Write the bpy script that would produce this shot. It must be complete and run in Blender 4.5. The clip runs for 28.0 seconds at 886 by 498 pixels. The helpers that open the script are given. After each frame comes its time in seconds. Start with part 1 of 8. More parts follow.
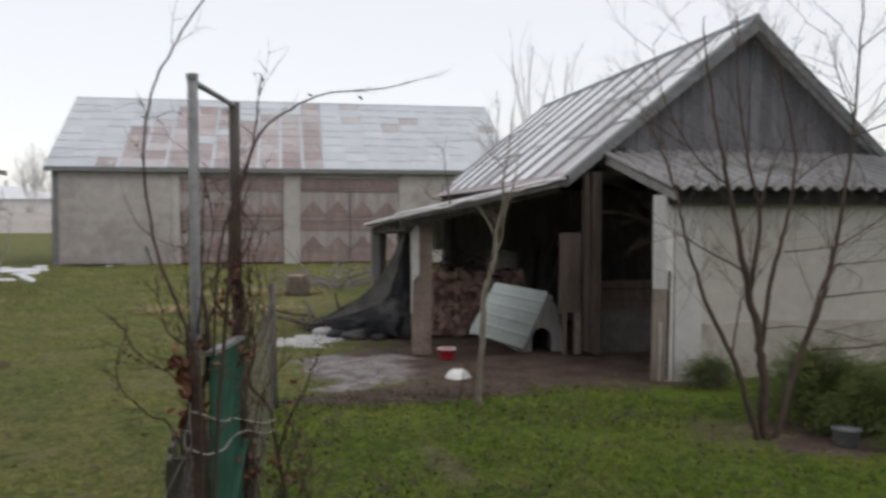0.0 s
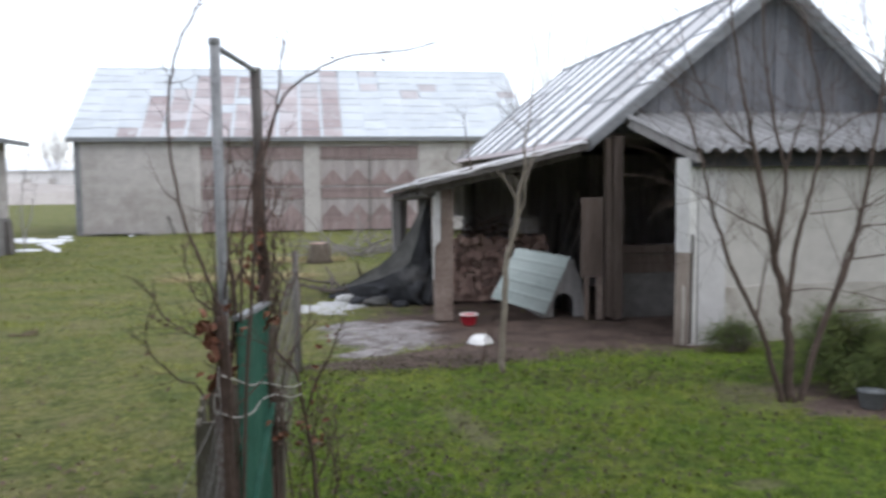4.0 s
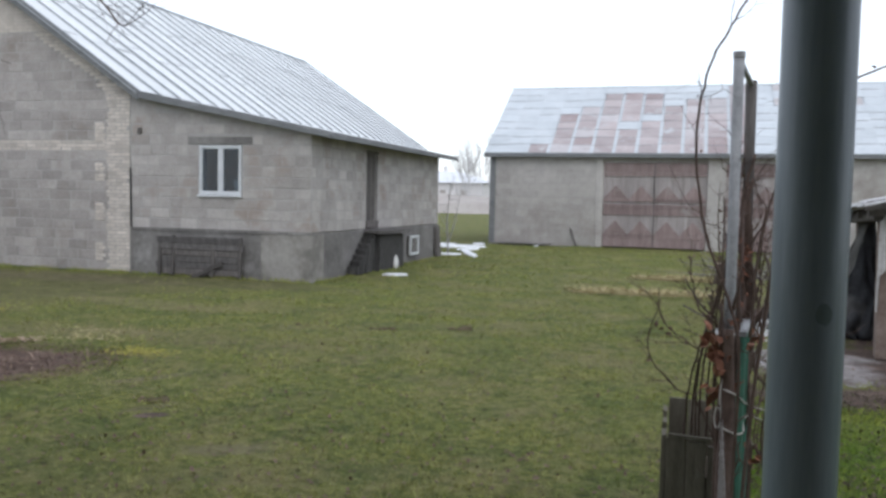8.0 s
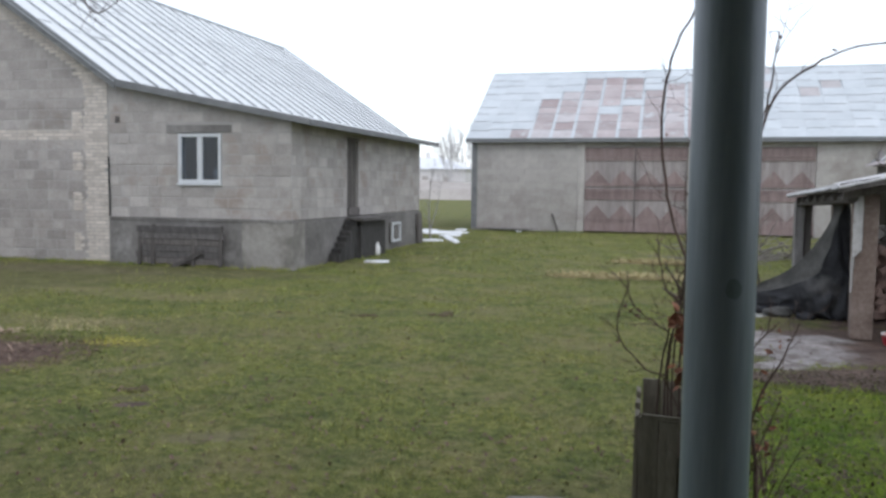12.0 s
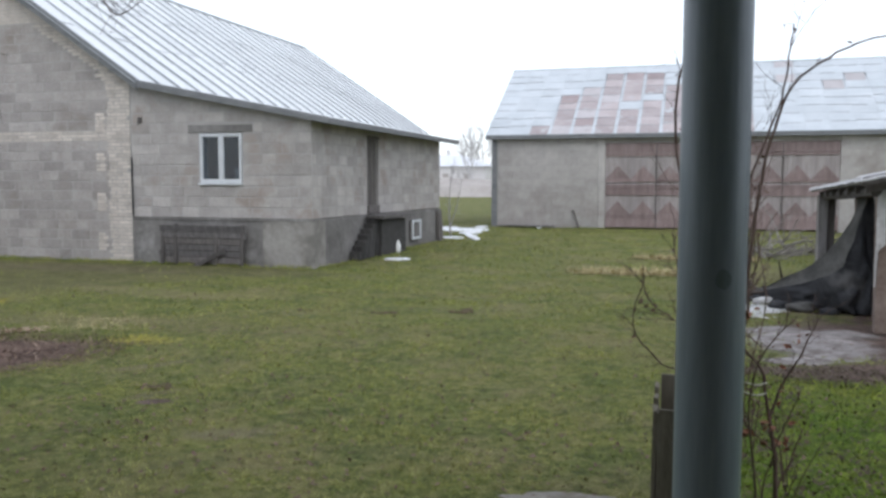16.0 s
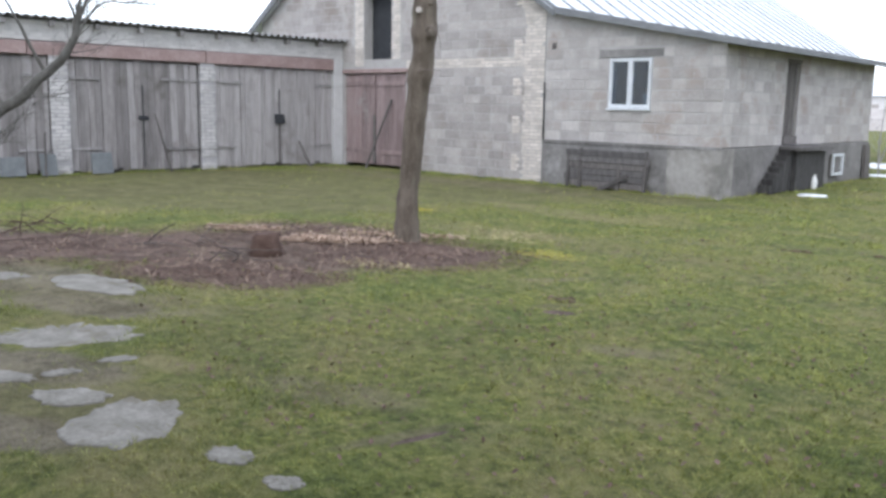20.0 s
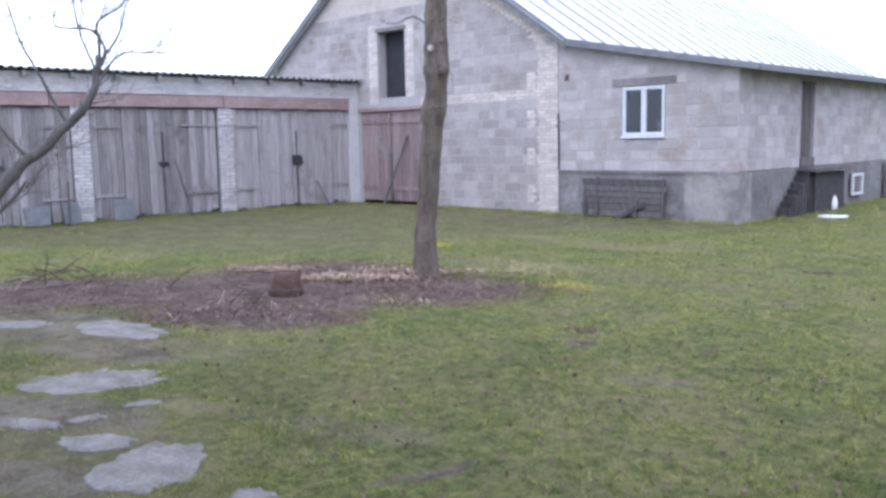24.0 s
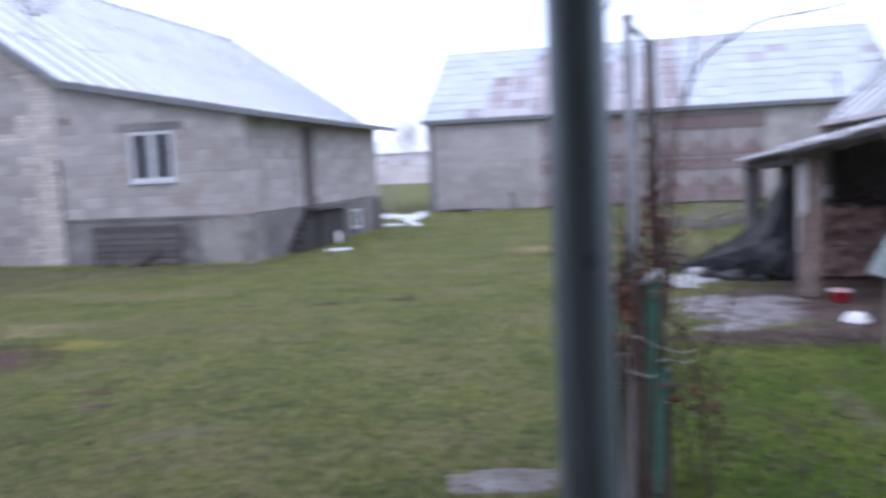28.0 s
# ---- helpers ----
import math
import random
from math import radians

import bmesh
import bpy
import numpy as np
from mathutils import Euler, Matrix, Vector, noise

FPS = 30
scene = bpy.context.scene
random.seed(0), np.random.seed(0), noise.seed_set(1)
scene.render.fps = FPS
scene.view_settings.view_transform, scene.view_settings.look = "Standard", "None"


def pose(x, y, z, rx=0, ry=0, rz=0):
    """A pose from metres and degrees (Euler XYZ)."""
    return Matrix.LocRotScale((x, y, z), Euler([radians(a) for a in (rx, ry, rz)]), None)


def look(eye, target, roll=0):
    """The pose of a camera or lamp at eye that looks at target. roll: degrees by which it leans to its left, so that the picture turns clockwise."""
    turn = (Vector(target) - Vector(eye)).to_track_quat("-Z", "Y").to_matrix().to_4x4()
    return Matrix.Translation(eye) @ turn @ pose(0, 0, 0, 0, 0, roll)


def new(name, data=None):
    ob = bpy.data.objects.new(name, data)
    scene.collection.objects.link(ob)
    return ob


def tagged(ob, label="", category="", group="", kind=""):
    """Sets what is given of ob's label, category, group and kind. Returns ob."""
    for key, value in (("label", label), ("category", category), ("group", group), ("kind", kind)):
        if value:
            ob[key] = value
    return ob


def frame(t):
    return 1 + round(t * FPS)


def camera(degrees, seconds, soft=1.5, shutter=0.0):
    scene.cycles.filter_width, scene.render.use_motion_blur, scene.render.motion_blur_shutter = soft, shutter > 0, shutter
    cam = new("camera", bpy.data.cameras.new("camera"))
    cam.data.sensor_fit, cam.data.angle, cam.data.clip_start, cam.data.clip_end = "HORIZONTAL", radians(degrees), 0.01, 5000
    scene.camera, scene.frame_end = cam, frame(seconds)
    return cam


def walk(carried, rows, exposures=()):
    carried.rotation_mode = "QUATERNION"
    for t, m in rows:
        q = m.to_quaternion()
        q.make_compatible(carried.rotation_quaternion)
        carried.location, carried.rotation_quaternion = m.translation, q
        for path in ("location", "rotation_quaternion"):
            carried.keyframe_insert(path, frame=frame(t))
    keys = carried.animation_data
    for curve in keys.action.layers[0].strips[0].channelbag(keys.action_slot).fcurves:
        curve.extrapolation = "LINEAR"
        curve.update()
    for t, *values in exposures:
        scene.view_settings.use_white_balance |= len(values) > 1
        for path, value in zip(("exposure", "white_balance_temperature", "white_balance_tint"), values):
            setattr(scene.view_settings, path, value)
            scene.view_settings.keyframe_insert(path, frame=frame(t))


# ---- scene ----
cam = camera(55.6, 28.0, soft=3.0, shutter=0.7)
PATH = [
    (0, (0.586, 0.917, 1.663), (0.96, 2.88, 1.588), 0.0),
    (0.5, (0.583, 0.947, 1.663), (1.07, 2.885, 1.571), 0.3),
    (1, (0.578, 0.947, 1.658), (1.113, 2.871, 1.555), 0.4),
    (1.5, (0.575, 0.938, 1.657), (1.126, 2.857, 1.543), 0.3),
    (2, (0.574, 0.925, 1.652), (1.144, 2.838, 1.523), 0.1),
    (2.5, (0.565, 0.922, 1.647), (1.136, 2.834, 1.507), -0.4),
    (5, (0.577, 0.930, 1.650), (0.457, 2.919, 1.486), -0.5),
    (5.5, (0.579, 0.930, 1.643), (0.202, 2.885, 1.450), -0.6),
    (6, (0.544, 0.904, 1.642), (0.106, 2.846, 1.455), -0.3),
    (6.5, (0.404, 0.817, 1.649), (-0.102, 2.747, 1.510), 0.1),
    (7, (0.257, 0.818, 1.644), (-0.301, 2.736, 1.544), 0.7),
    (7.5, (0.188, 0.848, 1.637), (-0.371, 2.766, 1.53), 1.1),
    (8, (0.166, 0.864, 1.633), (-0.401, 2.778, 1.515), 1.2),
    (8.5, (0.165, 0.851, 1.631), (-0.403, 2.764, 1.5), 1.3),
    (9, (0.177, 0.84, 1.632), (-0.398, 2.75, 1.495), 1.4),
    (9.5, (0.185, 0.844, 1.633), (-0.395, 2.753, 1.493), 1.3),
    (10, (0.185, 0.85, 1.632), (-0.387, 2.761, 1.491), 1.2),
    (10.5, (0.189, 0.853, 1.63), (-0.37, 2.767, 1.485), 1.1),
    (11, (0.198, 0.848, 1.631), (-0.348, 2.766, 1.482), 1.0),
    (11.5, (0.207, 0.852, 1.631), (-0.326, 2.774, 1.48), 0.8),
    (13.5, (0.232, 0.852, 1.632), (-0.305, 2.774, 1.489), 0.2),
    (14, (0.231, 0.852, 1.631), (-0.319, 2.769, 1.488), 0.2),
    (14.5, (0.229, 0.843, 1.631), (-0.336, 2.756, 1.484), 0.2),
    (15, (0.23, 0.851, 1.629), (-0.345, 2.76, 1.477), 0.3),
    (15.5, (0.235, 0.842, 1.63), (-0.345, 2.75, 1.475), 0.2),
    (16, (0.241, 0.842, 1.629), (-0.336, 2.75, 1.473), 0.1),
    (16.5, (0.243, 0.844, 1.628), (-0.328, 2.754, 1.469), -0.1),
    (17, (0.243, 0.843, 1.627), (-0.324, 2.754, 1.465), -0.3),
    (17.5, (0.241, 0.843, 1.627), (-0.344, 2.748, 1.46), -0.4),
    (18, (0.239, 0.839, 1.625), (-0.386, 2.731, 1.451), -0.3),
    (18.5, (0.225, 0.82, 1.622), (-0.566, 2.646, 1.428), -0.1),
    (19, (0.189, 0.788, 1.607), (-0.856, 2.478, 1.374), 0.5),
    (19.5, (0.138, 0.783, 1.592), (-1.099, 2.329, 1.308), 1.0),
    (20, (0.133, 0.803, 1.573), (-1.22, 2.239, 1.241), 1.1),
    (20.5, (0.151, 0.816, 1.582), (-1.215, 2.241, 1.258), 0.3),
    (21, (0.138, 0.823, 1.579), (-1.239, 2.24, 1.272), -0.5),
    (21.5, (0.15, 0.808, 1.59), (-1.237, 2.22, 1.303), -1.0),
    (23.5, (0.164, 0.799, 1.584), (-1.238, 2.202, 1.326), -1.0),
    (24, (0.164, 0.8, 1.582), (-1.232, 2.21, 1.33), -1.1),
    (24.5, (0.164, 0.804, 1.585), (-1.224, 2.223, 1.341), -1.1),
    (25, (0.166, 0.812, 1.584), (-1.201, 2.254, 1.358), -1.2),
    (25.5, (0.169, 0.799, 1.588), (-1.156, 2.283, 1.384), -1.3),
    (26, (0.18, 0.799, 1.591), (-1.055, 2.361, 1.407), -1.4),
    (26.5, (0.186, 0.805, 1.592), (-0.949, 2.443, 1.417), -1.4),
    (27, (0.174, 0.821, 1.588), (-0.837, 2.538, 1.414), -1.4),
    (27.5, (0.216, 0.809, 1.601), (-0.639, 2.609, 1.423), -1.7),
    (28, (0.301, 0.784, 1.642), (-0.144, 2.724, 1.450), -2.6),
]
EXPOSURE = [(0, -0.25, 6820, 12), (1, 0.13, 6300, 12), (2.5, 0.37, 6250, 12), (4.6, 0.5, 6250, 11), (5.2, 0.5, 6250, 11), (6, 0.6, 6250, 11), (7, 0.35, 6200, 10), (8, 0.2, 6200, 10), (17, 0.28, 6200, 10), (18.3, 0.36, 6200, 10), (19.5, 0.55, 6150, 11), (20.2, 0.93, 5950, 11), (21.5, 1.02, 5550, 17), (23.5, 0.96, 5450, 21), (25, 0.91, 5450, 21), (27, 0.63, 5420, 18), (28, 0.45, 5450, 22)]
walk(cam, [(t, look(eye, target, roll)) for t, eye, target, roll in PATH], EXPOSURE)

# ---- sky, sun ----
world = bpy.data.worlds.new("overcast_sky")
scene.world = world
world.use_nodes = True
wn = world.node_tree
sky = wn.nodes.new("ShaderNodeTexSky")
sky.sky_type, sky.sun_disc, sky.sun_elevation, sky.sun_rotation = "NISHITA", False, radians(46), radians(146)
cloud = wn.nodes.new("ShaderNodeBackground")
cloud.inputs[0].default_value, cloud.inputs[1].default_value = (0.955, 0.965, 1.0, 1), 0.93
clear = wn.nodes["Background"]
clear.inputs[1].default_value = 0.05
wn.links.new(sky.outputs[0], clear.inputs[0])
both = wn.nodes.new("ShaderNodeAddShader")
wn.links.new(clear.outputs[0], both.inputs[0])
wn.links.new(cloud.outputs[0], both.inputs[1])
wn.links.new(both.outputs[0], wn.nodes["World Output"].inputs[0])
sun = new("sun", bpy.data.lights.new("sun", "SUN"))
sun.data.energy, sun.data.angle, sun.data.color = 0.6, radians(40), (1, 0.97, 0.93)
sun.matrix_world = look((6, -9, 11.2), (0, 0, 0))


# ---- materials ----
def ramp(nt, fac, stops):
    n = nt.nodes.new("ShaderNodeValToRGB")
    el = n.color_ramp.elements
    while len(el) < len(stops):
        el.new(0.5)
    for e, (p, c) in zip(el, stops):
        e.position, e.color = p, (*c, 1)
    nt.links.new(fac, n.inputs[0])
    return n.outputs[0]


def noise_tex(nt, vec, scale, detail=4, rough=0.6):
    n = nt.nodes.new("ShaderNodeTexNoise")
    n.inputs["Scale"].default_value, n.inputs["Detail"].default_value, n.inputs["Roughness"].default_value = scale, detail, rough
    nt.links.new(vec, n.inputs["Vector"])
    return n.outputs[0]


def math_node(nt, op, a, b=0.0, clamp=False):
    n = nt.nodes.new("ShaderNodeMath")
    n.operation, n.use_clamp = op, clamp
    for k, v in enumerate((a, b)):
        if isinstance(v, (int, float)):
            n.inputs[k].default_value = v
        else:
            nt.links.new(v, n.inputs[k])
    return n.outputs[0]


def mix_col(nt, fac, a, b, how="MIX"):
    n = nt.nodes.new("ShaderNodeMix")
    n.data_type, n.blend_type = "RGBA", how
    for k, v in ((0, fac), (6, a), (7, b)):
        if isinstance(v, (int, float)):
            n.inputs[k].default_value = v
        elif isinstance(v, tuple):
            n.inputs[k].default_value = (*v, 1)
        else:
            nt.links.new(v, n.inputs[k])
    return n.outputs[2]


def thin_glass():
    """A pane: see-through, tinted dark blue for the reflected sky, with a faint mirror."""
    m = bpy.data.materials.new("window_glass")
    m.use_nodes = True
    nt = m.node_tree
    a, b, c = nt.nodes.new("ShaderNodeBsdfTransparent"), nt.nodes.new("ShaderNodeBsdfGlossy"), nt.nodes.new("ShaderNodeMixShader")
    a.inputs[0].default_value = (0.42, 0.52, 0.62, 1)
    b.inputs["Roughness"].default_value = 0.03
    c.inputs[0].default_value = 0.05
    nt.links.new(a.outputs[0], c.inputs[1])
    nt.links.new(b.outputs[0], c.inputs[2])
    nt.links.new(c.outputs[0], nt.nodes["Material Output"].inputs[0])
    return m


def surf(name, dark, mid, light, scale=3.0, rough=0.85, bump=0.3, metal=0.0, vary=0.0, stain=None, stretch=(1, 1, 1), island=False, fine=8.0, spec=0.3, depth=0.01):
    """Two scales of colour, a fine relief, a tint for each piece and, if given, stains of one colour."""
    m = bpy.data.materials.new(name)
    m.use_nodes = True
    nt = m.node_tree
    b = nt.nodes["Principled BSDF"]
    geo = nt.nodes.new("ShaderNodeNewGeometry")
    mp = nt.nodes.new("ShaderNodeMapping")
    mp.inputs["Scale"].default_value = stretch
    nt.links.new(geo.outputs["Position"], mp.inputs[0])
    vec = mp.outputs[0]
    big, small = noise_tex(nt, vec, scale), noise_tex(nt, vec, scale * fine, 6, 0.7)
    f = math_node(nt, "ADD", math_node(nt, "MULTIPLY", big, 0.6), math_node(nt, "MULTIPLY", small, 0.4))
    col = ramp(nt, f, [(0.32, dark), (0.5, mid), (0.68, light)])
    if vary:
        r = geo.outputs["Random Per Island"]
        if not island:
            r = nt.nodes.new("ShaderNodeObjectInfo").outputs["Random"]
        v = math_node(nt, "ADD", math_node(nt, "MULTIPLY", r, 2 * vary), 1 - vary)
        hsv = nt.nodes.new("ShaderNodeHueSaturation")
        nt.links.new(v, hsv.inputs["Value"])
        nt.links.new(col, hsv.inputs["Color"])
        col = hsv.outputs[0]
    if stain:
        c, s, lo = stain
        sf = ramp(nt, noise_tex(nt, geo.outputs["Position"], s, 5, 0.65), [(lo, (0, 0, 0)), (lo + 0.14, (1, 1, 1))])
        col = mix_col(nt, sf, col, c)
    nt.links.new(col, b.inputs["Base Color"])
    b.inputs["Metallic"].default_value = metal
    b.inputs["Specular IOR Level"].default_value = spec
    rr = math_node(nt, "ADD", math_node(nt, "MULTIPLY", small, 0.25), rough - 0.12, True)
    nt.links.new(rr, b.inputs["Roughness"])
    if bump:
        bp = nt.nodes.new("ShaderNodeBump")
        bp.inputs["Strength"].default_value, bp.inputs["Distance"].default_value = bump, depth
        nt.links.new(f, bp.inputs["Height"])
        nt.links.new(bp.outputs[0], b.inputs["Normal"])
    return m


BLOCK = surf("cinder_block", (0.3, 0.279, 0.262), (0.38, 0.357, 0.338), (0.455, 0.43, 0.41), 2.4, 0.95, 0.7, vary=0.14, stain=((0.31, 0.268, 0.237), 1.3, 0.54))
MORTAR = surf("mortar", (0.3, 0.286, 0.272), (0.36, 0.346, 0.33), (0.42, 0.406, 0.388), 3, 0.95, 0.5)
OLDBLOCK = surf("old_cinder_block", (0.26, 0.238, 0.225), (0.34, 0.316, 0.299), (0.415, 0.388, 0.368), 2.2, 0.95, 0.5, vary=0.15, stain=((0.25, 0.22, 0.197), 0.8, 0.53))
BRICK = surf("silicate_brick", (0.42, 0.375, 0.33), (0.53, 0.482, 0.432), (0.62, 0.57, 0.517), 5, 0.9, 0.35, vary=0.15, stain=((0.43, 0.315, 0.19), 0.8, 0.6))
FOUND = surf("foundation_render", (0.12, 0.114, 0.108), (0.185, 0.176, 0.167), (0.26, 0.25, 0.24), 1.2, 0.9, 0.5, stain=((0.33, 0.322, 0.31), 0.9, 0.6))
ZINC = surf("zinc_sheet", (0.625, 0.65, 0.66), (0.69, 0.715, 0.724), (0.74, 0.76, 0.766), 1.0, 0.45, 0.12, vary=0.06, spec=0.4)
SEAM = surf("zinc_seam", (0.22, 0.235, 0.25), (0.29, 0.305, 0.32), (0.36, 0.375, 0.39), 3, 0.5, 0.1)
FASCIA = surf("grey_fascia", (0.12, 0.125, 0.13), (0.17, 0.175, 0.18), (0.23, 0.235, 0.24), 3, 0.7, 0.3, stretch=(1, 1, 4))
OLDWOOD = surf("weathered_wood", (0.14, 0.13, 0.127), (0.25, 0.237, 0.232), (0.36, 0.345, 0.338), 3, 0.9, 0.6, vary=0.2, stretch=(5, 5, 0.6))
DARKWOOD = surf("dark_wood", (0.055, 0.049, 0.046), (0.11, 0.1, 0.094), (0.18, 0.165, 0.156), 3, 0.9, 0.6, vary=0.25, stretch=(5, 5, 0.6))
REDWOOD = surf("red_brown_paint", (0.17, 0.125, 0.12), (0.24, 0.182, 0.175), (0.31, 0.25, 0.242), 2, 0.8, 0.4, vary=0.15, stretch=(4, 4, 0.7), stain=((0.29, 0.27, 0.255), 1.1, 0.6))
SILVERWOOD = surf("silver_grey_plank", (0.22, 0.202, 0.196), (0.32, 0.3, 0.293), (0.415, 0.394, 0.385), 3, 0.9, 0.6, vary=0.15, stretch=(5, 5, 0.5), stain=((0.2, 0.18, 0.173), 1.4, 0.56))
PALEWOOD = surf("pale_gate_board", (0.24, 0.212, 0.204), (0.32, 0.288, 0.279), (0.39, 0.36, 0.351), 2, 0.85, 0.4, vary=0.12, stretch=(4, 4, 0.7))
BEAM = surf("rusty_beam", (0.215, 0.15, 0.14), (0.295, 0.215, 0.202), (0.37, 0.288, 0.272), 2, 0.8, 0.4)
WHITE = surf("whitewash", (0.37, 0.36, 0.35), (0.47, 0.46, 0.45), (0.55, 0.54, 0.53), 0.8, 0.9, 0.35, stain=((0.30, 0.285, 0.265), 0.7, 0.57))
SHEDWHITE = surf("old_whitewash", (0.335, 0.318, 0.288), (0.435, 0.416, 0.382), (0.505, 0.485, 0.45), 0.8, 0.9, 0.4, stain=((0.31, 0.282, 0.24), 0.7, 0.54))
PALEBRICK = surf("whitewashed_brick", (0.4, 0.383, 0.37), (0.49, 0.472, 0.458), (0.56, 0.543, 0.528), 4, 0.9, 0.35, vary=0.1)
PVC = surf("white_frame", (0.54, 0.56, 0.58), (0.6, 0.62, 0.64), (0.65, 0.67, 0.69), 4, 0.4, 0.05)
BARNWALL = surf("barn_render", (0.3, 0.281, 0.262), (0.385, 0.364, 0.344), (0.455, 0.431, 0.409), 0.5, 0.95, 0.5, vary=0.06, stain=((0.295, 0.268, 0.248), 0.6, 0.53))
RUST = surf("rusty_sheet", (0.325, 0.28, 0.278), (0.39, 0.343, 0.342), (0.455, 0.412, 0.414), 1.3, 0.75, 0.2, vary=0.14, stain=((0.48, 0.49, 0.505), 2.4, 0.56))
BARNZINC = surf("barn_zinc", (0.44, 0.475, 0.50), (0.50, 0.535, 0.56), (0.56, 0.59, 0.615), 1.0, 0.55, 0.15, vary=0.055, stain=((0.40, 0.38, 0.375), 1.3, 0.66))
ASBESTOS = surf("fibre_cement", (0.15, 0.148, 0.147), (0.23, 0.227, 0.224), (0.315, 0.312, 0.307), 2.0, 0.9, 0.4, stain=((0.11, 0.11, 0.1), 1.5, 0.55))
BARK = surf("bark", (0.06, 0.047, 0.036), (0.12, 0.098, 0.077), (0.19, 0.16, 0.13), 6, 0.95, 0.9, stretch=(2, 2, 0.5), stain=((0.19, 0.19, 0.14), 2.5, 0.58))
TWIG = surf("twig_bark", (0.07, 0.056, 0.049), (0.115, 0.094, 0.082), (0.17, 0.142, 0.124), 6, 0.9, 0.4)
VINE = surf("vine_bark", (0.05, 0.034, 0.028), (0.09, 0.061, 0.05), (0.135, 0.097, 0.08), 8, 0.9, 0.5)
# far bark: the mist is mixed into its pale colour
FARTWIG = surf("hazed_far_bark", (0.45, 0.44, 0.44), (0.52, 0.51, 0.51), (0.58, 0.57, 0.57), 1, 0.9, 0.0)
PIPE = surf("green_grey_pipe", (0.15, 0.19, 0.214), (0.188, 0.234, 0.262), (0.234, 0.284, 0.314), 5, 0.36, 0.06, spec=0.6, stretch=(6, 6, 0.5))
GALV = surf("galvanised_pipe", (0.18, 0.185, 0.19), (0.26, 0.265, 0.27), (0.34, 0.345, 0.35), 8, 0.55, 0.2, metal=0.4)
STONE = surf("wet_concrete", (0.112, 0.103, 0.083), (0.195, 0.184, 0.16), (0.285, 0.272, 0.245), 5, 0.8, 0.9, spec=0.25, stain=((0.12, 0.105, 0.075), 3.6, 0.55))
LEAFDRY = surf("dry_leaf", (0.09, 0.057, 0.044), (0.145, 0.097, 0.077), (0.215, 0.153, 0.124), 1.5, 0.9, 0.2, vary=0.22, island=True)
DARKLEAF = surf("wet_dark_leaf", (0.036, 0.031, 0.018), (0.068, 0.056, 0.034), (0.115, 0.092, 0.058), 5, 0.8, 0.2, vary=0.4, island=True)
RUSTLEAF = surf("russet_leaf", (0.12, 0.05, 0.03), (0.2, 0.088, 0.055), (0.28, 0.14, 0.09), 12, 0.8, 0.3, vary=0.3, island=True)
SNOW = surf("old_snow", (0.66, 0.69, 0.73), (0.76, 0.78, 0.81), (0.82, 0.84, 0.86), 4, 0.6, 0.4)
SLUSH = surf("wet_slush", (0.36, 0.36, 0.365), (0.48, 0.48, 0.485), (0.58, 0.58, 0.585), 6, 0.6, 0.5, stain=((0.22, 0.2, 0.18), 4, 0.58))
TARP = surf("black_tarp", (0.022, 0.023, 0.026), (0.036, 0.037, 0.041), (0.06, 0.06, 0.065), 3, 0.66, 0.5, spec=0.22, stain=((0.11, 0.107, 0.108), 1.8, 0.57))
LOGEND = surf("split_log", (0.19, 0.118, 0.098), (0.31, 0.212, 0.18), (0.43, 0.315, 0.272), 8, 0.9, 0.6, vary=0.35)
# near-black: paints unlit insides, gaps and eave shade; also iron latches, a pipe
BLACK = surf("painted_dark_and_iron", (0.022, 0.024, 0.027), (0.034, 0.036, 0.04), (0.046, 0.048, 0.052), 3, 0.9, 0.2)
REDPL = surf("red_plastic", (0.40, 0.02, 0.035), (0.5, 0.03, 0.05), (0.56, 0.05, 0.07), 5, 0.35, 0.05, spec=0.5)
ENAMEL = surf("white_enamel", (0.66, 0.66, 0.64), (0.76, 0.76, 0.74), (0.8, 0.8, 0.78), 6, 0.35, 0.1, stain=((0.3, 0.26, 0.2), 9, 0.66))
GREENPL = surf("green_panel", (0.018, 0.07, 0.048), (0.026, 0.098, 0.068), (0.05, 0.135, 0.097), 7, 0.6, 0.2, spec=0.3, stain=((0.06, 0.072, 0.052), 5, 0.58))
PALETIN = surf("pale_green_tin", (0.33, 0.39, 0.385), (0.40, 0.465, 0.455), (0.45, 0.51, 0.50), 2, 0.5, 0.2)
STRAW = surf("straw", (0.3, 0.24, 0.12), (0.42, 0.35, 0.19), (0.52, 0.46, 0.28), 9, 0.9, 0.3, vary=0.25, island=True)
CORD = surf("pale_cord", (0.3, 0.28, 0.255), (0.39, 0.37, 0.34), (0.48, 0.46, 0.43), 10, 0.8, 0.1)
BUSH = surf("juniper_needle", (0.038, 0.056, 0.014), (0.07, 0.096, 0.023), (0.132, 0.14, 0.038), 2.2, 0.8, 0.2, vary=0.35, island=True)
SPRUCE = surf("spruce_needle", (0.02, 0.034, 0.024), (0.034, 0.05, 0.036), (0.05, 0.068, 0.05), 4, 0.8, 0.2, vary=0.3, island=True)
BLUEPL = surf("grey_blue_plastic", (0.1, 0.108, 0.11), (0.135, 0.145, 0.148), (0.18, 0.19, 0.193), 5, 0.7, 0.1)
# far wall, roof and earth (also far windows): haze painted in as paleness
FARWALL = surf("hazed_far_wall", (0.62, 0.60, 0.59), (0.68, 0.66, 0.65), (0.72, 0.70, 0.69), 1, 0.9, 0.0)
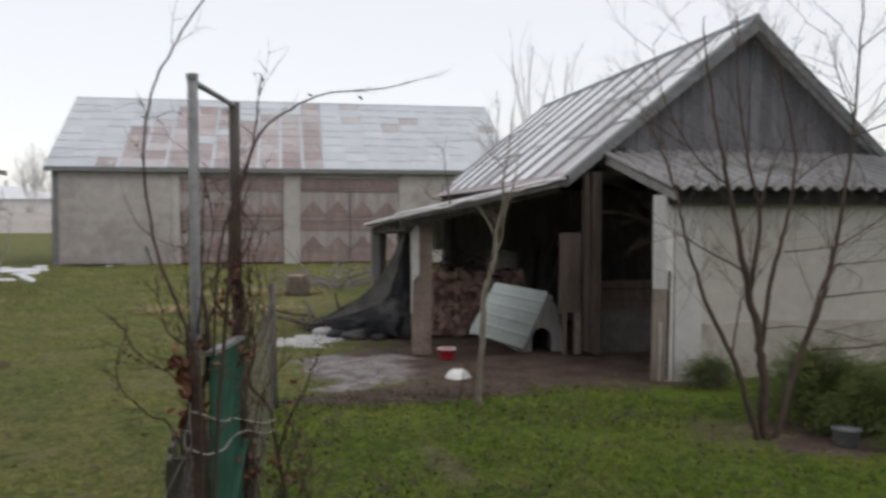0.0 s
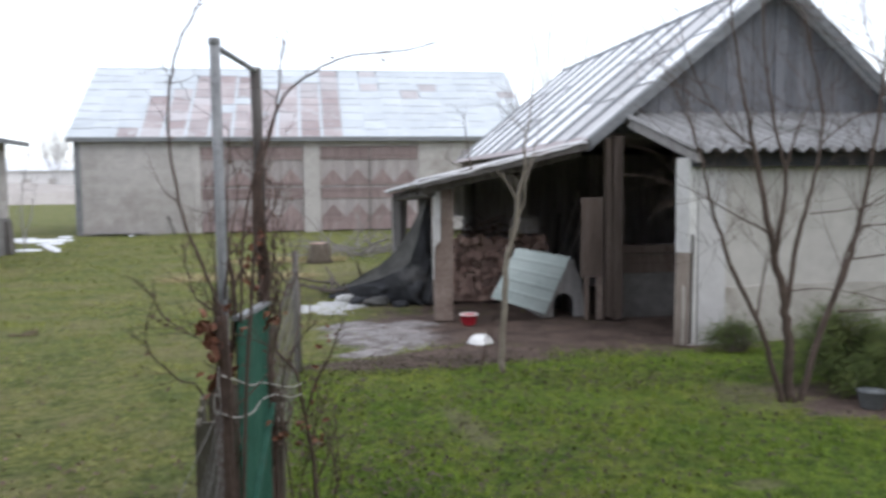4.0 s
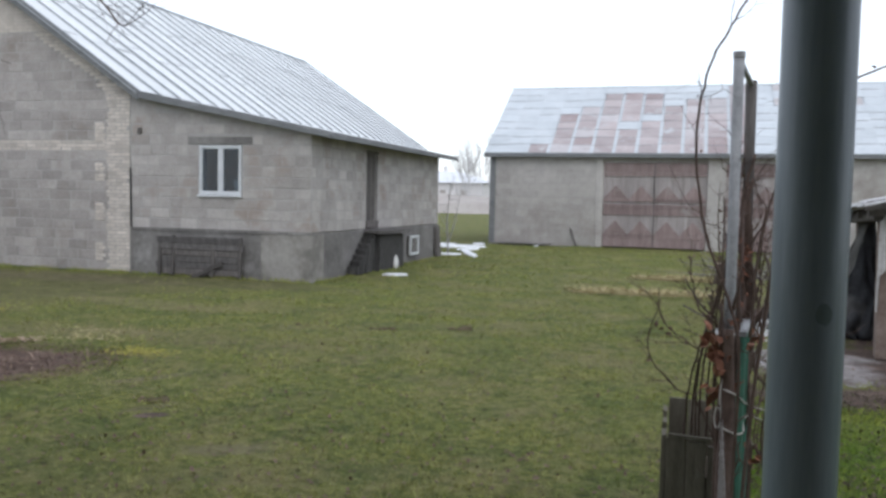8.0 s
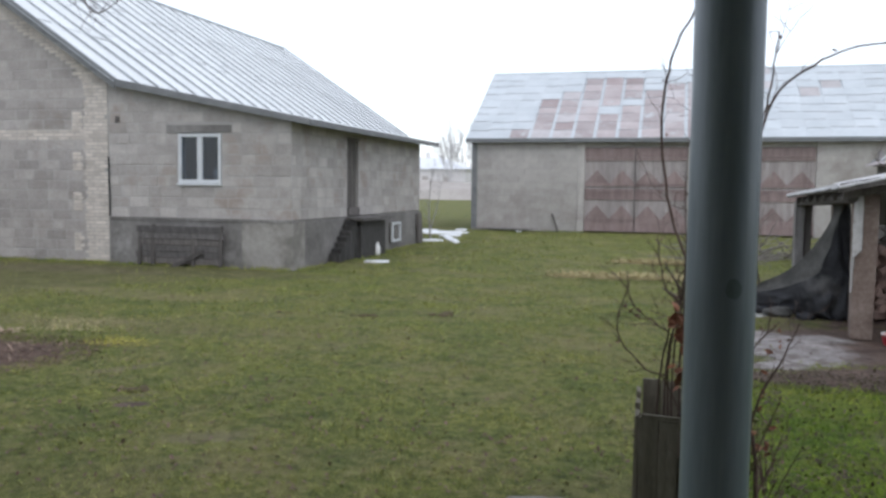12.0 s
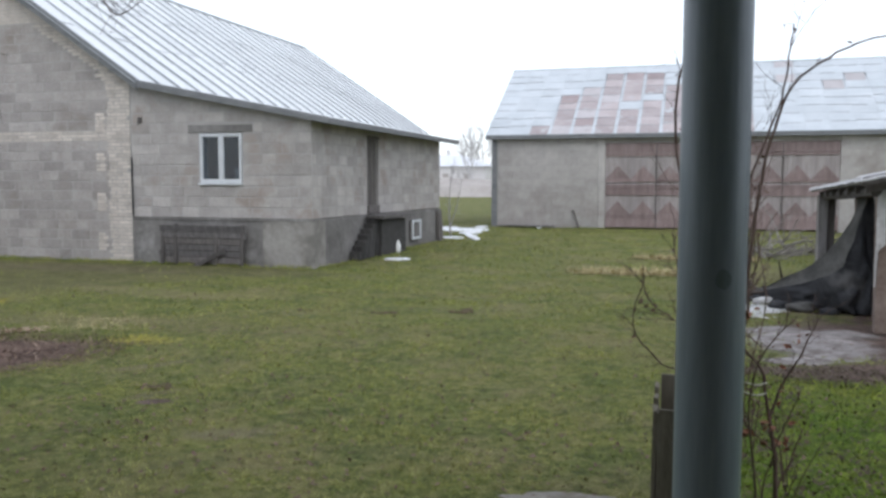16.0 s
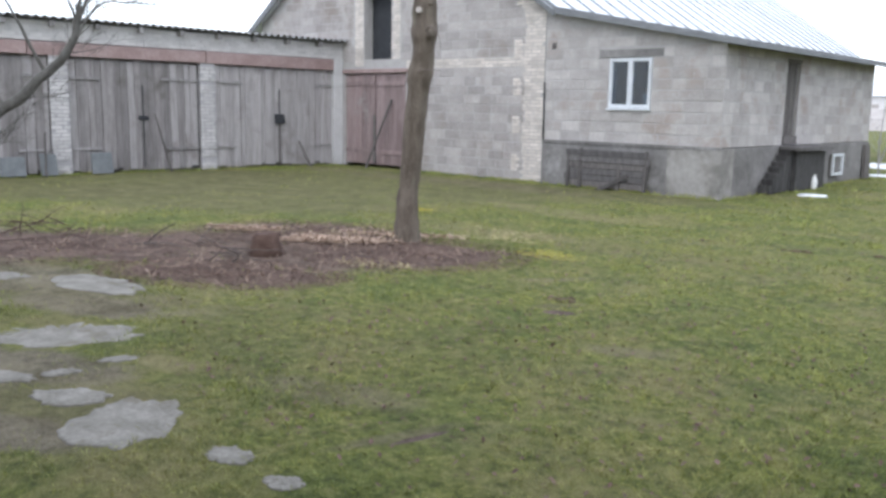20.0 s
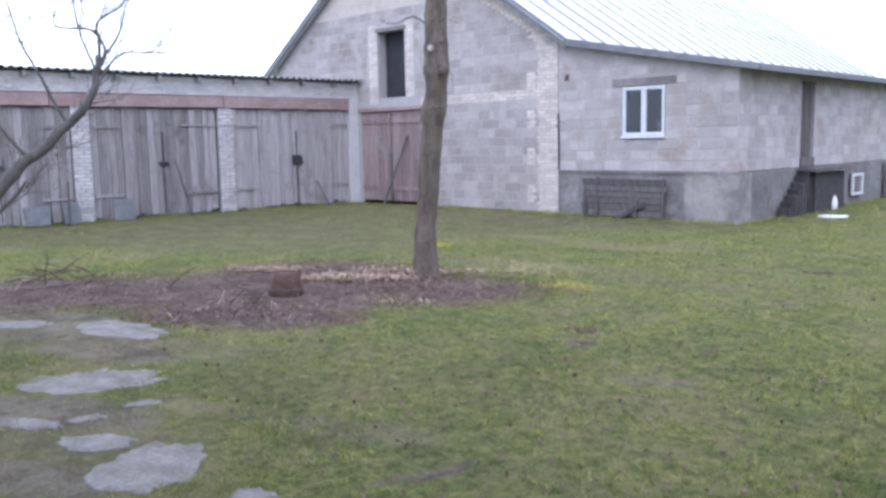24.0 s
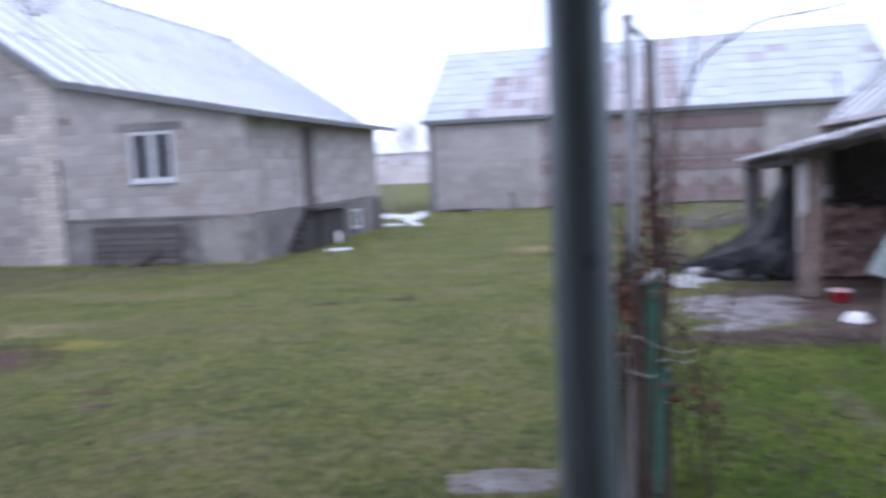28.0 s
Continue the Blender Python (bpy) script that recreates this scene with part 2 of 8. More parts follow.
FARROOF = surf("hazed_far_roof", (0.64, 0.66, 0.69), (0.70, 0.72, 0.75), (0.76, 0.78, 0.8), 1, 0.9, 0.0)
FAREARTH = surf("hazed_bank_and_window", (0.34, 0.31, 0.29), (0.40, 0.37, 0.345), (0.45, 0.42, 0.395), 0.5, 0.95, 0.0)
GABLE = surf("dark_gable_board", (0.11, 0.112, 0.122), (0.165, 0.168, 0.182), (0.225, 0.225, 0.238), 3, 0.9, 0.5, vary=0.2, stretch=(5, 5, 0.6))


def turf_colour(nt, pos, dark, mid, light, withered):
    """Mottled grass: clumps of a hand's width, finer flecks, and withered spots."""
    clump, fleck, wide = noise_tex(nt, pos, 10, 4, 0.7), noise_tex(nt, pos, 42, 5, 0.75), noise_tex(nt, pos, 0.7, 5, 0.7)
    f = math_node(nt, "ADD", math_node(nt, "MULTIPLY", clump, 0.5), math_node(nt, "MULTIPLY", fleck, 0.5))
    col = ramp(nt, f, [(0.39, dark), (0.5, mid), (0.61, light)])
    col = mix_col(nt, 1.0, col, ramp(nt, noise_tex(nt, pos, 1.5, 4, 0.65), [(0.36, (0.72, 0.8, 0.78)), (0.5, (1.0, 1.0, 1.0)), (0.64, (1.16, 1.1, 1.1))]), "MULTIPLY")
    dry = math_node(nt, "ADD", math_node(nt, "MULTIPLY", wide, 0.6), math_node(nt, "MULTIPLY", noise_tex(nt, pos, 5, 5, 0.75), 0.4))
    return mix_col(nt, ramp(nt, dry, [(0.47, (0, 0, 0)), (0.62, (0.6, 0.6, 0.6))]), col, withered), f


def turf(name, dark, mid, light, withered, vary=0.3):
    m = bpy.data.materials.new(name)
    m.use_nodes = True
    nt = m.node_tree
    b = nt.nodes["Principled BSDF"]
    geo = nt.nodes.new("ShaderNodeNewGeometry")
    col, _ = turf_colour(nt, geo.outputs["Position"], dark, mid, light, withered)
    hsv = nt.nodes.new("ShaderNodeHueSaturation")
    nt.links.new(math_node(nt, "ADD", math_node(nt, "MULTIPLY", geo.outputs["Random Per Island"], 2 * vary), 1 - vary), hsv.inputs["Value"])
    nt.links.new(col, hsv.inputs["Color"])
    nt.links.new(hsv.outputs[0], b.inputs["Base Color"])
    b.inputs["Roughness"].default_value = 0.7
    b.inputs["Specular IOR Level"].default_value = 0.3
    return m


BLADE = turf("grass_blade", (0.145, 0.177, 0.037), (0.229, 0.255, 0.064), (0.304, 0.32, 0.102), (0.348, 0.305, 0.14))
LUSH = turf("lush_blade", (0.084, 0.154, 0.011), (0.145, 0.23, 0.019), (0.235, 0.308, 0.038), (0.28, 0.275, 0.054))
GLASS = thin_glass()
RUSTDARK = surf("rust_dark_sheet", (0.27, 0.222, 0.22), (0.325, 0.272, 0.27), (0.38, 0.325, 0.324), 1.3, 0.8, 0.2, vary=0.12, stain=((0.40, 0.39, 0.395), 2.6, 0.6))
RUSTPALE = surf("rust_pale_sheet", (0.40, 0.375, 0.378), (0.45, 0.425, 0.43), (0.50, 0.48, 0.488), 1.3, 0.7, 0.2, vary=0.1, stain=((0.37, 0.33, 0.33), 2.4, 0.56))
LAPLINE = surf("dirty_lap", (0.27, 0.275, 0.285), (0.34, 0.345, 0.355), (0.41, 0.415, 0.425), 3, 0.7, 0.1)
PALEFOUND = surf("pale_foundation_render", (0.215, 0.203, 0.186), (0.295, 0.28, 0.259), (0.37, 0.355, 0.33), 1.4, 0.9, 0.5, stain=((0.17, 0.16, 0.145), 1.3, 0.52))
# paler tarp copy with skylight in the colour; also one grey bag
TARPLIT = surf("sky_lit_tarp_grey_bag", (0.052, 0.051, 0.048), (0.083, 0.081, 0.076), (0.125, 0.122, 0.115), 4, 0.75, 0.5, spec=0.22, stain=((0.05, 0.05, 0.05), 2.2, 0.58))
RAG = surf("torn_white_film", (0.4, 0.395, 0.385), (0.52, 0.515, 0.505), (0.6, 0.595, 0.585), 5, 0.6, 0.3, stain=((0.26, 0.24, 0.22), 3, 0.6))
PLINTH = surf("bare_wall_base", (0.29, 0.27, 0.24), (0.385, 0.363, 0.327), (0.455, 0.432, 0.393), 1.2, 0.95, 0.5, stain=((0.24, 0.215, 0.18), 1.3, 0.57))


# ---- helpers for meshes ----
def mesh_of(name, bm, material, smooth=False):
    me = bpy.data.meshes.new(name)
    bmesh.ops.recalc_face_normals(bm, faces=bm.faces)
    bm.to_mesh(me)
    bm.free()
    me.materials.append(material)
    if smooth:
        me.polygons.foreach_set("use_smooth", [True] * len(me.polygons))
    return me


def part(name, bm, material, parent=None, label="", smooth=False):
    ob = new(name, mesh_of(name, bm, material, smooth))
    ob.parent = parent
    return tagged(ob, label)


def thing(name, loc, label, category, rz=0.0, group="", kind=""):
    ob = new(name)
    ob.empty_display_size = 0.2
    ob.matrix_basis = pose(*loc, 0, 0, rz)
    return tagged(ob, label, category, group, kind)


def piece(name, me, parent, m):
    ob = new(name, me)
    ob.parent = parent
    ob.matrix_basis = m
    return ob


def bx(bm, a, b, m=None, jit=0.0):
    """A box between two corners, turned by m, its corners off by up to jit."""
    vs = []
    for i in range(8):
        v = Vector(((a[0], b[0])[i & 1], (a[1], b[1])[i >> 1 & 1], (a[2], b[2])[i >> 2 & 1]))
        if jit:
            v += Vector([random.uniform(-jit, jit) for _ in range(3)])
        vs.append(bm.verts.new(m @ v if m else v))
    for f in ((0, 1, 3, 2), (4, 6, 7, 5), (0, 4, 5, 1), (2, 3, 7, 6), (0, 2, 6, 4), (1, 5, 7, 3)):
        bm.faces.new([vs[i] for i in f])
    return bm


def box(a, b, m=None, jit=0.0, bevel=0.0):
    bm = bx(bmesh.new(), a, b, m, jit)
    if bevel:
        bmesh.ops.recalc_face_normals(bm, faces=bm.faces)
        bmesh.ops.bevel(bm, geom=bm.edges[:], offset=bevel, segments=2, affect="EDGES", profile=0.7)
    return bm


def prism(bm, pts, y0, y1):
    """A polygon in x and z pushed from y0 to y1."""
    a = [bm.verts.new((x, y0, z)) for x, z in pts]
    b = [bm.verts.new((x, y1, z)) for x, z in pts]
    bm.faces.new(a)
    bm.faces.new(b[::-1])
    for i in range(len(pts)):
        j = (i + 1) % len(pts)
        bm.faces.new((a[i], b[i], b[j], a[j]))
    return bm


def tube(bm, pts, radii, n=7):
    """A round bar along points, with a radius at each."""
    pts = [Vector(p) for p in pts]
    rings, side = [], None
    for i, p in enumerate(pts):
        d = (pts[min(i + 1, len(pts) - 1)] - pts[max(i - 1, 0)]).normalized()
        if side is None:
            side = d.orthogonal().normalized()
        side = (side - d * side.dot(d)).normalized()
        up = d.cross(side)
        r = radii[i] if isinstance(radii, (list, tuple)) else radii
        rings.append([bm.verts.new(p + r * (math.cos(2 * math.pi * k / n) * side + math.sin(2 * math.pi * k / n) * up)) for k in range(n)])
    for a, b in zip(rings, rings[1:]):
        for k in range(n):
            bm.faces.new((a[k], a[(k + 1) % n], b[(k + 1) % n], b[k]))
    bm.faces.new(rings[0][::-1])
    bm.faces.new(rings[-1])
    return bm


def wander(p, d, length, n, bend, rise=0.0):
    """A crooked line of n steps from p along d."""
    p, d = Vector(p), Vector(d).normalized()
    out = [p.copy()]
    for _ in range(n):
        d = (d + Vector([random.uniform(-bend, bend) for _ in range(3)]) + Vector((0, 0, rise))).normalized()
        p = p + d * (length / n)
        out.append(p.copy())
    return out


def grow(line, step=5):
    """A smooth line through a few points."""
    pts = [Vector(p) for p in line]
    out = []
    for i in range(len(pts) - 1):
        a, b, c, d = pts[max(i - 1, 0)], pts[i], pts[i + 1], pts[min(i + 2, len(pts) - 1)]
        for k in range(step):
            t = k / step
            out.append(0.5 * ((2 * b) + (c - a) * t + (2 * a - 5 * b + 4 * c - d) * t * t + (3 * b - a - 3 * c + d) * t ** 3))
    return out + [pts[-1]]


def taper(r0, r1, n):
    return [r0 + (r1 - r0) * i / (n - 1) for i in range(n)]


def twigs(bm, line, r, count, length, depth, spread=0.9, rise=0.05):
    """Side shoots along a line, with shoots of their own."""
    for _ in range(count):
        i = random.randrange(max(1, len(line) // 3), len(line))
        base = line[i]
        along = (line[i] - line[i - 1]).normalized()
        d = (along + spread * Vector([random.uniform(-1, 1) for _ in range(3)])).normalized()
        n = 5
        own = wander(base, d, length * random.uniform(0.5, 1.2), n, 0.22, rise)
        tube(bm, own, taper(r, r * 0.35, n + 1), 4 if r < 0.006 else 5)
        if depth > 0:
            twigs(bm, own, r * 0.55, 3, length * 0.55, depth - 1, spread, rise)


PIECES = {}


def stone_mesh(name, material, chamfer, jit, seed):
    """A unit piece, front at y = 0, with a worn front edge; x and z run from 0 to 1."""
    key = (name, material.name, seed)
    if key not in PIECES:
        rnd = random.Random(seed * 7 + 3)
        bm = bmesh.new()
        q = lambda: rnd.uniform(-jit, jit)
        fr = [bm.verts.new((x + (chamfer if x == 0 else -chamfer) * 0.6 + q(), q() * 0.3, z + (chamfer if z == 0 else -chamfer) + q())) for x, z in ((0, 0), (1, 0), (1, 1), (0, 1))]
        mi = [bm.verts.new((x, 0.012, z)) for x, z in ((0, 0), (1, 0), (1, 1), (0, 1))]
        bk = [bm.verts.new((x, 0.05, z)) for x, z in ((0, 0), (1, 0), (1, 1), (0, 1))]
        bm.faces.new(fr)
        for a, b in ((fr, mi), (mi, bk)):
            for i in range(4):
                j = (i + 1) % 4
                bm.faces.new((a[i], b[i], b[j], a[j]))
        PIECES[key] = mesh_of(name, bm, material)
    return PIECES[key]


def lay(name, parent, material, base, z0, z1, u0, u1, length, height, joint, holes=(), inside=None, chamfer=0.05, jit=0.012, least=0.07, cuts=(1, 1, 1, 0.98), tilt=0.0):
    """Courses of pieces in a wall's plane. base turns (u, depth, z) into the parent's space."""
    z, row = z0, 0
    while z < z1 - 0.03:
        h = min(height, z1 - z) - joint
        u = u0 - (length * (0.5 if row % 2 else 0.0)) - random.uniform(0, 0.06)
        while u < u1:
            spans = [(max(u, u0), min(u + length * random.choice(cuts), u1))]
            u = spans[0][1] if spans[0][1] > u else u + length
            for ha, hb, hz0, hz1 in holes:
                if z + h > hz0 and z < hz1:
                    spans = [s for a, b in spans for s in ((a, min(b, ha)), (max(a, hb), b)) if s[1] - s[0] > 0.001]
            for a, b in spans:
                if b - a - joint < least or (inside and not inside(a, b, z, z + h)):
                    continue
                me = stone_mesh(name, material, chamfer, jit, random.randrange(4))
                piece(name, me, parent, base @ pose(a, random.uniform(-0.004, 0.003), z + random.uniform(-0.004, 0.002) * (tilt > 0), 0, random.uniform(-tilt, tilt), 0) @ Matrix.Diagonal((b - a - joint * random.uniform(0.5, 1.6), 1, h, 1)))
        z, row = z + height, row + 1


def lay_joined(name, parent, material, base, z0, z1, u0, u1, length, height, joint, inside, label=""):
    bm = bmesh.new()
    z, row = z0, 0
    while z < z1:
        u = u0 - (length / 2 if row % 2 else 0)
        while u < u1:
            if inside(u, u + length, z, z + height):
                y = random.uniform(-0.004, 0.003)
                bx(bm, (u, y, z), (u + length - joint, 0.05, z + height - joint), base, 0.002)
            u += length
        z, row = z + height, row + 1
    return tagged(part(name, bm, material, parent, label), kind="stuff")


def corrugated(a, b, down, pitch, amp, thick=0.008, n=10, steps=6):
    """Wavy sheet from a to b (along the waves' sequence), reaching down by the vector."""
    a, b, down = Vector(a), Vector(b), Vector(down)
    along = (b - a)
    k = max(2, int(along.length / pitch * n))
    nor = along.cross(down).normalized()
    if nor.z < 0:
        nor = -nor
    bm = bmesh.new()
    for off in (0, -thick):
        rows = []
        for s in range(steps + 1):
            rows.append([bm.verts.new(a + along * i / k + down * s / steps + nor * (off + amp * math.sin(2 * math.pi * along.length * i / k / pitch))) for i in range(k + 1)])
        for r0, r1 in zip(rows, rows[1:]):
            for i in range(k):
                bm.faces.new((r0[i], r0[i + 1], r1[i + 1], r1[i]))
    return bm


def slope_frame(origin, along, up):
    """Axes of a roof plane: x along the eave, y up the slope, z out of it."""
    x, y = Vector(along).normalized(), Vector(up).normalized()
    m = Matrix((x, y, x.cross(y))).transposed().to_4x4()
    m.translation = origin
    return m


SHEETS = {}


def sheet_mesh(material, rib=0.0):
    if material.name not in SHEETS:
        edge = 0.08 if material.name.startswith("rust") else 0.004
        bm = bx(bmesh.new(), (edge, 0, 0), (1 - edge, 1, 0.006))
        SHEETS[material.name] = mesh_of("roof_sheet", bm, material)
    return SHEETS[material.name]


def sheeting(parent, m, width, length, col_w, rows, choose, seam=None, lap=0.03, line=None):
    """Metal sheets in columns and rows on a plane, and a standing seam between the columns."""
    n = max(1, round(width / col_w))
    w = width / n
    for c in range(n):
        edges = [0.0] + [length * (k + random.uniform(-0.12, 0.12)) / rows for k in range(1, rows)] + [length]
        for r in range(rows):
            lift = 0.004 * r + random.uniform(0, 0.003)
            tilt = pose(0, 0, 0, random.uniform(-0.15, 0.15), random.uniform(-0.25, 0.25), 0)
            hi = edges[r + 1] + (lap if r < rows - 1 else 0)
            piece("roof_sheet", sheet_mesh(choose(c / n, (r + 0.5) / rows)), parent, m @ pose(c * w, edges[r], lift) @ tilt @ Matrix.Diagonal((w, hi - edges[r], 1, 1)))
            if line and r and random.random() < 0.75:
                if "lap" not in SHEETS:
                    SHEETS["lap"] = mesh_of("lap_joint", bx(bmesh.new(), (0, -0.012, 0), (1, 0.006, 0.012)), LAPLINE)
                piece("lap_joint", SHEETS["lap"], parent, m @ pose(c * w + 0.02, edges[r], lift + 0.004, 0, 0, random.uniform(-0.5, 0.5)) @ Matrix.Diagonal((w * line * random.uniform(0.6, 1), random.uniform(0.7, 1.6), 1, 1)))
    if seam:
        if ("seam", length) not in SHEETS:
            SHEETS[("seam", length)] = mesh_of("seam", bx(bmesh.new(), (-0.017, 0, 0.0), (0.017, length, 0.042)), seam)
        for c in range(n + 1):
            piece("seam", SHEETS[("seam", length)], parent, m @ pose(c * w + random.uniform(-0.01, 0.01), 0, 0.01))


# ---- ground ----
BED = ((-7.6, 6.15, 2.2, 1.35, 36), (-6.3, 7.2, 1.05, 0.8, 35), (-8.2, 7.3, 1.2, 0.8, 30), (-6.75, 5.05, 1.0, 0.55, 30), (-9.3, 4.6, 1.5, 1.0, 40))
PUDDLE = ((1.4, 10.05, 0.75, 0.62, -50), (1.1, 10.85, 0.4, 0.3, 20), (1.2, 9.15, 0.35, 0.2, 10), (1.75, 10.75, 0.4, 0.3, 0))
MUD = ((4.0, 10.3, 2.6, 1.75, 0), (2.0, 10.5, 1.0, 1.3, -10), (2.0, 8.8, 1.3, 0.45, 12), (4.6, 13.5, 3.5, 3.0, 0), (5.3, 6.5, 1.2, 0.5, -20), (4.5, 6.35, 0.5, 0.3, 0), (-2.6, 3.56, 0.17, 0.03, 80), (-3.62, 6.14, 0.13, 0.07, 30), (1.3, 8.55, 0.9, 0.2, -6))
TRAMPLED = ((-8.0, 3.5, 1.5, 0.6, 20), (-5.2, 2.5, 0.9, 0.35, 35), (-6.3, 3.55, 0.8, 0.3, 20), (-4.0, 2.2, 0.5, 0.2, 20), (-10.0, 4.1, 1.3, 0.9, 20))
THIN = ((-4.6, 4.0, 2.2, 1.1, 30), (-5.0, 9.3, 2.0, 0.7, 0), (-4.5, 3.3, 0.4, 0.15, 10))
WORN = ((-13.0, 12.0, 5.5, 2.6, 12), (-12.5, 8.5, 4.0, 2.0, 20), (-9.0, 14.6, 3.5, 1.0, 0), (-16.0, 8.5, 3.0, 4.0, 0))
BARE = ((4.0, 7.1, 0.35, 0.25, 0), (-9.3, 3.7, 1.3, 0.5, 25), (-2.7, 3.45, 0.4, 0.07, 75), (1.66, 6.5, 0.12, 0.6, 8), (3.0, 5.1, 0.16, 0.1, 0), (-6.8, 3.5, 1.6, 0.5, 28), (-4.4, 2.55, 0.9, 0.4, 25), (-8.6, 3.6, 1.0, 0.5, 30), (-4.4, 7.2, 0.5, 0.1, 55), (-3.75, 6.35, 0.3, 0.1, 60), (-2.7, 5.6, 0.4, 0.15, 20), (4.5, 6.75, 1.0, 0.45, 0), (-13.5, 14.3, 5.2, 0.9, 0), (-3.4, 3.7, 0.6, 0.2, 20))
SLABS = ((-7.0, 3.98, 0.54, 0.25, 8), (-5.6, 3.12, 0.5, 0.3, 52), (-4.81, 3.1, 0.12, 0.06, 70), (-4.77, 2.74, 0.1, 0.06, 70), (-4.95, 2.45, 0.22, 0.1, 30), (-4.32, 2.6, 0.22, 0.14, 45), (-3.76, 2.64, 0.35, 0.26, -50), (-3.05, 2.78, 0.13, 0.09, 20), (-2.64, 2.78, 0.1, 0.06, 20), (-0.38, 5.0, 0.34, 0.19, 10), (-8.0, 3.4, 0.4, 0.18, 40))
DRY = ((-0.6, 16.2, 1.6, 0.35, 0), (0.2, 19.6, 1.5, 0.35, 0), (-6.6, 9.1, 1.1, 0.3, 10), (-7.6, 11.6, 1.8, 0.5, -8), (-8.2, 7.4, 1.7, 0.3, 34), (-5.26, 8.14, 0.4, 0.2, 0), (-4.5, 3.3, 0.28, 0.13, 10), (1.1, 17.2, 1.1, 2.4, 0))


def in_blob(x, y, blob, grow=1.0):
    cx, cy, rx, ry, rot = blob
    c, s = math.cos(radians(rot)), math.sin(radians(rot))
    dx, dy = x - cx, y - cy
    return np.hypot((c * dx + s * dy) / (rx * grow), (-s * dx + c * dy) / (ry * grow))


def lie(x, y):
    """The ground's height."""
    n = 0.03 * noise.noise(Vector((x * 0.35, y * 0.35, 0))) + 0.012 * noise.noise(Vector((x * 1.7, y * 1.7, 5)))
    return n - 0.012


def ground_material():
    m = bpy.data.materials.new("lawn_and_soil")
    m.use_nodes = True
    nt = m.node_tree
    b = nt.nodes["Principled BSDF"]
    pos = nt.nodes.new("ShaderNodeNewGeometry").outputs["Position"]
    big, mid, fine = noise_tex(nt, pos, 0.22, 3), noise_tex(nt, pos, 2.6, 6, 0.72), noise_tex(nt, pos, 30, 6, 0.78)
    f = math_node(nt, "ADD", math_node(nt, "MULTIPLY", mid, 0.55), math_node(nt, "MULTIPLY", fine, 0.45))
    grass, lumps = turf_colour(nt, pos, (0.05, 0.061, 0.014), (0.112, 0.129, 0.029), (0.184, 0.195, 0.056), (0.214, 0.178, 0.09))
    # the fenced garden is greener
    lush, _ = turf_colour(nt, pos, (0.03, 0.052, 0.005), (0.078, 0.125, 0.01), (0.142, 0.192, 0.021), (0.155, 0.158, 0.034))
    axes = nt.nodes.new("ShaderNodeSeparateXYZ")
    nt.links.new(pos, axes.inputs[0])
    inside = math_node(nt, "MULTIPLY", math_node(nt, "MULTIPLY", math_node(nt, "SUBTRACT", math_node(nt, "ADD", axes.outputs[0], math_node(nt, "MULTIPLY", big, 0.8)), 0.76), 4.0, True), math_node(nt, "MULTIPLY", math_node(nt, "SUBTRACT", 9.0, axes.outputs[1]), 3.0, True))
    col = mix_col(nt, inside, grass, lush)
    wet = None
    warp = math_node(nt, "MULTIPLY", math_node(nt, "SUBTRACT", noise_tex(nt, pos, 2.3, 6, 0.7), 0.5), 1.3)
    kinds = ((WORN, ((0.072, 0.07, 0.027), (0.158, 0.148, 0.067)), 0.75), (THIN, ((0.08, 0.068, 0.03), (0.19, 0.158, 0.08)), 0.3), (TRAMPLED, ((0.085, 0.07, 0.048), (0.23, 0.198, 0.15)), 0.85), (DRY, ((0.13, 0.115, 0.05), (0.27, 0.235, 0.12)), 0.55), (BARE, ((0.09, 0.078, 0.042), (0.2, 0.172, 0.105)), 0.6), (BED, ((0.06, 0.042, 0.034), (0.21, 0.152, 0.124)), 0.95), (MUD, ((0.062, 0.042, 0.034), (0.155, 0.109, 0.088)), 1.0), (PUDDLE, ((0.1, 0.085, 0.078), (0.44, 0.41, 0.405)), 0.85))
    for blobs, (lo, hi), amount in kinds:
        tone = ramp(nt, f, [(0.42, lo), (0.58, hi)])
        for cx, cy, rx, ry, rot in blobs:
            mp = nt.nodes.new("ShaderNodeMapping")
            mp.vector_type = "TEXTURE"
            mp.inputs["Location"].default_value, mp.inputs["Rotation"].default_value, mp.inputs["Scale"].default_value = (cx, cy, 0), (0, 0, radians(rot)), (rx, ry, 1e6)
            nt.links.new(pos, mp.inputs[0])
            ln = nt.nodes.new("ShaderNodeVectorMath")
            ln.operation = "LENGTH"
            nt.links.new(mp.outputs[0], ln.inputs[0])
            d = math_node(nt, "ADD", ln.outputs["Value"], warp)
            fac = math_node(nt, "MULTIPLY", math_node(nt, "SUBTRACT", 1.12, d), 3.2 * amount, True)
            fac = math_node(nt, "MULTIPLY", fac, amount)
            col = mix_col(nt, fac, col, tone)
            if blobs in (MUD, PUDDLE):
                wet = fac if wet is None else math_node(nt, "MAXIMUM", wet, fac)
    nt.links.new(col, b.inputs["Base Color"])
    nt.links.new(math_node(nt, "SUBTRACT", 0.95, math_node(nt, "MULTIPLY", wet, 0.15)), b.inputs["Roughness"])
    b.inputs["Specular IOR Level"].default_value = 0.3
    bp = nt.nodes.new("ShaderNodeBump")
    bp.inputs["Strength"].default_value, bp.inputs["Distance"].default_value = 1.0, 0.05
    nt.links.new(lumps, bp.inputs["Height"])
    nt.links.new(bp.outputs[0], b.inputs["Normal"])
    return m


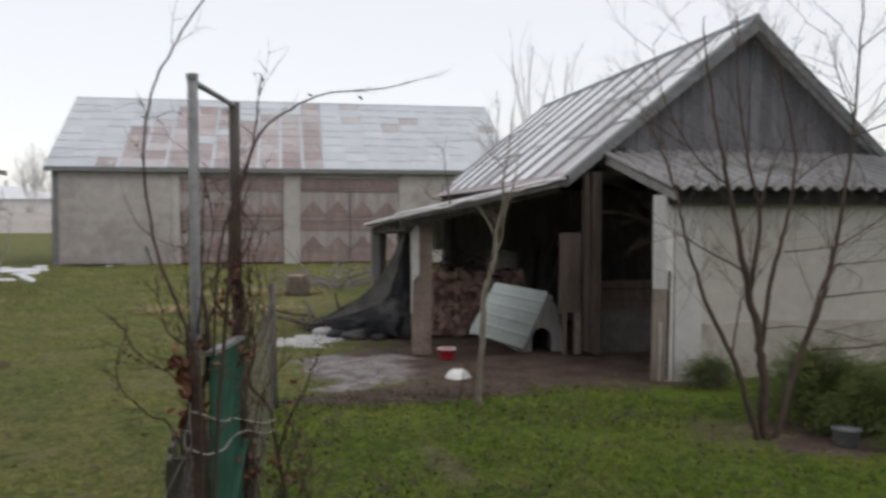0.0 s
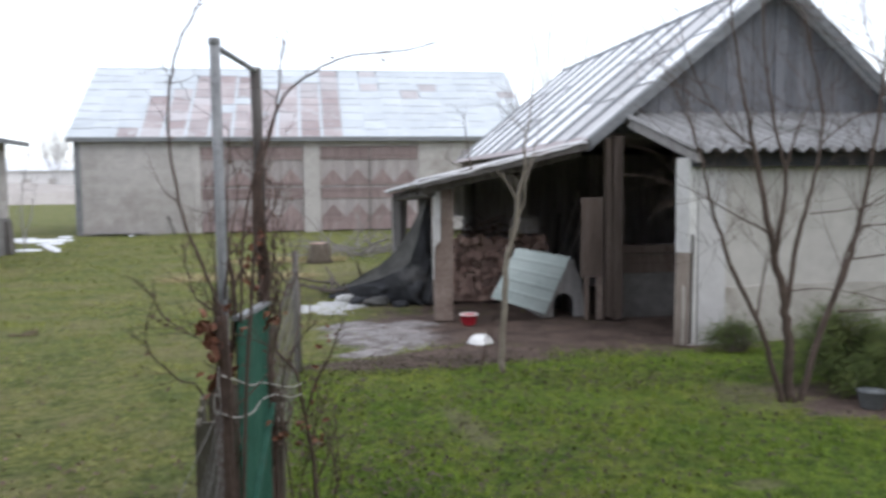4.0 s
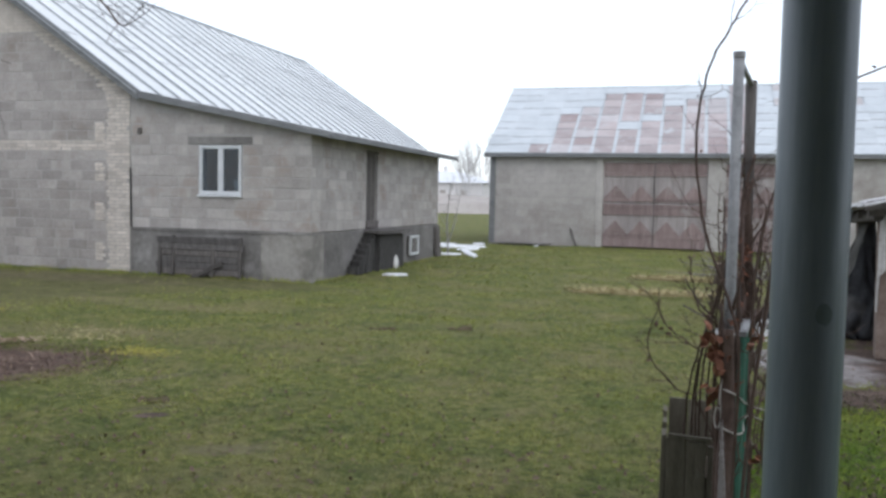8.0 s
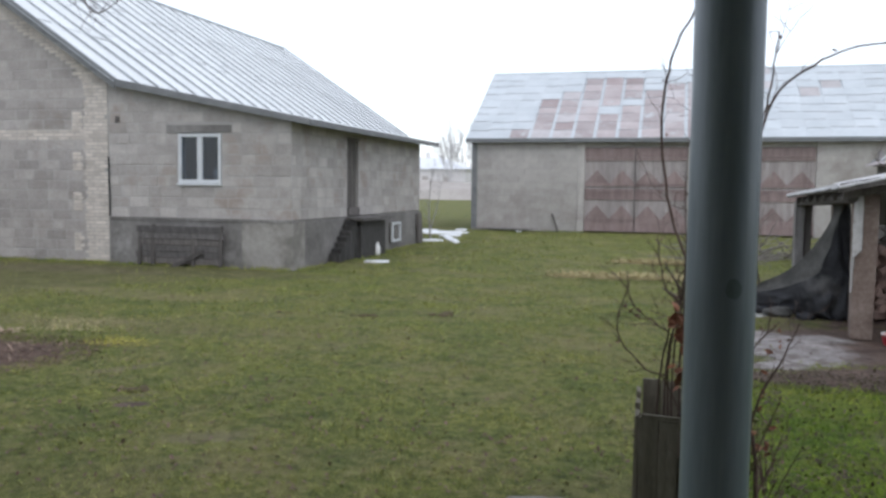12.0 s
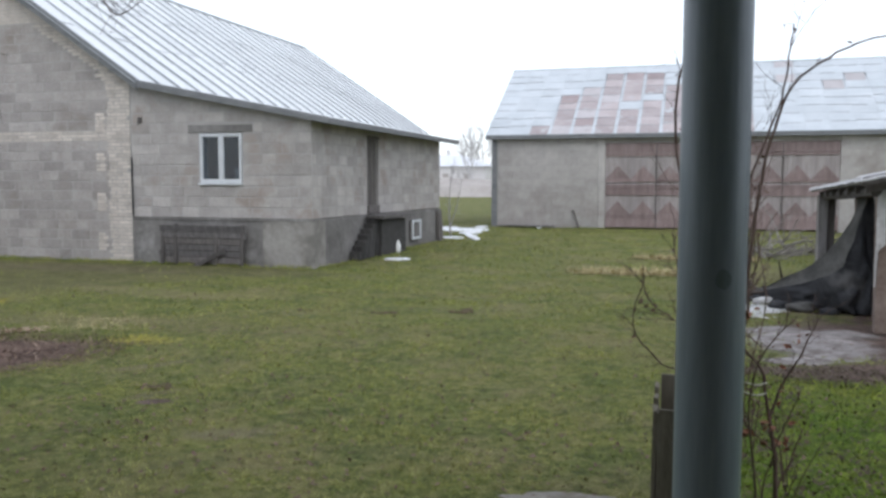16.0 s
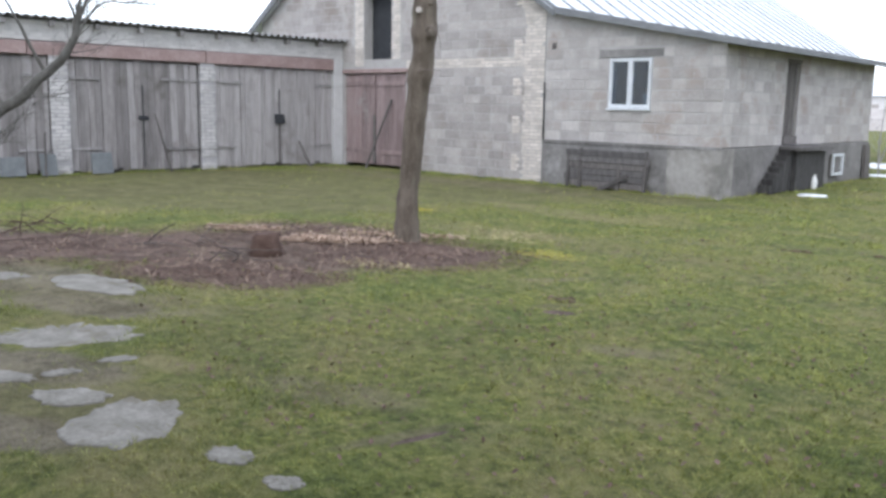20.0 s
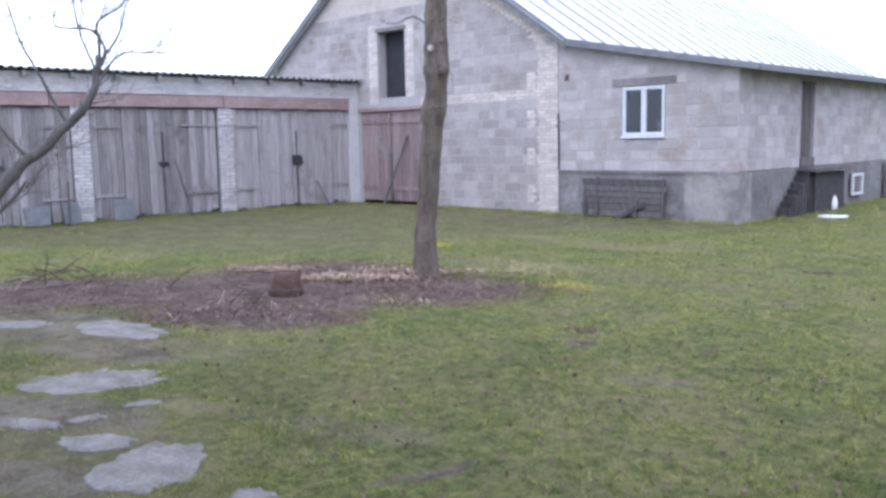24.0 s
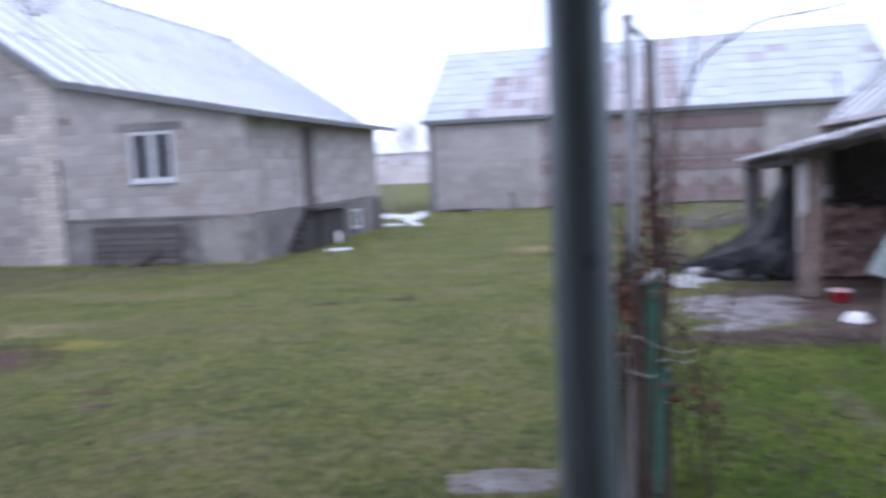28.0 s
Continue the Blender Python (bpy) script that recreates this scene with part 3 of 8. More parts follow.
def build_ground():
    xs = np.concatenate([[-900, -400, -160, -80, -45], np.arange(-27, 15, 0.3), [22, 45, 90, 200, 500, 900]])
    ys = np.concatenate([[-300, -80, -20, -8], np.arange(-2, 36, 0.3), [42, 60, 90, 150, 400, 1500]])
    verts = [(x, y, lie(x, y)) for y in ys for x in xs]
    w = len(xs)
    faces = [(j * w + i, j * w + i + 1, (j + 1) * w + i + 1, (j + 1) * w + i) for j in range(len(ys) - 1) for i in range(w - 1)]
    me = bpy.data.meshes.new("ground")
    me.from_pydata(verts, [], faces)
    me.materials.append(ground_material())
    me.polygons.foreach_set("use_smooth", [True] * len(me.polygons))
    tagged(new("ground", me), "winter lawn with worn muddy and dry patches", "ground", kind="structure")


build_ground()


def blades(name, x, y, h, w, material, label, lean=0.5):
    """One mesh of bent blades at the given places."""
    n = len(x)
    rng = np.random.default_rng(len(name) + n)
    z = np.array([lie(a, b) for a, b in zip(x, y)])
    a = rng.uniform(0, 2 * np.pi, n)
    t = rng.uniform(0, 2 * np.pi, n)
    k = rng.uniform(0.1, lean, n) * h
    ca, sa = np.cos(a) * w / 2, np.sin(a) * w / 2
    v = np.empty((n, 5, 3))
    for i, (s, up, side) in enumerate(((-1, 0, 0), (1, 0, 0), (-0.8, 0.55, 0.35), (0.8, 0.55, 0.35), (0, 0.95, 1.0))):
        v[:, i, 0] = x + s * ca + side * k * np.cos(t)
        v[:, i, 1] = y + s * sa + side * k * np.sin(t)
        v[:, i, 2] = z - 0.01 + up * h
    me = bpy.data.meshes.new(name)
    base = np.arange(n)[:, None] * 5
    loops = np.concatenate([base + np.array([0, 1, 3, 2]), base + np.array([2, 3, 4])], axis=1).ravel()
    me.vertices.add(n * 5)
    me.vertices.foreach_set("co", v.ravel())
    me.loops.add(n * 7)
    me.loops.foreach_set("vertex_index", loops.astype(np.int32))
    me.polygons.add(n * 2)
    starts = (np.arange(n)[:, None] * 7 + np.array([0, 4])).ravel()
    me.polygons.foreach_set("loop_start", starts.astype(np.int32))
    me.update(calc_edges=True)
    me.materials.append(material)
    tagged(new(name, me), label, "grass", kind="stuff")


def build_grass():
    """Mown turf: dense close by, thinner and coarser with the distance from the porch."""
    rng = np.random.default_rng(5)
    lots = []
    for r0, r1, per, h, w in ((2.7, 4.6, 4200, 0.022, 0.0042), (4.6, 7, 2500, 0.024, 0.005), (7, 10.5, 1250, 0.026, 0.0065), (10.5, 16, 560, 0.03, 0.01), (16, 31, 150, 0.04, 0.016)):
        n = int(0.5 * math.radians(152) * (r1 * r1 - r0 * r0) * per)
        r, a = np.sqrt(rng.uniform(r0 * r0, r1 * r1, n)), rng.uniform(math.radians(28), math.radians(180), n)
        x, y = 0.3 + r * np.cos(a), 0.8 + r * np.sin(a)
        keep = (y < 31.6) & (x < 7.4) & ((y < 15.5) | (x > -6.8)) & (x > -17.66 - 0.067 * (15.6 - y)) & ((y < 8.9) | (x < 4.4))
        x, y = x[keep], y[keep]
        patch = np.array([0.7 * noise.noise(Vector((p * 1.3, q * 1.3, 3))) + 0.9 * noise.noise(Vector((p * 11, q * 11, 8))) for p, q in zip(x, y)])
        n = len(x)
        keep = rng.uniform(-1.1, 0.5, n) < patch
        for blobs, much in ((BED, 0.98), (MUD, 0.985), (PUDDLE, 0.9), (BARE, 0.6), (WORN, 0.86), (THIN, 0.35), (TRAMPLED, 0.85), (DRY, 0.4), (SLABS, 0.93)):
            for blob in blobs:
                d = in_blob(x, y, blob) + 0.3 * patch
                keep &= (d > 0.97) | (rng.uniform(0, 1, n) > much)
        x, y, patch = x[keep], y[keep], patch[keep]
        hh = h * rng.uniform(0.5, 1.4, len(x)) * (1.1 + 1.3 * patch)
        lots.append((x, y, np.maximum(hh, 0.008), np.full(len(x), w) * rng.uniform(0.7, 1.3, len(x))))
    x, y, h, w = (np.concatenate(c) for c in zip(*lots))
    lush = (x > 0.45) & (y < 8.9)
    blades("grass", x[~lush], y[~lush], h[~lush], w[~lush], BLADE, "short damp green winter grass", 1.6)
    blades("lush_grass", x[lush], y[lush], 1.5 * h[lush], w[lush], LUSH, "fresh green grass in the fenced garden", 1.5)
    # longer grass that the mower misses along the walls
    rng = np.random.default_rng(31)
    foot = []
    for x0, y0, x1, y1, n in ((-15.2, 15.6, -10.95, 15.6, 1500), (-10.95, 15.57, -6.84, 15.57, 1500), (-6.76, 15.6, -6.72, 24.0, 1500), (-17.6, 15.4, -18.6, 1.5, 4200), (-7.2, 31.8, -3.0, 31.8, 900)):
        q, off = rng.uniform(0, 1, n), np.abs(rng.normal(0, 0.06, n))
        gap = np.array([noise.noise(Vector((a * 9, x0, y0))) for a in q]) > rng.uniform(-0.6, 0.5, n)
        side = (1, 0) if abs(y1 - y0) > abs(x1 - x0) else (0, -1)
        foot.append(np.stack([x0 + (x1 - x0) * q + side[0] * off, y0 + (y1 - y0) * q + side[1] * off])[:, gap])
    fx, fy = np.concatenate(foot, axis=1)
    blades("wall_grass", fx, fy, rng.uniform(0.03, 0.11, len(fx)), rng.uniform(0.008, 0.016, len(fx)), BLADE, "longer grass along the foot of the walls", 0.8)


build_grass()


# ---- house with its annex ----
APEX, EAVE_R, EAVE_L = (-16.2, 7.42), (-10.62, 3.66), (-21.9, 3.6)
HY0, HY1 = 15.67, 34.0
FRONT = lambda o: Matrix.Translation(o)
SIDE = lambda o: Matrix.Translation(o) @ pose(0, 0, 0, 0, 0, 90)


def roof_z(x):
    """Underside of the main roof over x."""
    ax, az = APEX
    return az - (az - 3.66) / (ax - -10.62) * (ax - x) if x > ax else az - (az - 3.6) / (ax - -21.9) * (ax - x)


def build_house():
    house = thing("house", (0, 0, 0), "unplastered grey block house with pale sheet-metal roof", "house")
    gate, upper = (-17.6, -15.26, -0.1, 2.42), (-16.84, -15.8, 2.76, 4.46)
    lo, hi, b = -21.4, -10.97, HY0 + 0.006
    bm = bmesh.new()
    prism(bm, [(lo, 0), (gate[0], 0), (gate[0], 2.42), (lo, 2.42)], b, b + 0.3)
    prism(bm, [(gate[1], 0), (hi, 0), (hi, 2.42), (gate[1], 2.42)], b, b + 0.3)
    prism(bm, [(lo, 2.42), (hi, 2.42), (hi, 2.76), (lo, 2.76)], b, b + 0.3)
    prism(bm, [(lo, 2.76), (upper[0], 2.76), (upper[0], 4.46), (-20.4, 4.46), (lo, roof_z(lo) - 0.05)], b, b + 0.3)
    prism(bm, [(upper[1], 2.76), (hi, 2.76), (hi, roof_z(hi) - 0.05), (-11.9, 4.46), (upper[1], 4.46)], b, b + 0.3)
    prism(bm, [(-20.5, 4.46), (-11.9, 4.46), (-16.2, 7.36)], b, b + 0.3)
    gable = part("gable_wall", bm, MORTAR, house, "grey cinder blocks with white brick corners")
    under = lambda a, c, z0, z1: z1 < min(roof_z(a), roof_z(c)) - 0.1
    fr = FRONT((0, HY0, 0))
    holes = [gate, upper, (-17.25, -15.45, 2.6, 4.75)]
    lay("block", gable, OLDBLOCK, fr, 0.02, 2.5, -15.2, -11.5, 0.49, 0.207, 0.009, [gate], cuts=(1, 1, 1, 1.1, 0.7), tilt=0.25)
    lay("block", gable, OLDBLOCK, fr, 2.72, 5.0, -20.9, -11.5, 0.49, 0.207, 0.009, holes, under, cuts=(1, 1, 1, 1.1, 0.7), tilt=0.25)
    lay("brick", gable, BRICK, fr, 2.5, 2.72, -15.25, -11.55, 0.26, 0.073, 0.01)
    lay("brick", gable, BRICK, fr, 0.0, 3.66, -11.56, -10.97, 0.26, 0.077, 0.01)
    for z in np.arange(0.21, 3.4, 0.83):
        lay("brick", gable, BRICK, FRONT((0, HY0 - 0.008, 0)), z, z + 0.4, -11.83, -11.57, 0.26, 0.077, 0.01)
    lay("brick", gable, BRICK, fr, 2.6, 4.66, -17.2, -16.85, 0.26, 0.077, 0.01)
    lay("brick", gable, BRICK, fr, 2.76, 4.66, -15.79, -15.47, 0.26, 0.077, 0.01)
    verge = lambda a, c, z0, z1: under(a, c, z0, z1) and z1 > min(roof_z(a), roof_z(c)) - 0.42
    lay("brick", gable, BRICK, FRONT((0, HY0 - 0.007, 0)), 3.66, 5.0, -13.6, -10.97, 0.26, 0.077, 0.01, inside=verge)
    lay_joined("upper_brickwork", gable, BRICK, fr, 5.0, 7.3, -20, -12, 0.26, 0.077, 0.01, under, "white silicate brick gable top")
    # upper opening: reveals, lintel and a black panel painting the loft's darkness
    part("loft_dark_panel", box((upper[0] - 0.1, b + 0.31, 2.6), (upper[1] + 0.1, b + 0.36, 4.7)), BLACK, house, "black panel for the dark inside of the unglazed loft opening")
    part("opening_lintel", box((upper[0] - 0.06, HY0 - 0.015, 4.46), (upper[1] + 0.06, HY0 + 0.25, 4.54), None, 0.006), FOUND, house)
    # long walls and the far gable
    bm = bmesh.new()
    bx(bm, (hi - 0.3, HY0 + 0.32, 0), (hi, HY1, 3.55))
    bx(bm, (lo, HY0 + 0.32, 0), (lo + 0.3, HY1, 3.55))
    prism(bm, [(lo, 0), (hi, 0), (hi, 3.55), (-16.2, 7.3), (lo, 3.5)], HY1 - 0.3, HY1 - 0.01)
    part("long_wall", bm, BARNWALL, house)
    part("attic_floor", box((lo + 0.3, HY0 + 0.32, 2.5), (hi - 0.3, HY1 - 0.3, 2.6)), DARKWOOD, house)
    # red-brown double gate in the gable
    for k, (a, c) in enumerate(((-17.6, -16.42), (-16.39, -15.28))):
        leaf = part("gate_leaf", box((a, HY0 + 0.06, 0.06), (c, HY0 + 0.08, 2.4)), REDWOOD, house, "faded red-brown plank gate leaf")
        n = 7
        for i in range(n):
            w = (c - a) / n
            part("plank", box((a + i * w + 0.004, HY0 + 0.03, 0.06 + random.uniform(0, 0.03)), (a + (i + 1) * w - 0.004, HY0 + 0.06, 2.38), None, 0.003), REDWOOD, leaf)
        for z in (0.35, 2.1):
            part("ledge", box((a + 0.02, HY0 + 0.005, z), (c - 0.02, HY0 + 0.03, z + 0.11), None, 0.004), REDWOOD, leaf)
    part("gate_lintel", box((-17.75, HY0 - 0.03, 2.43), (-15.2, HY0 + 0.05, 2.52), None, 0.008), BEAM, house)
    part("gate_brace", tube(bmesh.new(), [(-16.35, HY0 - 0.35, 0.0), (-15.75, HY0 - 0.02, 1.75)], 0.03, 6), DARKWOOD, house, "pole leaning on the gate")
    part("gate_bolt", box((-16.46, HY0 - 0.02, 0.1), (-16.38, HY0 + 0.02, 1.35)), DARKWOOD, house)
    # main roof
    L = lambda p, q: math.dist(p, q)
    rise_r, rise_l = L(APEX, EAVE_R), L(APEX, EAVE_L)
    ylo, yhi = HY0 - 0.22, HY1 + 0.5
    right = part("roof_slope", box((-0.05, 0, -0.04), (yhi - ylo + 0.05, rise_r, -0.012), slope_frame((EAVE_R[0], ylo, EAVE_R[1]), (0, 1, 0), (APEX[0] - EAVE_R[0], 0, APEX[1] - EAVE_R[1]))), SEAM, house, "pale standing-seam roof slope")
    m = slope_frame((EAVE_R[0], ylo, EAVE_R[1]), (0, 1, 0), (APEX[0] - EAVE_R[0], 0, APEX[1] - EAVE_R[1]))
    sheeting(right, m, yhi - ylo, rise_r, 0.72, 3, lambda u, v: ZINC, SEAM, line=0.95)
    ml = slope_frame((EAVE_L[0], yhi, EAVE_L[1]), (0, -1, 0), (APEX[0] - EAVE_L[0], 0, APEX[1] - EAVE_L[1]))
    part("roof_slope", box((0, 0, -0.04), (yhi - ylo, rise_l, 0.01), ml), ZINC, house)
    part("ridge_cap", tube(bmesh.new(), [(APEX[0], ylo, APEX[1] + 0.02), (APEX[0], yhi, APEX[1] + 0.02)], 0.06, 8), SEAM, house)
    for y in (ylo, yhi):
        for (x0, z0), (x1, z1) in ((EAVE_R, APEX), (EAVE_L, APEX)):
            bm = bmesh.new()
            prism(bm, [(x0, z0 - 0.17), (x1, z1 - 0.17), (x1, z1 + 0.03), (x0, z0 + 0.03)], y - 0.02, y + 0.02)
            part("verge_board", bm, FASCIA, house, "grey verge board")
    part("eave_board", box((EAVE_R[0] - 0.01, 24.5, 3.5), (EAVE_R[0] + 0.02, yhi, 3.66)), FASCIA, house)
    # annex
    ax1, ay1, base_z = -6.88, 24.05, 0.93
    top = lambda x: 3.62 - 0.195 * (x + 10.7)
    win, door = (-9.35, -8.39, 1.63, 2.62), (18.5, 19.2, 0.93, 2.7)
    b = HY0 + 0.006
    bm = prism(bmesh.new(), [(-10.96, win[3]), (ax1 - 0.006, win[3]), (ax1 - 0.006, top(ax1)), (-10.96, top(-10.96))], b, b + 0.28)
    awall = part("annex_front_wall", bm, MORTAR, house, "grey block annex wall")
    for a, c, z0, z1 in ((-10.96, win[0], base_z, win[3]), (win[1], ax1 - 0.006, base_z, win[3]), (win[0], win[1], base_z, win[2])):
        part("wall_section", box((a, b, z0), (c, b + 0.28, z1)), MORTAR, house)
    fit_top = lambda a, c, z0, z1: z1 < top(c) - 0.02
    lay("block", awall, BLOCK, fr, base_z, 3.6, -10.95, ax1, 0.46, 0.212, 0.008, [(win[0], win[1], win[2], win[3]), (-9.62, -8.15, win[3], 2.8)], fit_top, cuts=(1, 1, 1, 0.85, 0.6), tilt=0.35)
    bm = bmesh.new()
    for a, c, z0, z1 in ((b + 0.28, door[0], base_z, 2.86), (door[1], ay1, base_z, 2.86), (door[0], door[1], door[3], 2.86)):
        bx(bm, (ax1 - 0.3, a, z0), (ax1 - 0.006, c, z1))
    bx(bm, (-10.9, ay1 - 0.28, 0), (ax1 - 0.3, ay1, 2.9))
    swall = part("annex_side_wall", bm, MORTAR, house)
    sd = SIDE((ax1, 0, 0))
    lay("block", swall, BLOCK, sd, base_z, 2.83, HY0 + 0.02, ay1, 0.46, 0.212, 0.008, [door], cuts=(1, 1, 1, 0.85, 0.6), tilt=0.35)
    part("window_lintel", box((-9.6, HY0 - 0.012, 2.63), (-8.17, HY0 + 0.1, 2.78), None, 0.006), FOUND, house, "concrete lintel")
    # foundation
    bm = box((-10.95, HY0 - 0.035, -0.2), (ax1 + 0.035, ay1 + 0.03, base_z - 0.012), None, 0.0, 0.02)
    part("foundation", bm, FOUND, house, "stained rendered concrete foundation")
    part("foundation_corner", box((-7.94, HY0 - 0.05, -0.1), (ax1 + 0.045, HY0 + 0.5, base_z - 0.02), None, 0.006, 0.015), PALEFOUND, house, "paler newly rendered foundation corner")
    part("foundation_ledge", box((-10.9, HY0 - 0.06, base_z - 0.05), (ax1 + 0.05, HY0 - 0.02, base_z + 0.01), None, 0.008), FOUND, house)
    # white two-light window
    w = part("annex_window", box((win[0] + 0.01, HY0 - 0.02, win[2]), (win[0] + 0.055, HY0 + 0.06, win[3] - 0.01), None, 0, 0.006), PVC, house, "white two-light window")
    for x0, x1, z0, z1, out in ((win[1] - 0.055, win[1] - 0.01, win[2], win[3] - 0.01, 0.02), (-8.905, -8.825, win[2] + 0.04, win[3] - 0.04, 0.016), (win[0] + 0.04, win[1] - 0.04, win[3] - 0.06, win[3] - 0.014, 0.018), (win[0] + 0.04, win[1] - 0.04, win[2] + 0.004, win[2] + 0.055, 0.018)):
        part("window_frame", box((x0, HY0 - out, z0), (x1, HY0 + 0.055, z1), None, 0, 0.005), PVC, w)
    for a, c in ((win[0] + 0.055, -8.905), (-8.825, win[1] - 0.055)):
        bm = bmesh.new()
        for p, q in (((a, 0), (a + 0.016, 1)), ((c - 0.016, 0), (c, 1)), ((a, 0), (c, 0.02)), ((a, 0.98), (c, 1))):
            z0, z1 = win[2] + 0.055, win[3] - 0.06
            bx(bm, (p[0], HY0 - 0.005, z0 + p[1] * (z1 - z0)), (q[0], HY0 + 0.04, z0 + q[1] * (z1 - z0)))
        part("sash", bm, PVC, w)
        pane = part("pane", box((a + 0.012, HY0 + 0.02, win[2] + 0.06), (c - 0.012, HY0 + 0.028, win[3] - 0.065)), GLASS, w)
        pane.visible_shadow = False
    part("window_sill", box((win[0] - 0.02, HY0 - 0.05, win[2] - 0.04), (win[1] + 0.02, HY0 + 0.05, win[2]), None, 0, 0.006), PVC, w)
    part("pale_bundle", box((-8.75, HY0 + 0.3, 1.66), (-8.45, HY0 + 0.5, 1.95), None, 0.03, 0.05), CORD, house, "pale bundle behind the window")
    # black sheet added behind the window to give the room's darkness
    bm = bmesh.new()
    bx(bm, (-10.6, HY0 + 1.8, base_z), (-7.2, HY0 + 1.85, 2.9))
    part("room_dark_panel", bm, BLACK, house)
    part("wall_vent", box((-10.79, HY0 - 0.03, 2.84), (-10.69, HY0 + 0.01, 2.97), None, 0.012, 0.008), DARKWOOD, house, "small dark vent")
    part("downpipe", tube(bmesh.new(), [(-10.93, HY0 - 0.03, 0.95), (-10.94, HY0 - 0.035, 2.15)], 0.018, 6), BLACK, house, "dark rusted pipe in the corner")
    # doorway
    d = part("annex_door", box((ax1 - 0.14, door[0], 1.0), (ax1 - 0.1, door[1], door[3])), DARKWOOD, house, "dark plank door set back in its opening")
    for i in range(5):
        y = door[0] + 0.14 * i
        part("plank", box((ax1 - 0.1, y + 0.004, 1.0), (ax1 - 0.075, y + 0.136, door[3] - 0.02), None, 0.003), DARKWOOD, d)
    part("door_frame", box((ax1 - 0.1, door[0] - 0.0, door[3] - 0.07), (ax1 + 0.015, door[1], door[3])), DARKWOOD, house)
    part("threshold", box((ax1 - 0.1, door[0], 0.94), (ax1 + 0.03, door[1], 1.12), None, 0.006), DARKWOOD, house)
    # annex roof, nearly edge on
    z_hi, z_lo, xa, xb = 3.68, 2.855, -10.65, -6.42
    rise = math.hypot(xb - xa, z_hi - z_lo)
    m2 = slope_frame((xb, HY0 - 0.2, z_lo), (0, 1, 0), (xa - xb, 0, z_hi - z_lo))
    ar = part("annex_roof", box((0, 0, -0.05), (24.42 - HY0 + 0.2, rise, -0.012), m2), DARKWOOD, house, "low sheet-metal annex roof")
    sheeting(ar, m2, 24.42 - HY0 + 0.2, rise, 0.6, 2, lambda u, v: ZINC, None)
    bm = bmesh.new()
    prism(bm, [(xa, z_hi - 0.13), (xb, z_lo - 0.11), (xb, z_lo + 0.012), (xa, z_hi + 0.02)], HY0 - 0.225, HY0 - 0.19)
    part("verge_board", bm, FASCIA, house)
    part("eave_board", box((xb - 0.02, HY0 - 0.2, z_lo - 0.11), (xb + 0.012, 24.42, z_lo + 0.005)), FASCIA, house)
    return house


build_house()


# wood coloured near-black for the shadow beside the hatch
SHADEBLACK = surf("shade_black_wood", (0.03, 0.029, 0.028), (0.055, 0.053, 0.051), (0.09, 0.086, 0.083), 4, 0.9, 0.6, vary=0.2, stretch=(3, 3, 1))
SOOTWOOD = surf("sooty_old_wood", (0.06, 0.056, 0.054), (0.105, 0.098, 0.095), (0.16, 0.15, 0.146), 4, 0.9, 0.6, vary=0.25, stretch=(3, 3, 1))


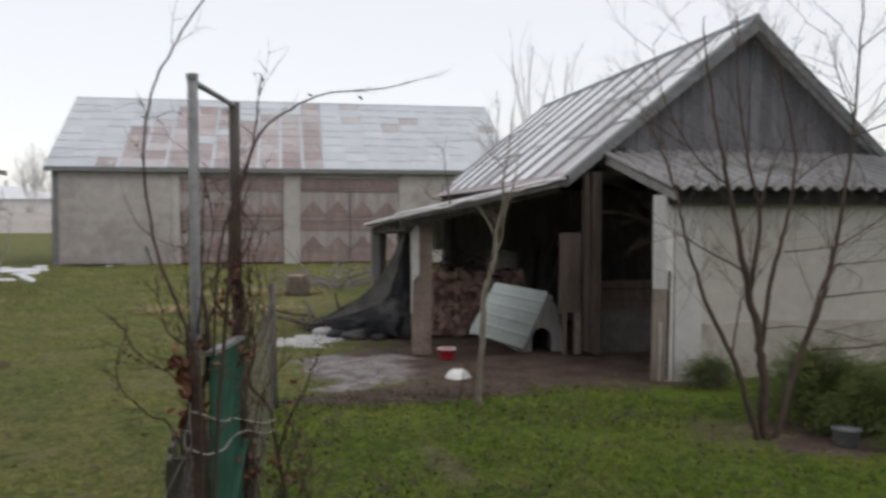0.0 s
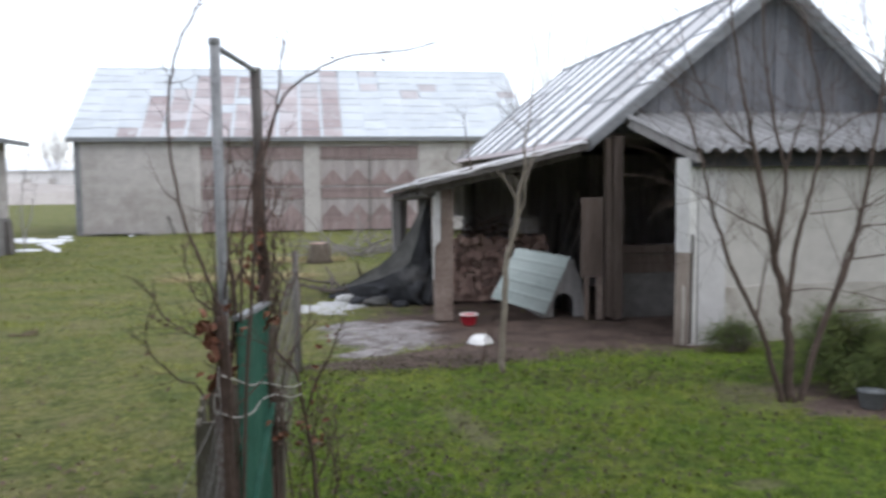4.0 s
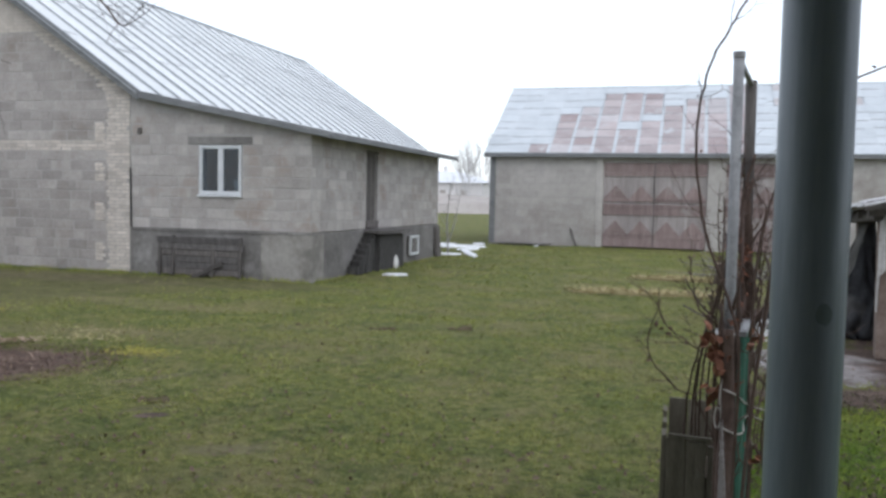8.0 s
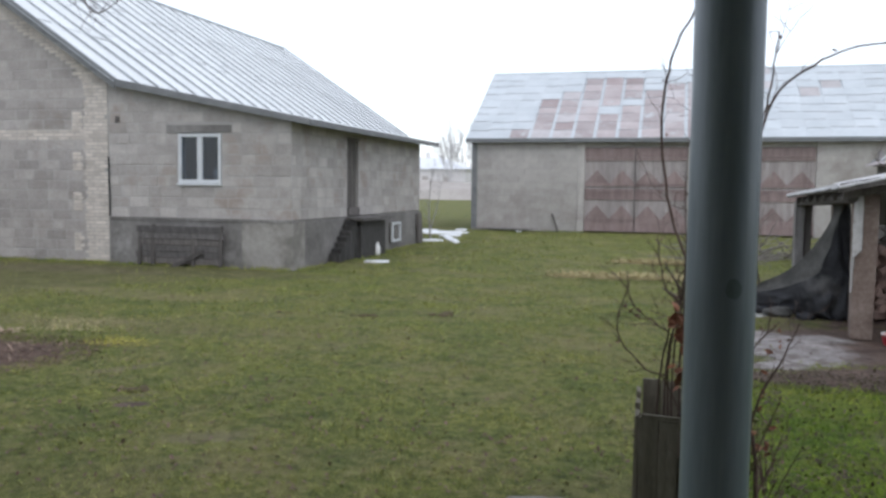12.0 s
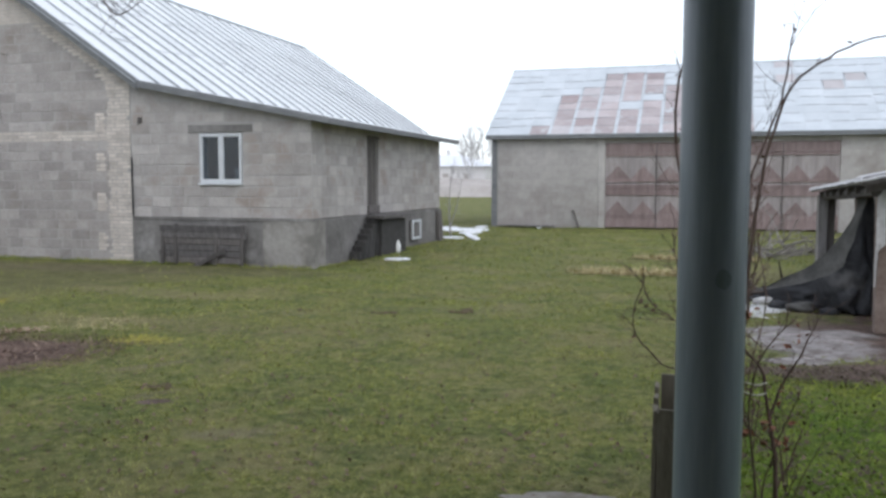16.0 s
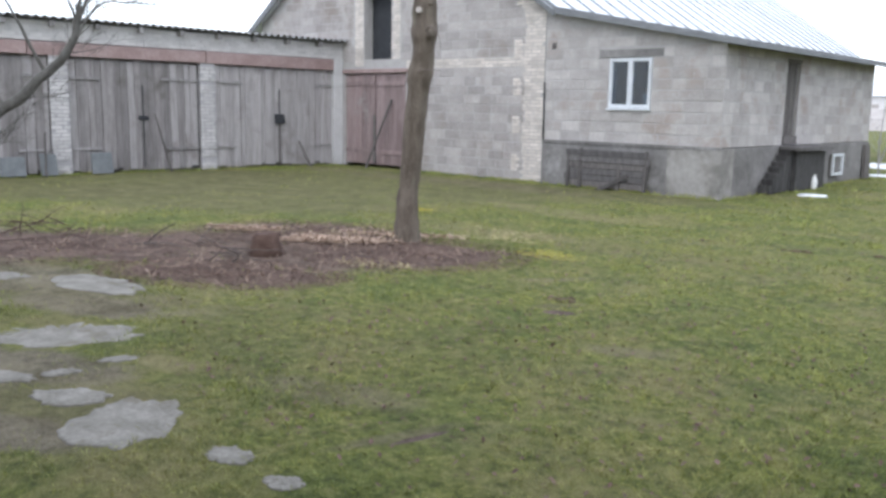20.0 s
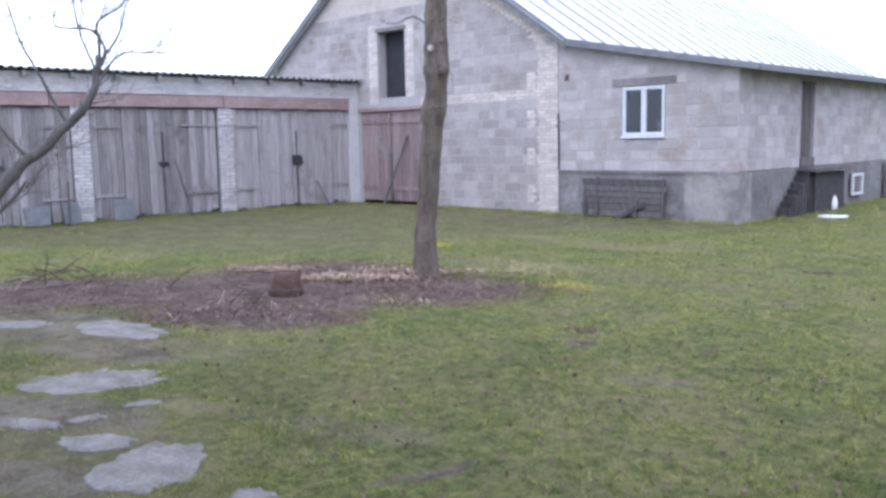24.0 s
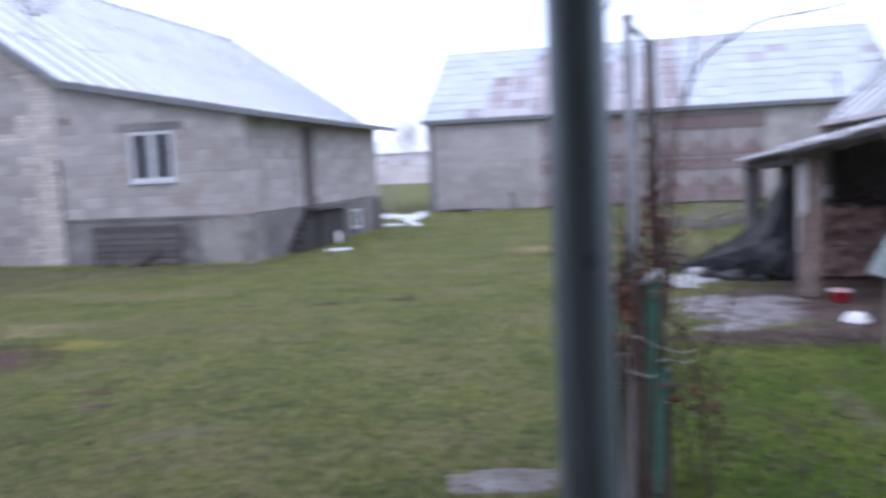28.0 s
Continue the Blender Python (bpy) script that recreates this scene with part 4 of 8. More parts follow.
def build_house_clutter():
    # boards propped against the foundation
    bs = thing("board_stack", (-9.15, 15.45, 0), "grey weathered boards propped over a cellar opening", "boards")
    for i in range(6):
        z = 0.03 + i * 0.125
        part("board", box((-1.06 + random.uniform(-0.05, 0.08), 0.05 - 0.004 * i, z), (0.9 + random.uniform(-0.1, 0.04), 0.08 - 0.004 * i, z + 0.115), None, 0.008), SOOTWOOD if i % 3 else DARKWOOD, bs)
    for x in (-1.02, -0.72, 0.2, 0.8):
        part("upright", box((x, 0.0, 0), (x + 0.07, 0.045, 0.78 + random.uniform(-0.08, 0.04)), pose(0, 0, 0, -3, 0, 0), 0.005), DARKWOOD, bs)
    part("diagonal", box((-0.6, -0.02, 0.02), (0.55, 0.0, 0.1), pose(0, 0, 0, 0, -26, 0), 0.004), DARKWOOD, bs)
    # hatch beside the door
    h = thing("cellar_hatch", (-6.84, 18.9, 0), "dark wooden cellar hatch below the doorway", "hatch")
    # boards rising in steps draw the dark triangular shadow below the door
    for i, y in enumerate(np.arange(-1.6, 0.9, 0.155)):
        part("board", box((0.03, y, 0.0), (0.26, y + 0.145, 0.16 + 0.115 * min(i, 6)), None, 0.012), SHADEBLACK, h)
    part("hatch_lid", box((0, -0.7, 0.86), (0.42, 1.35, 0.92), pose(0, 0, 0, 0, 3, 0), 0.01), SOOTWOOD, h, "weathered plank lid")
    part("step", box((0.0, -0.5, 0.0), (0.34, 1.1, 0.8), None, 0.01), SHADEBLACK, h)
    fr = thing("old_window_frame", (-6.78, 21.26, 0.18), "white old window frame leaning on the foundation", "window frame")
    for a, b in (((0, 0, 0), (0.04, 0.07, 0.5)), ((0, 0.62, 0), (0.04, 0.69, 0.5)), ((0, 0.07, 0), (0.04, 0.62, 0.06)), ((0, 0.07, 0.44), (0.04, 0.62, 0.5))):
        part("frame_bar", box(a, b, None, 0, 0.005), PVC, fr)
    part("backing", box((-0.03, 0.0, 0.0), (0.0, 0.69, 0.5)), FOUND, fr)
    pl = thing("leaning_slab", (-6.8, 23.55, 0), "dark slab leaning at the house corner", "slab")
    part("slab", box((0, 0, 0), (0.06, 0.42, 0.85), pose(0, 0, 0, 0, -3, 0), 0.01), DARKWOOD, pl)
    can = thing("white_canister", (-6.5, 19.4, 0), "white plastic canister beside the hatch", "canister")
    bm = bmesh.new()
    tube(bm, [(0, 0, 0), (0, 0, 0.03), (0.01, 0, 0.17), (0.02, 0, 0.24), (0.03, 0, 0.27), (0.03, 0, 0.3)], [0.07, 0.085, 0.08, 0.05, 0.028, 0.024], 12)
    part("canister_body", bm, ENAMEL, can, smooth=True)
    part("canister_lid", tube(bmesh.new(), [(0.03, 0, 0.298), (0.03, 0, 0.325)], 0.028, 10), FOUND, can)


build_house_clutter()


def flat_patch(name, cx, cy, rx, ry, rot, material, label, category, height=0.03, n=26, rag=0.25, seed=1):
    """A low irregular slab or patch on the ground."""
    rnd = random.Random(seed)
    shift = rnd.uniform(0, 50)
    offs = []
    for i in range(n):
        c, q = math.cos(2 * math.pi * i / n), math.sin(2 * math.pi * i / n)
        offs.append(1 + rag * (1.1 * noise.noise(Vector((c * 1.2, q * 1.2, shift))) + 0.8 * noise.noise(Vector((c * 3.5, q * 3.5, shift + 9))) + 0.2 * noise.noise(Vector((c * 9, q * 9, shift + 20)))))
    bm = bmesh.new()
    rings = []
    base = lie(cx, cy)
    for k, (s, z) in enumerate(((1.0, -0.03), (0.985, height * 0.6), (0.93, height), (0.5, height * 1.05))):
        rings.append([bm.verts.new((rx * s * offs[i] * math.cos(2 * math.pi * i / n), ry * s * offs[i] * math.sin(2 * math.pi * i / n), z + rnd.uniform(-0.004, 0.004))) for i in range(n)])
    for a, b in zip(rings, rings[1:]):
        for i in range(n):
            bm.faces.new((a[i], a[(i + 1) % n], b[(i + 1) % n], b[i]))
    bm.faces.new(rings[-1])
    ob = new(name, mesh_of(name, bm, material, True))
    ob.matrix_basis = pose(cx, cy, base, 0, 0, rot)
    return tagged(ob, label, category)


for i, (x, y, rx, ry, rot) in enumerate(SLABS):
    flat_patch("paving_slab", x, y, rx, ry, rot, STONE, "broken wet grey concrete slab sunk in the lawn", "slab", 0.008, 72, 0.3, seed=i + 3)
for i, (x, y, rx, ry, rot) in enumerate(((-7.6, 29.4, 0.95, 0.75, 10), (-6.3, 25.6, 0.16, 1.5, 22), (-6.9, 27.6, 0.3, 0.5, -10), (-7.45, 31.2, 0.22, 0.4, 0), (-6.75, 25.0, 0.35, 0.3, 0), (-8.6, 30.7, 0.4, 0.3, 0), (-5.9, 17.75, 0.28, 0.18, 20), (-5.3, 31.4, 0.1, 0.1, 0))):
    flat_patch("snow_patch", x, y, rx, ry, rot, SNOW, "leftover patch of old snow on the grass", "snow", 0.035, seed=i + 30)
flat_patch("snow_patch", 0.95, 12.4, 0.5, 0.52, 8, SLUSH, "thin wet snow patch beside the tarp", "snow", 0.008, 60, 0.55, seed=41)


# ---- barn ----
def build_barn():
    y0, x0, x1, ez = 31.92, -7.2, 9.05, 3.42
    barn = thing("barn", (0, 0, 0), "long grey rendered barn with rusty metal roof", "barn")
    g1, g2 = (-3.0, 0.62), (1.22, 4.82)
    wall = part("barn_wall", box((x0, y0, -0.2), (g1[0], y0 + 0.3, 3.35)), BARNWALL, barn, "stained grey rendered block wall")
    part("barn_wall", box((g2[1], y0, -0.2), (x1, y0 + 0.3, 3.35)), BARNWALL, barn)
    for a, b in (g1, g2):
        part("gate_lintel", box((a, y0 + 0.05, 3.1), (b, y0 + 0.3, 3.35)), BARNWALL, barn)
    part("end_wall", box((x0, y0 + 0.3, -0.2), (x0 + 0.3, y0 + 9.2, 3.35)), BARNWALL, barn)
    part("end_wall", box((x1 - 0.3, y0 + 0.3, -0.2), (x1, y0 + 9.2, 3.35)), BARNWALL, barn)
    part("rear_wall", box((x0 + 0.3, y0 + 8.9, -0.2), (x1 - 0.3, y0 + 9.2, 3.35)), BARNWALL, barn)
    part("gate_jamb", box((g1[0] - 0.26, y0 - 0.03, 0), (g1[0], y0 + 0.02, 3.2), None, 0.02), BARNWALL, barn, "crumbling pale plaster beside the gate")
    lay("block", wall, BARNWALL, FRONT((0, y0 - 0.015, 0)), 0.05, 3.3, x0 + 0.02, g1[0] - 0.28, 0.5, 0.25, 0.001, chamfer=0.006)
    lay("block", wall, BARNWALL, FRONT((0, y0 - 0.015, 0)), 0.05, 3.3, g2[1] + 0.02, x1, 0.5, 0.25, 0.001, chamfer=0.006)
    for x in (x0, x1):
        bm = bmesh.new()
        a = x if x < 0 else x - 0.3
        vs = [[bm.verts.new((xx, y, z)) for y, z in ((y0 + 0.05, 3.35), (y0 + 9.15, 3.35), (y0 + 4.7, 6.2))] for xx in (a, a + 0.3)]
        bm.faces.new(vs[0])
        bm.faces.new(vs[1])
        for i in range(3):
            bm.faces.new((vs[0][i], vs[0][(i + 1) % 3], vs[1][(i + 1) % 3], vs[1][i]))
        part("gable", bm, DARKWOOD, barn)
    part("pier", box((g1[1], y0 - 0.05, -0.1), (g2[0], y0 + 0.3, 3.3), None, 0, 0.02), BARNWALL, barn, "pale plastered brick pier between the gates")
    part("corner_post", box((x0 - 0.03, y0 - 0.04, 0), (x0 + 0.18, y0, 3.35)), FASCIA, barn)
    # gates: pale boards under a pattern of red-brown triangles
    for a, b in (g1, g2):
        gate = part("barn_gate", box((a + 0.01, y0 + 0.1, 0.05), (b - 0.01, y0 + 0.13, 3.08)), DARKWOOD, barn, "plank gate with red-brown triangle pattern")
        n = 24
        w = (b - a) / n
        for i in range(n):
            part("plank", box((a + i * w + 0.002, y0 + 0.05, 0.05), (a + (i + 1) * w - 0.002, y0 + 0.1, 3.08), None, 0.004), PALEWOOD, gate)
        for z, h in ((0.38, 0.14), (1.46, 0.13), (1.69, 0.1), (2.62, 0.1)):
            for p, q in ((a + 0.02, (a + b) / 2 - 0.02), ((a + b) / 2 + 0.02, b - 0.02)):
                part("rail", box((p, y0 + 0.005, z), (q, y0 + 0.05, z + h), None, 0.006), REDWOOD, gate)
        part("head_board", box((a + 0.02, y0 + 0.01, 2.74), (b - 0.02, y0 + 0.05, 3.08), None, 0.004), REDWOOD, gate)
        nt = 4
        tw = (b - a) / nt
        for row, (zb, zt) in enumerate(((0.53, 1.0), (1.8, 2.27))):
            for i in range(nt):
                bm = bmesh.new()
                c = a + (i + 0.5) * tw
                prism(bm, [(c - tw * 0.47, zb), (c + tw * 0.47, zb), (c, zt)], y0 + 0.012, y0 + 0.05)
                part("triangle", bm, REDWOOD, gate)
        part("kick_board", box((a + 0.02, y0 + 0.02, 0.05), (b - 0.02, y0 + 0.05, 0.37), None, 0.004), REDWOOD, gate)
        part("mid_board", box((a + 0.02, y0 + 0.02, 1.2), (b - 0.02, y0 + 0.05, 1.46), None, 0.004), REDWOOD, gate)
        # dark bar paints the shaded slit between the leaves
        part("gate_gap", box(((a + b) / 2 - 0.015, y0 + 0.0, 0.05), ((a + b) / 2 + 0.015, y0 + 0.046, 3.05)), DARKWOOD, gate)
    # roof
    rx0, rx1, ey, ry, rz = -7.42, 9.25, y0 - 0.25, 36.6, 6.38
    rise = math.hypot(ry - ey, rz - ez)
    m = slope_frame((rx0, ey, ez), (1, 0, 0), (0, ry - ey, rz - ez))
    ro = part("roof_slope", box((0, 0, -0.06), (rx1 - rx0, rise, -0.004), m), BARNZINC, barn, "patched sheet-metal roof, part rusted pink-brown")
    rnd = random.Random(4)
    tops = [rnd.random() for _ in range(37)]

    def choose(u, v):
        if 0.09 + 0.09 * v < u < 0.54 and v < 0.62 + 0.36 * tops[int(u * 100) % 37]:
            k = rnd.random()
            return RUST if k < 0.68 else RUSTDARK if k < 0.83 else RUSTPALE if k < 0.98 else BARNZINC
        if 0.1 < u < 0.54 and v > 0.5 and rnd.random() < 0.16:
            return RUSTDARK
        return RUSTPALE if rnd.random() < 0.03 else BARNZINC

    sheeting(ro, m, rx1 - rx0, rise, 0.81, 9, choose, None, 0.05, 0.96)
    mb = slope_frame((rx1, y0 + 9.6, ez), (-1, 0, 0), (0, ry - y0 - 9.6, rz - ez))
    part("roof_slope", box((0, 0, -0.04), (rx1 - rx0, math.hypot(y0 + 9.6 - ry, rz - ez), 0.0), mb), BARNZINC, barn)
    part("eave_board", box((rx0, ey - 0.02, ez - 0.16), (rx1, ey + 0.02, ez - 0.02)), FASCIA, barn)
    part("soffit", box((rx0, ey + 0.02, ez - 0.1), (rx1, y0 + 0.05, ez - 0.06)), DARKWOOD, barn)
    part("ridge_cap", tube(bmesh.new(), [(rx0, ry, rz + 0.02), (rx1, ry, rz + 0.02)], 0.06, 6), BARNZINC, barn)
    b = thing("leaning_boards", (-6.6, 31.7, 0), "grey boards lying along the barn wall", "boards")
    for i in range(3):
        part("board", box((-0.5 + 0.3 * i, -0.05 - 0.1 * i, 0.01 + 0.03 * i), (1.6 + 0.2 * i, 0.06 - 0.1 * i, 0.05 + 0.03 * i), None, 0.01), OLDWOOD, b)
    s = thing("leaning_stick", (-3.9, 31.7, 0), "dark stick leaning on the barn wall", "stick")
    part("stick_pole", tube(bmesh.new(), [(0, 0, 0), (-0.25, 0.14, 0.65)], 0.035, 6), DARKWOOD, s)


build_barn()


# ---- plank-fronted outbuilding along the yard ----
OBX, OBY, OBR = -17.72, 15.6, 86.2
OBC, OBS = math.cos(radians(OBR)), math.sin(radians(OBR))


def build_outbuilding():
    ob = thing("outbuilding", (OBX, OBY, 0), "long low outbuilding with grey plank doors and brick piers", "outbuilding", rz=OBR)
    f = 0.0
    length = 14.5
    up = part("upper_wall", box((-length, f, 2.79), (0.1, f + 0.3, 3.2)), WHITE, ob, "whitewashed strip under the eave")
    lay("brick", up, PALEBRICK, Matrix.Translation((0, f - 0.012, 0)), 2.79, 3.19, -length + 3.5, 0.1, 0.26, 0.077, 0.01)
    for a, b in ((-length, -7.9), (-7.88, -3.92), (-3.9, -0.24)):
        part("beam", box((a, f - 0.04, 2.5), (b, f + 0.28, 2.775), None, 0.008, 0.008), BEAM, ob, "red-brown lintel beam")
    part("end_pier", box((-0.24, f - 0.03, 0), (0.06, f + 0.3, 2.8), None, 0.004), WHITE, ob, "pale plastered end pier")
    for c in (-3.87, -7.28, -10.7):
        p = part("brick_pier", box((c - 0.19, f - 0.012, 0), (c + 0.19, f + 0.28, 2.5)), PIERJOINT, ob, "whitewashed brick pier with a damaged foot")
        for z0, z1 in ((0.0, 0.2), (0.31, 2.02), (2.1, 2.46)):
            lay("brick", p, PALEBRICK, Matrix.Translation((0, f - 0.035, 0)), z0, z1, c - 0.2, c + 0.2, 0.26, 0.083, 0.02)
    spans = ((-3.66, -0.26, -1.89, 0), (-7.07, -4.08, -5.46, 1), (-10.49, -7.5, -8.95, 2), (-14.4, -10.92, -12.6, 3))
    for a, b, c, k in spans:
        d = part("plank_door", box((a, f + 0.1, 0.04), (b, f + 0.14, 2.48)), DARKWOOD, ob, "silvery grey plank doors")
        x = a
        while x < b - 0.06:
            w = min(random.uniform(0.1, 0.2), b - x)
            ragged = random.choice((0.0, 0.0, 0.0, 0.02, 0.03, 0.07))
            part("plank", box((x + 0.003, f + 0.05 + random.uniform(-0.012, 0.014), 0.03 + ragged), (x + w - 0.003, f + 0.1, 2.48 - random.uniform(0, 0.04)), None, 0.008), SILVERWOOD if k == 0 or random.random() < 0.45 else GREYPLANK, d)
            x += w
        for z in (0.5, 2.06):
            for p, q in ((a + 0.03, a + random.uniform(0.5, 1.0)), (b - random.uniform(0.5, 1.0), b - 0.03)):
                part("strap_hinge", box((p, f + 0.014, z), (q, f + 0.038, z + 0.05), pose(0, 0, 0, 0, random.uniform(-0.3, 0.3), 0), 0.004), OLDWOOD, d)
        if k == 0:
            part("door_latch", box((c - 0.14, f + 0.0, 1.1), (c + 0.14, f + 0.035, 1.32), None, 0.02, 0.02), BLACK, d, "dark iron latch plate")
            part("latch_bar", box((c - 0.03, f + 0.012, 0.1), (c + 0.03, f + 0.04, 1.1), None, 0.004), DARKWOOD, d)
        else:
            part("door_latch", box((c - 0.12, f + 0.01, 1.17), (c + 0.12, f + 0.035, 1.26), None, 0.01, 0.01), BLACK, d, "dark iron bolt")
        # black bar in place of a slit, its shade put into the colour
        part("door_shade_strip", box((c - 0.01, f + 0.02, 0.1), (c + 0.01, f + 0.036, 1.95)), BLACK, d)
    bm = corrugated((-length, f - 0.24, 3.26), (0.35, f - 0.24, 3.26), (0, 3.2, 0.08), 0.177, 0.03, steps=2)
    part("corrugated_roof", bm, ASBESTOS, ob, "grey corrugated roof edge", True)
    for x in np.arange(-length + 0.4, 0, 0.95):
        part("rafter_end", box((x, f - 0.17, 3.08), (x + 0.1, f + 0.02, 3.2), None, 0.004), OLDWOOD, ob)
    part("back_wall", box((-length, f + 2.5, 0), (0, f + 2.7, 3.25)), WHITE, ob)
    part("floor_slab", box((-length, f + 0.3, -0.1), (0, f + 2.5, 0.01)), FOUND, ob)
    # props in front of it
    put = lambda q, out: (OBX + OBC * q + OBS * out, OBY + OBS * q - OBC * out, 0)
    for q, h, w, run, lab in ((-1.2, 0.64, 0.08, -0.2, "dark stick propped on the plank doors"), (-5.0, 1.3, 0.05, -0.25, "thin stick propped on the plank doors"), (-7.75, 0.9, 0.045, 0.1, "thin stick propped on the plank doors")):
        st = thing("propped_stick", put(q, 0.1), lab, "stick", rz=OBR)
        part("stick_pole", tube(bmesh.new(), [(0, -0.25, 0), (run * 0.5, -0.13, h * 0.5), (run, -0.02, h)], [w / 2, w * 0.45, w * 0.4], 6), DARKWOOD, st)
    for q, w, h in ((-6.75, 0.46, 0.46), (-7.8, 0.32, 0.46), (-8.6, 0.5, 0.4)):
        c = thing("propped_sheet", put(q, 0.2), "grey-blue sheet propped at the foot of the doors", "sheet", rz=OBR)
        part("sheet_panel", box((0, -0.05, 0), (w, -0.02, h), pose(0, 0, 0, -12, 0, 0), 0.012), BLUEPL, c)


PIERJOINT = surf("pier_joint", (0.29, 0.28, 0.278), (0.36, 0.348, 0.345), (0.42, 0.41, 0.406), 5, 0.95, 0.4)
GREYPLANK = surf("darker_grey_plank", (0.135, 0.122, 0.117), (0.205, 0.19, 0.184), (0.285, 0.268, 0.261), 3, 0.9, 0.6, vary=0.18, stretch=(5, 5, 0.5), stain=((0.13, 0.12, 0.109), 1.3, 0.55))
build_outbuilding()


# ---- shed ----
def build_shed():
    sh = thing("shed", (0, 0, 0), "open-fronted old farm shed with metal roof and whitewashed wall", "shed")
    gy, by = 10.6, 19.0
    apex, lf, lt, rf = (6.37, 4.12), (3.92, 2.14), (1.9, 1.68), (8.7, 2.05)
    sag = 0.0246
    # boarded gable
    # black backing sheet paints the shade in the gaps between the boards
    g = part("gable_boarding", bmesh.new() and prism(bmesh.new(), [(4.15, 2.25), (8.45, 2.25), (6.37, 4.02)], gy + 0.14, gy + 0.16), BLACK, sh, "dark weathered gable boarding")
    x = 4.2
    while x < 8.4:
        w = random.uniform(0.12, 0.19)
        zt = lambda q: 4.02 - abs(q - 6.37) * (0.81 if q < 6.37 else 0.86)
        z0 = 2.25
        if zt(x) > z0 + 0.02 or zt(x + w) > z0 + 0.02:
            bm = prism(bmesh.new(), [(x + 0.004, z0), (x + w - 0.004, z0), (x + w - 0.004, max(z0 + 0.01, zt(x + w))), (x + 0.004, max(z0 + 0.01, zt(x)))], gy + 0.1 + random.uniform(-0.012, 0.012), gy + 0.14)
            part("board", bm, GABLE, g)
        x += w
    # main slopes and the low lean-to slope
    for nm, a, b, cols, rows, far in (("roof_slope", lf, apex, 0.82, 3, by), ("lean_to_roof", lt, lf, 0.75, 2, 16.2)):
        rise = math.dist(a, b)
        m = slope_frame((a[0] + (0.17 if a is lt else 0), far + 0.08, a[1] - (0.14 if a is lt else 0)), (-0.03 if a is lt else 0, -1, sag if a is lt else 0), (b[0] - a[0], 0, b[1] - a[1]))
        r = part(nm, box((0, 0, -0.05), (far - gy + 0.2, rise, -0.012), m), OLDWOOD, sh, "dull metal sheets with dark seams")
        sheeting(r, m, far - gy + 0.2, rise, cols, rows, lambda u, v: SHEDZINC if random.random() < 0.8 else SHEDOLD, SEAM if nm == "roof_slope" else None, line=0.95)
    rise = math.dist(rf, apex)
    m = slope_frame((rf[0], gy - 0.1, rf[1]), (0, 1, 0), (apex[0] - rf[0], 0, apex[1] - rf[1]))
    part("roof_slope", box((0, 0, -0.05), (by - gy + 0.2, rise, 0.0), m), SHEDZINC, sh)
    for (x0, z0), (x1, z1), lab in ((lf, apex, "grey verge board"), (rf, apex, "grey verge board"), (lt, lf, "sagging dark edge board")):
        low = 0.09 if "sagging" in lab else 0.15
        bm = prism(bmesh.new(), [(x0 - 0.03, z0 - low * 0.8), (x1, z1 - low), (x1, z1 + 0.02), (x0 - 0.03, z0 + 0.008)], gy - 0.15, gy - 0.115)
        part("verge_board", bm, DARKWOOD if "sagging" in lab else FASCIA, sh, lab)
    part("ridge_cap", tube(bmesh.new(), [(6.37, gy - 0.12, 4.14), (6.37, by + 0.1, 4.14)], 0.05, 7), SEAM, sh)
    # ragged tin along the front and the eave of the lean-to
    bm = bmesh.new()
    rows = []
    for k in range(33):
        q = k / 32
        x, z = lt[0] - 0.04 + (lf[0] - lt[0]) * q, lt[1] + (lf[1] - lt[1]) * q
        n1, n2 = noise.noise(Vector((q * 9, 0, 2))), noise.noise(Vector((q * 26, 3, 0)))
        rows.append([bm.verts.new((x + 0.01 * n2, y, zz)) for y, zz in ((gy + 0.25, z + 0.022), (gy - 0.1, z + 0.018 + 0.012 * n1), (gy - 0.19 + 0.05 * n2, z - 0.012 + 0.03 * n1), (gy - 0.185 + 0.05 * n2, z - 0.03 + 0.03 * n1))])
    for a, b in zip(rows, rows[1:]):
        for k in range(3):
            bm.faces.new((a[k], a[k + 1], b[k + 1], b[k]))
    part("tin_edge", bm, SHEDOLD, sh, "bent ragged tin edge")
    bm = bmesh.new()
    rows = []
    for k in range(41):
        y = gy - 0.15 + 5.75 * k / 40
        z = lt[1] - sag * (y - gy)
        n1 = noise.noise(Vector((y * 2.2, 7, 0)))
        x = lt[0] + 0.03 * (y - gy)
        rows.append([bm.verts.new(p) for p in ((x + 0.2, y, z + 0.065), (x - 0.015, y, z + 0.02), (x - 0.04 + 0.03 * n1, y, z - 0.025 + 0.02 * n1))])
    for a, b in zip(rows, rows[1:]):
        for k in range(2):
            bm.faces.new((a[k], a[k + 1], b[k + 1], b[k]))
    part("tin_edge", bm, SHEDOLD, sh, "bent ragged tin edge")
    part("rusty_flashing", box((0, -0.12, 0.02), (by - gy + 0.2, 0.1, 0.034), slope_frame((lf[0], by + 0.08, lf[1]), (0, -1, 0), (1, 0, 0.5)), 0.006), RUST, sh, "rust-stained strip along the roof joint")
    # rafters under the lean-to
    for y in np.arange(gy + 0.1, 16.1, 0.78):
        d = sag * (y - gy)
        bm = prism(bmesh.new(), [(1.95 + 1.3 * d, 1.53 - d), (3.9, 1.97 - d), (3.9, 2.07 - d), (1.95 + 1.3 * d, 1.62 - d)], y, y + 0.08)
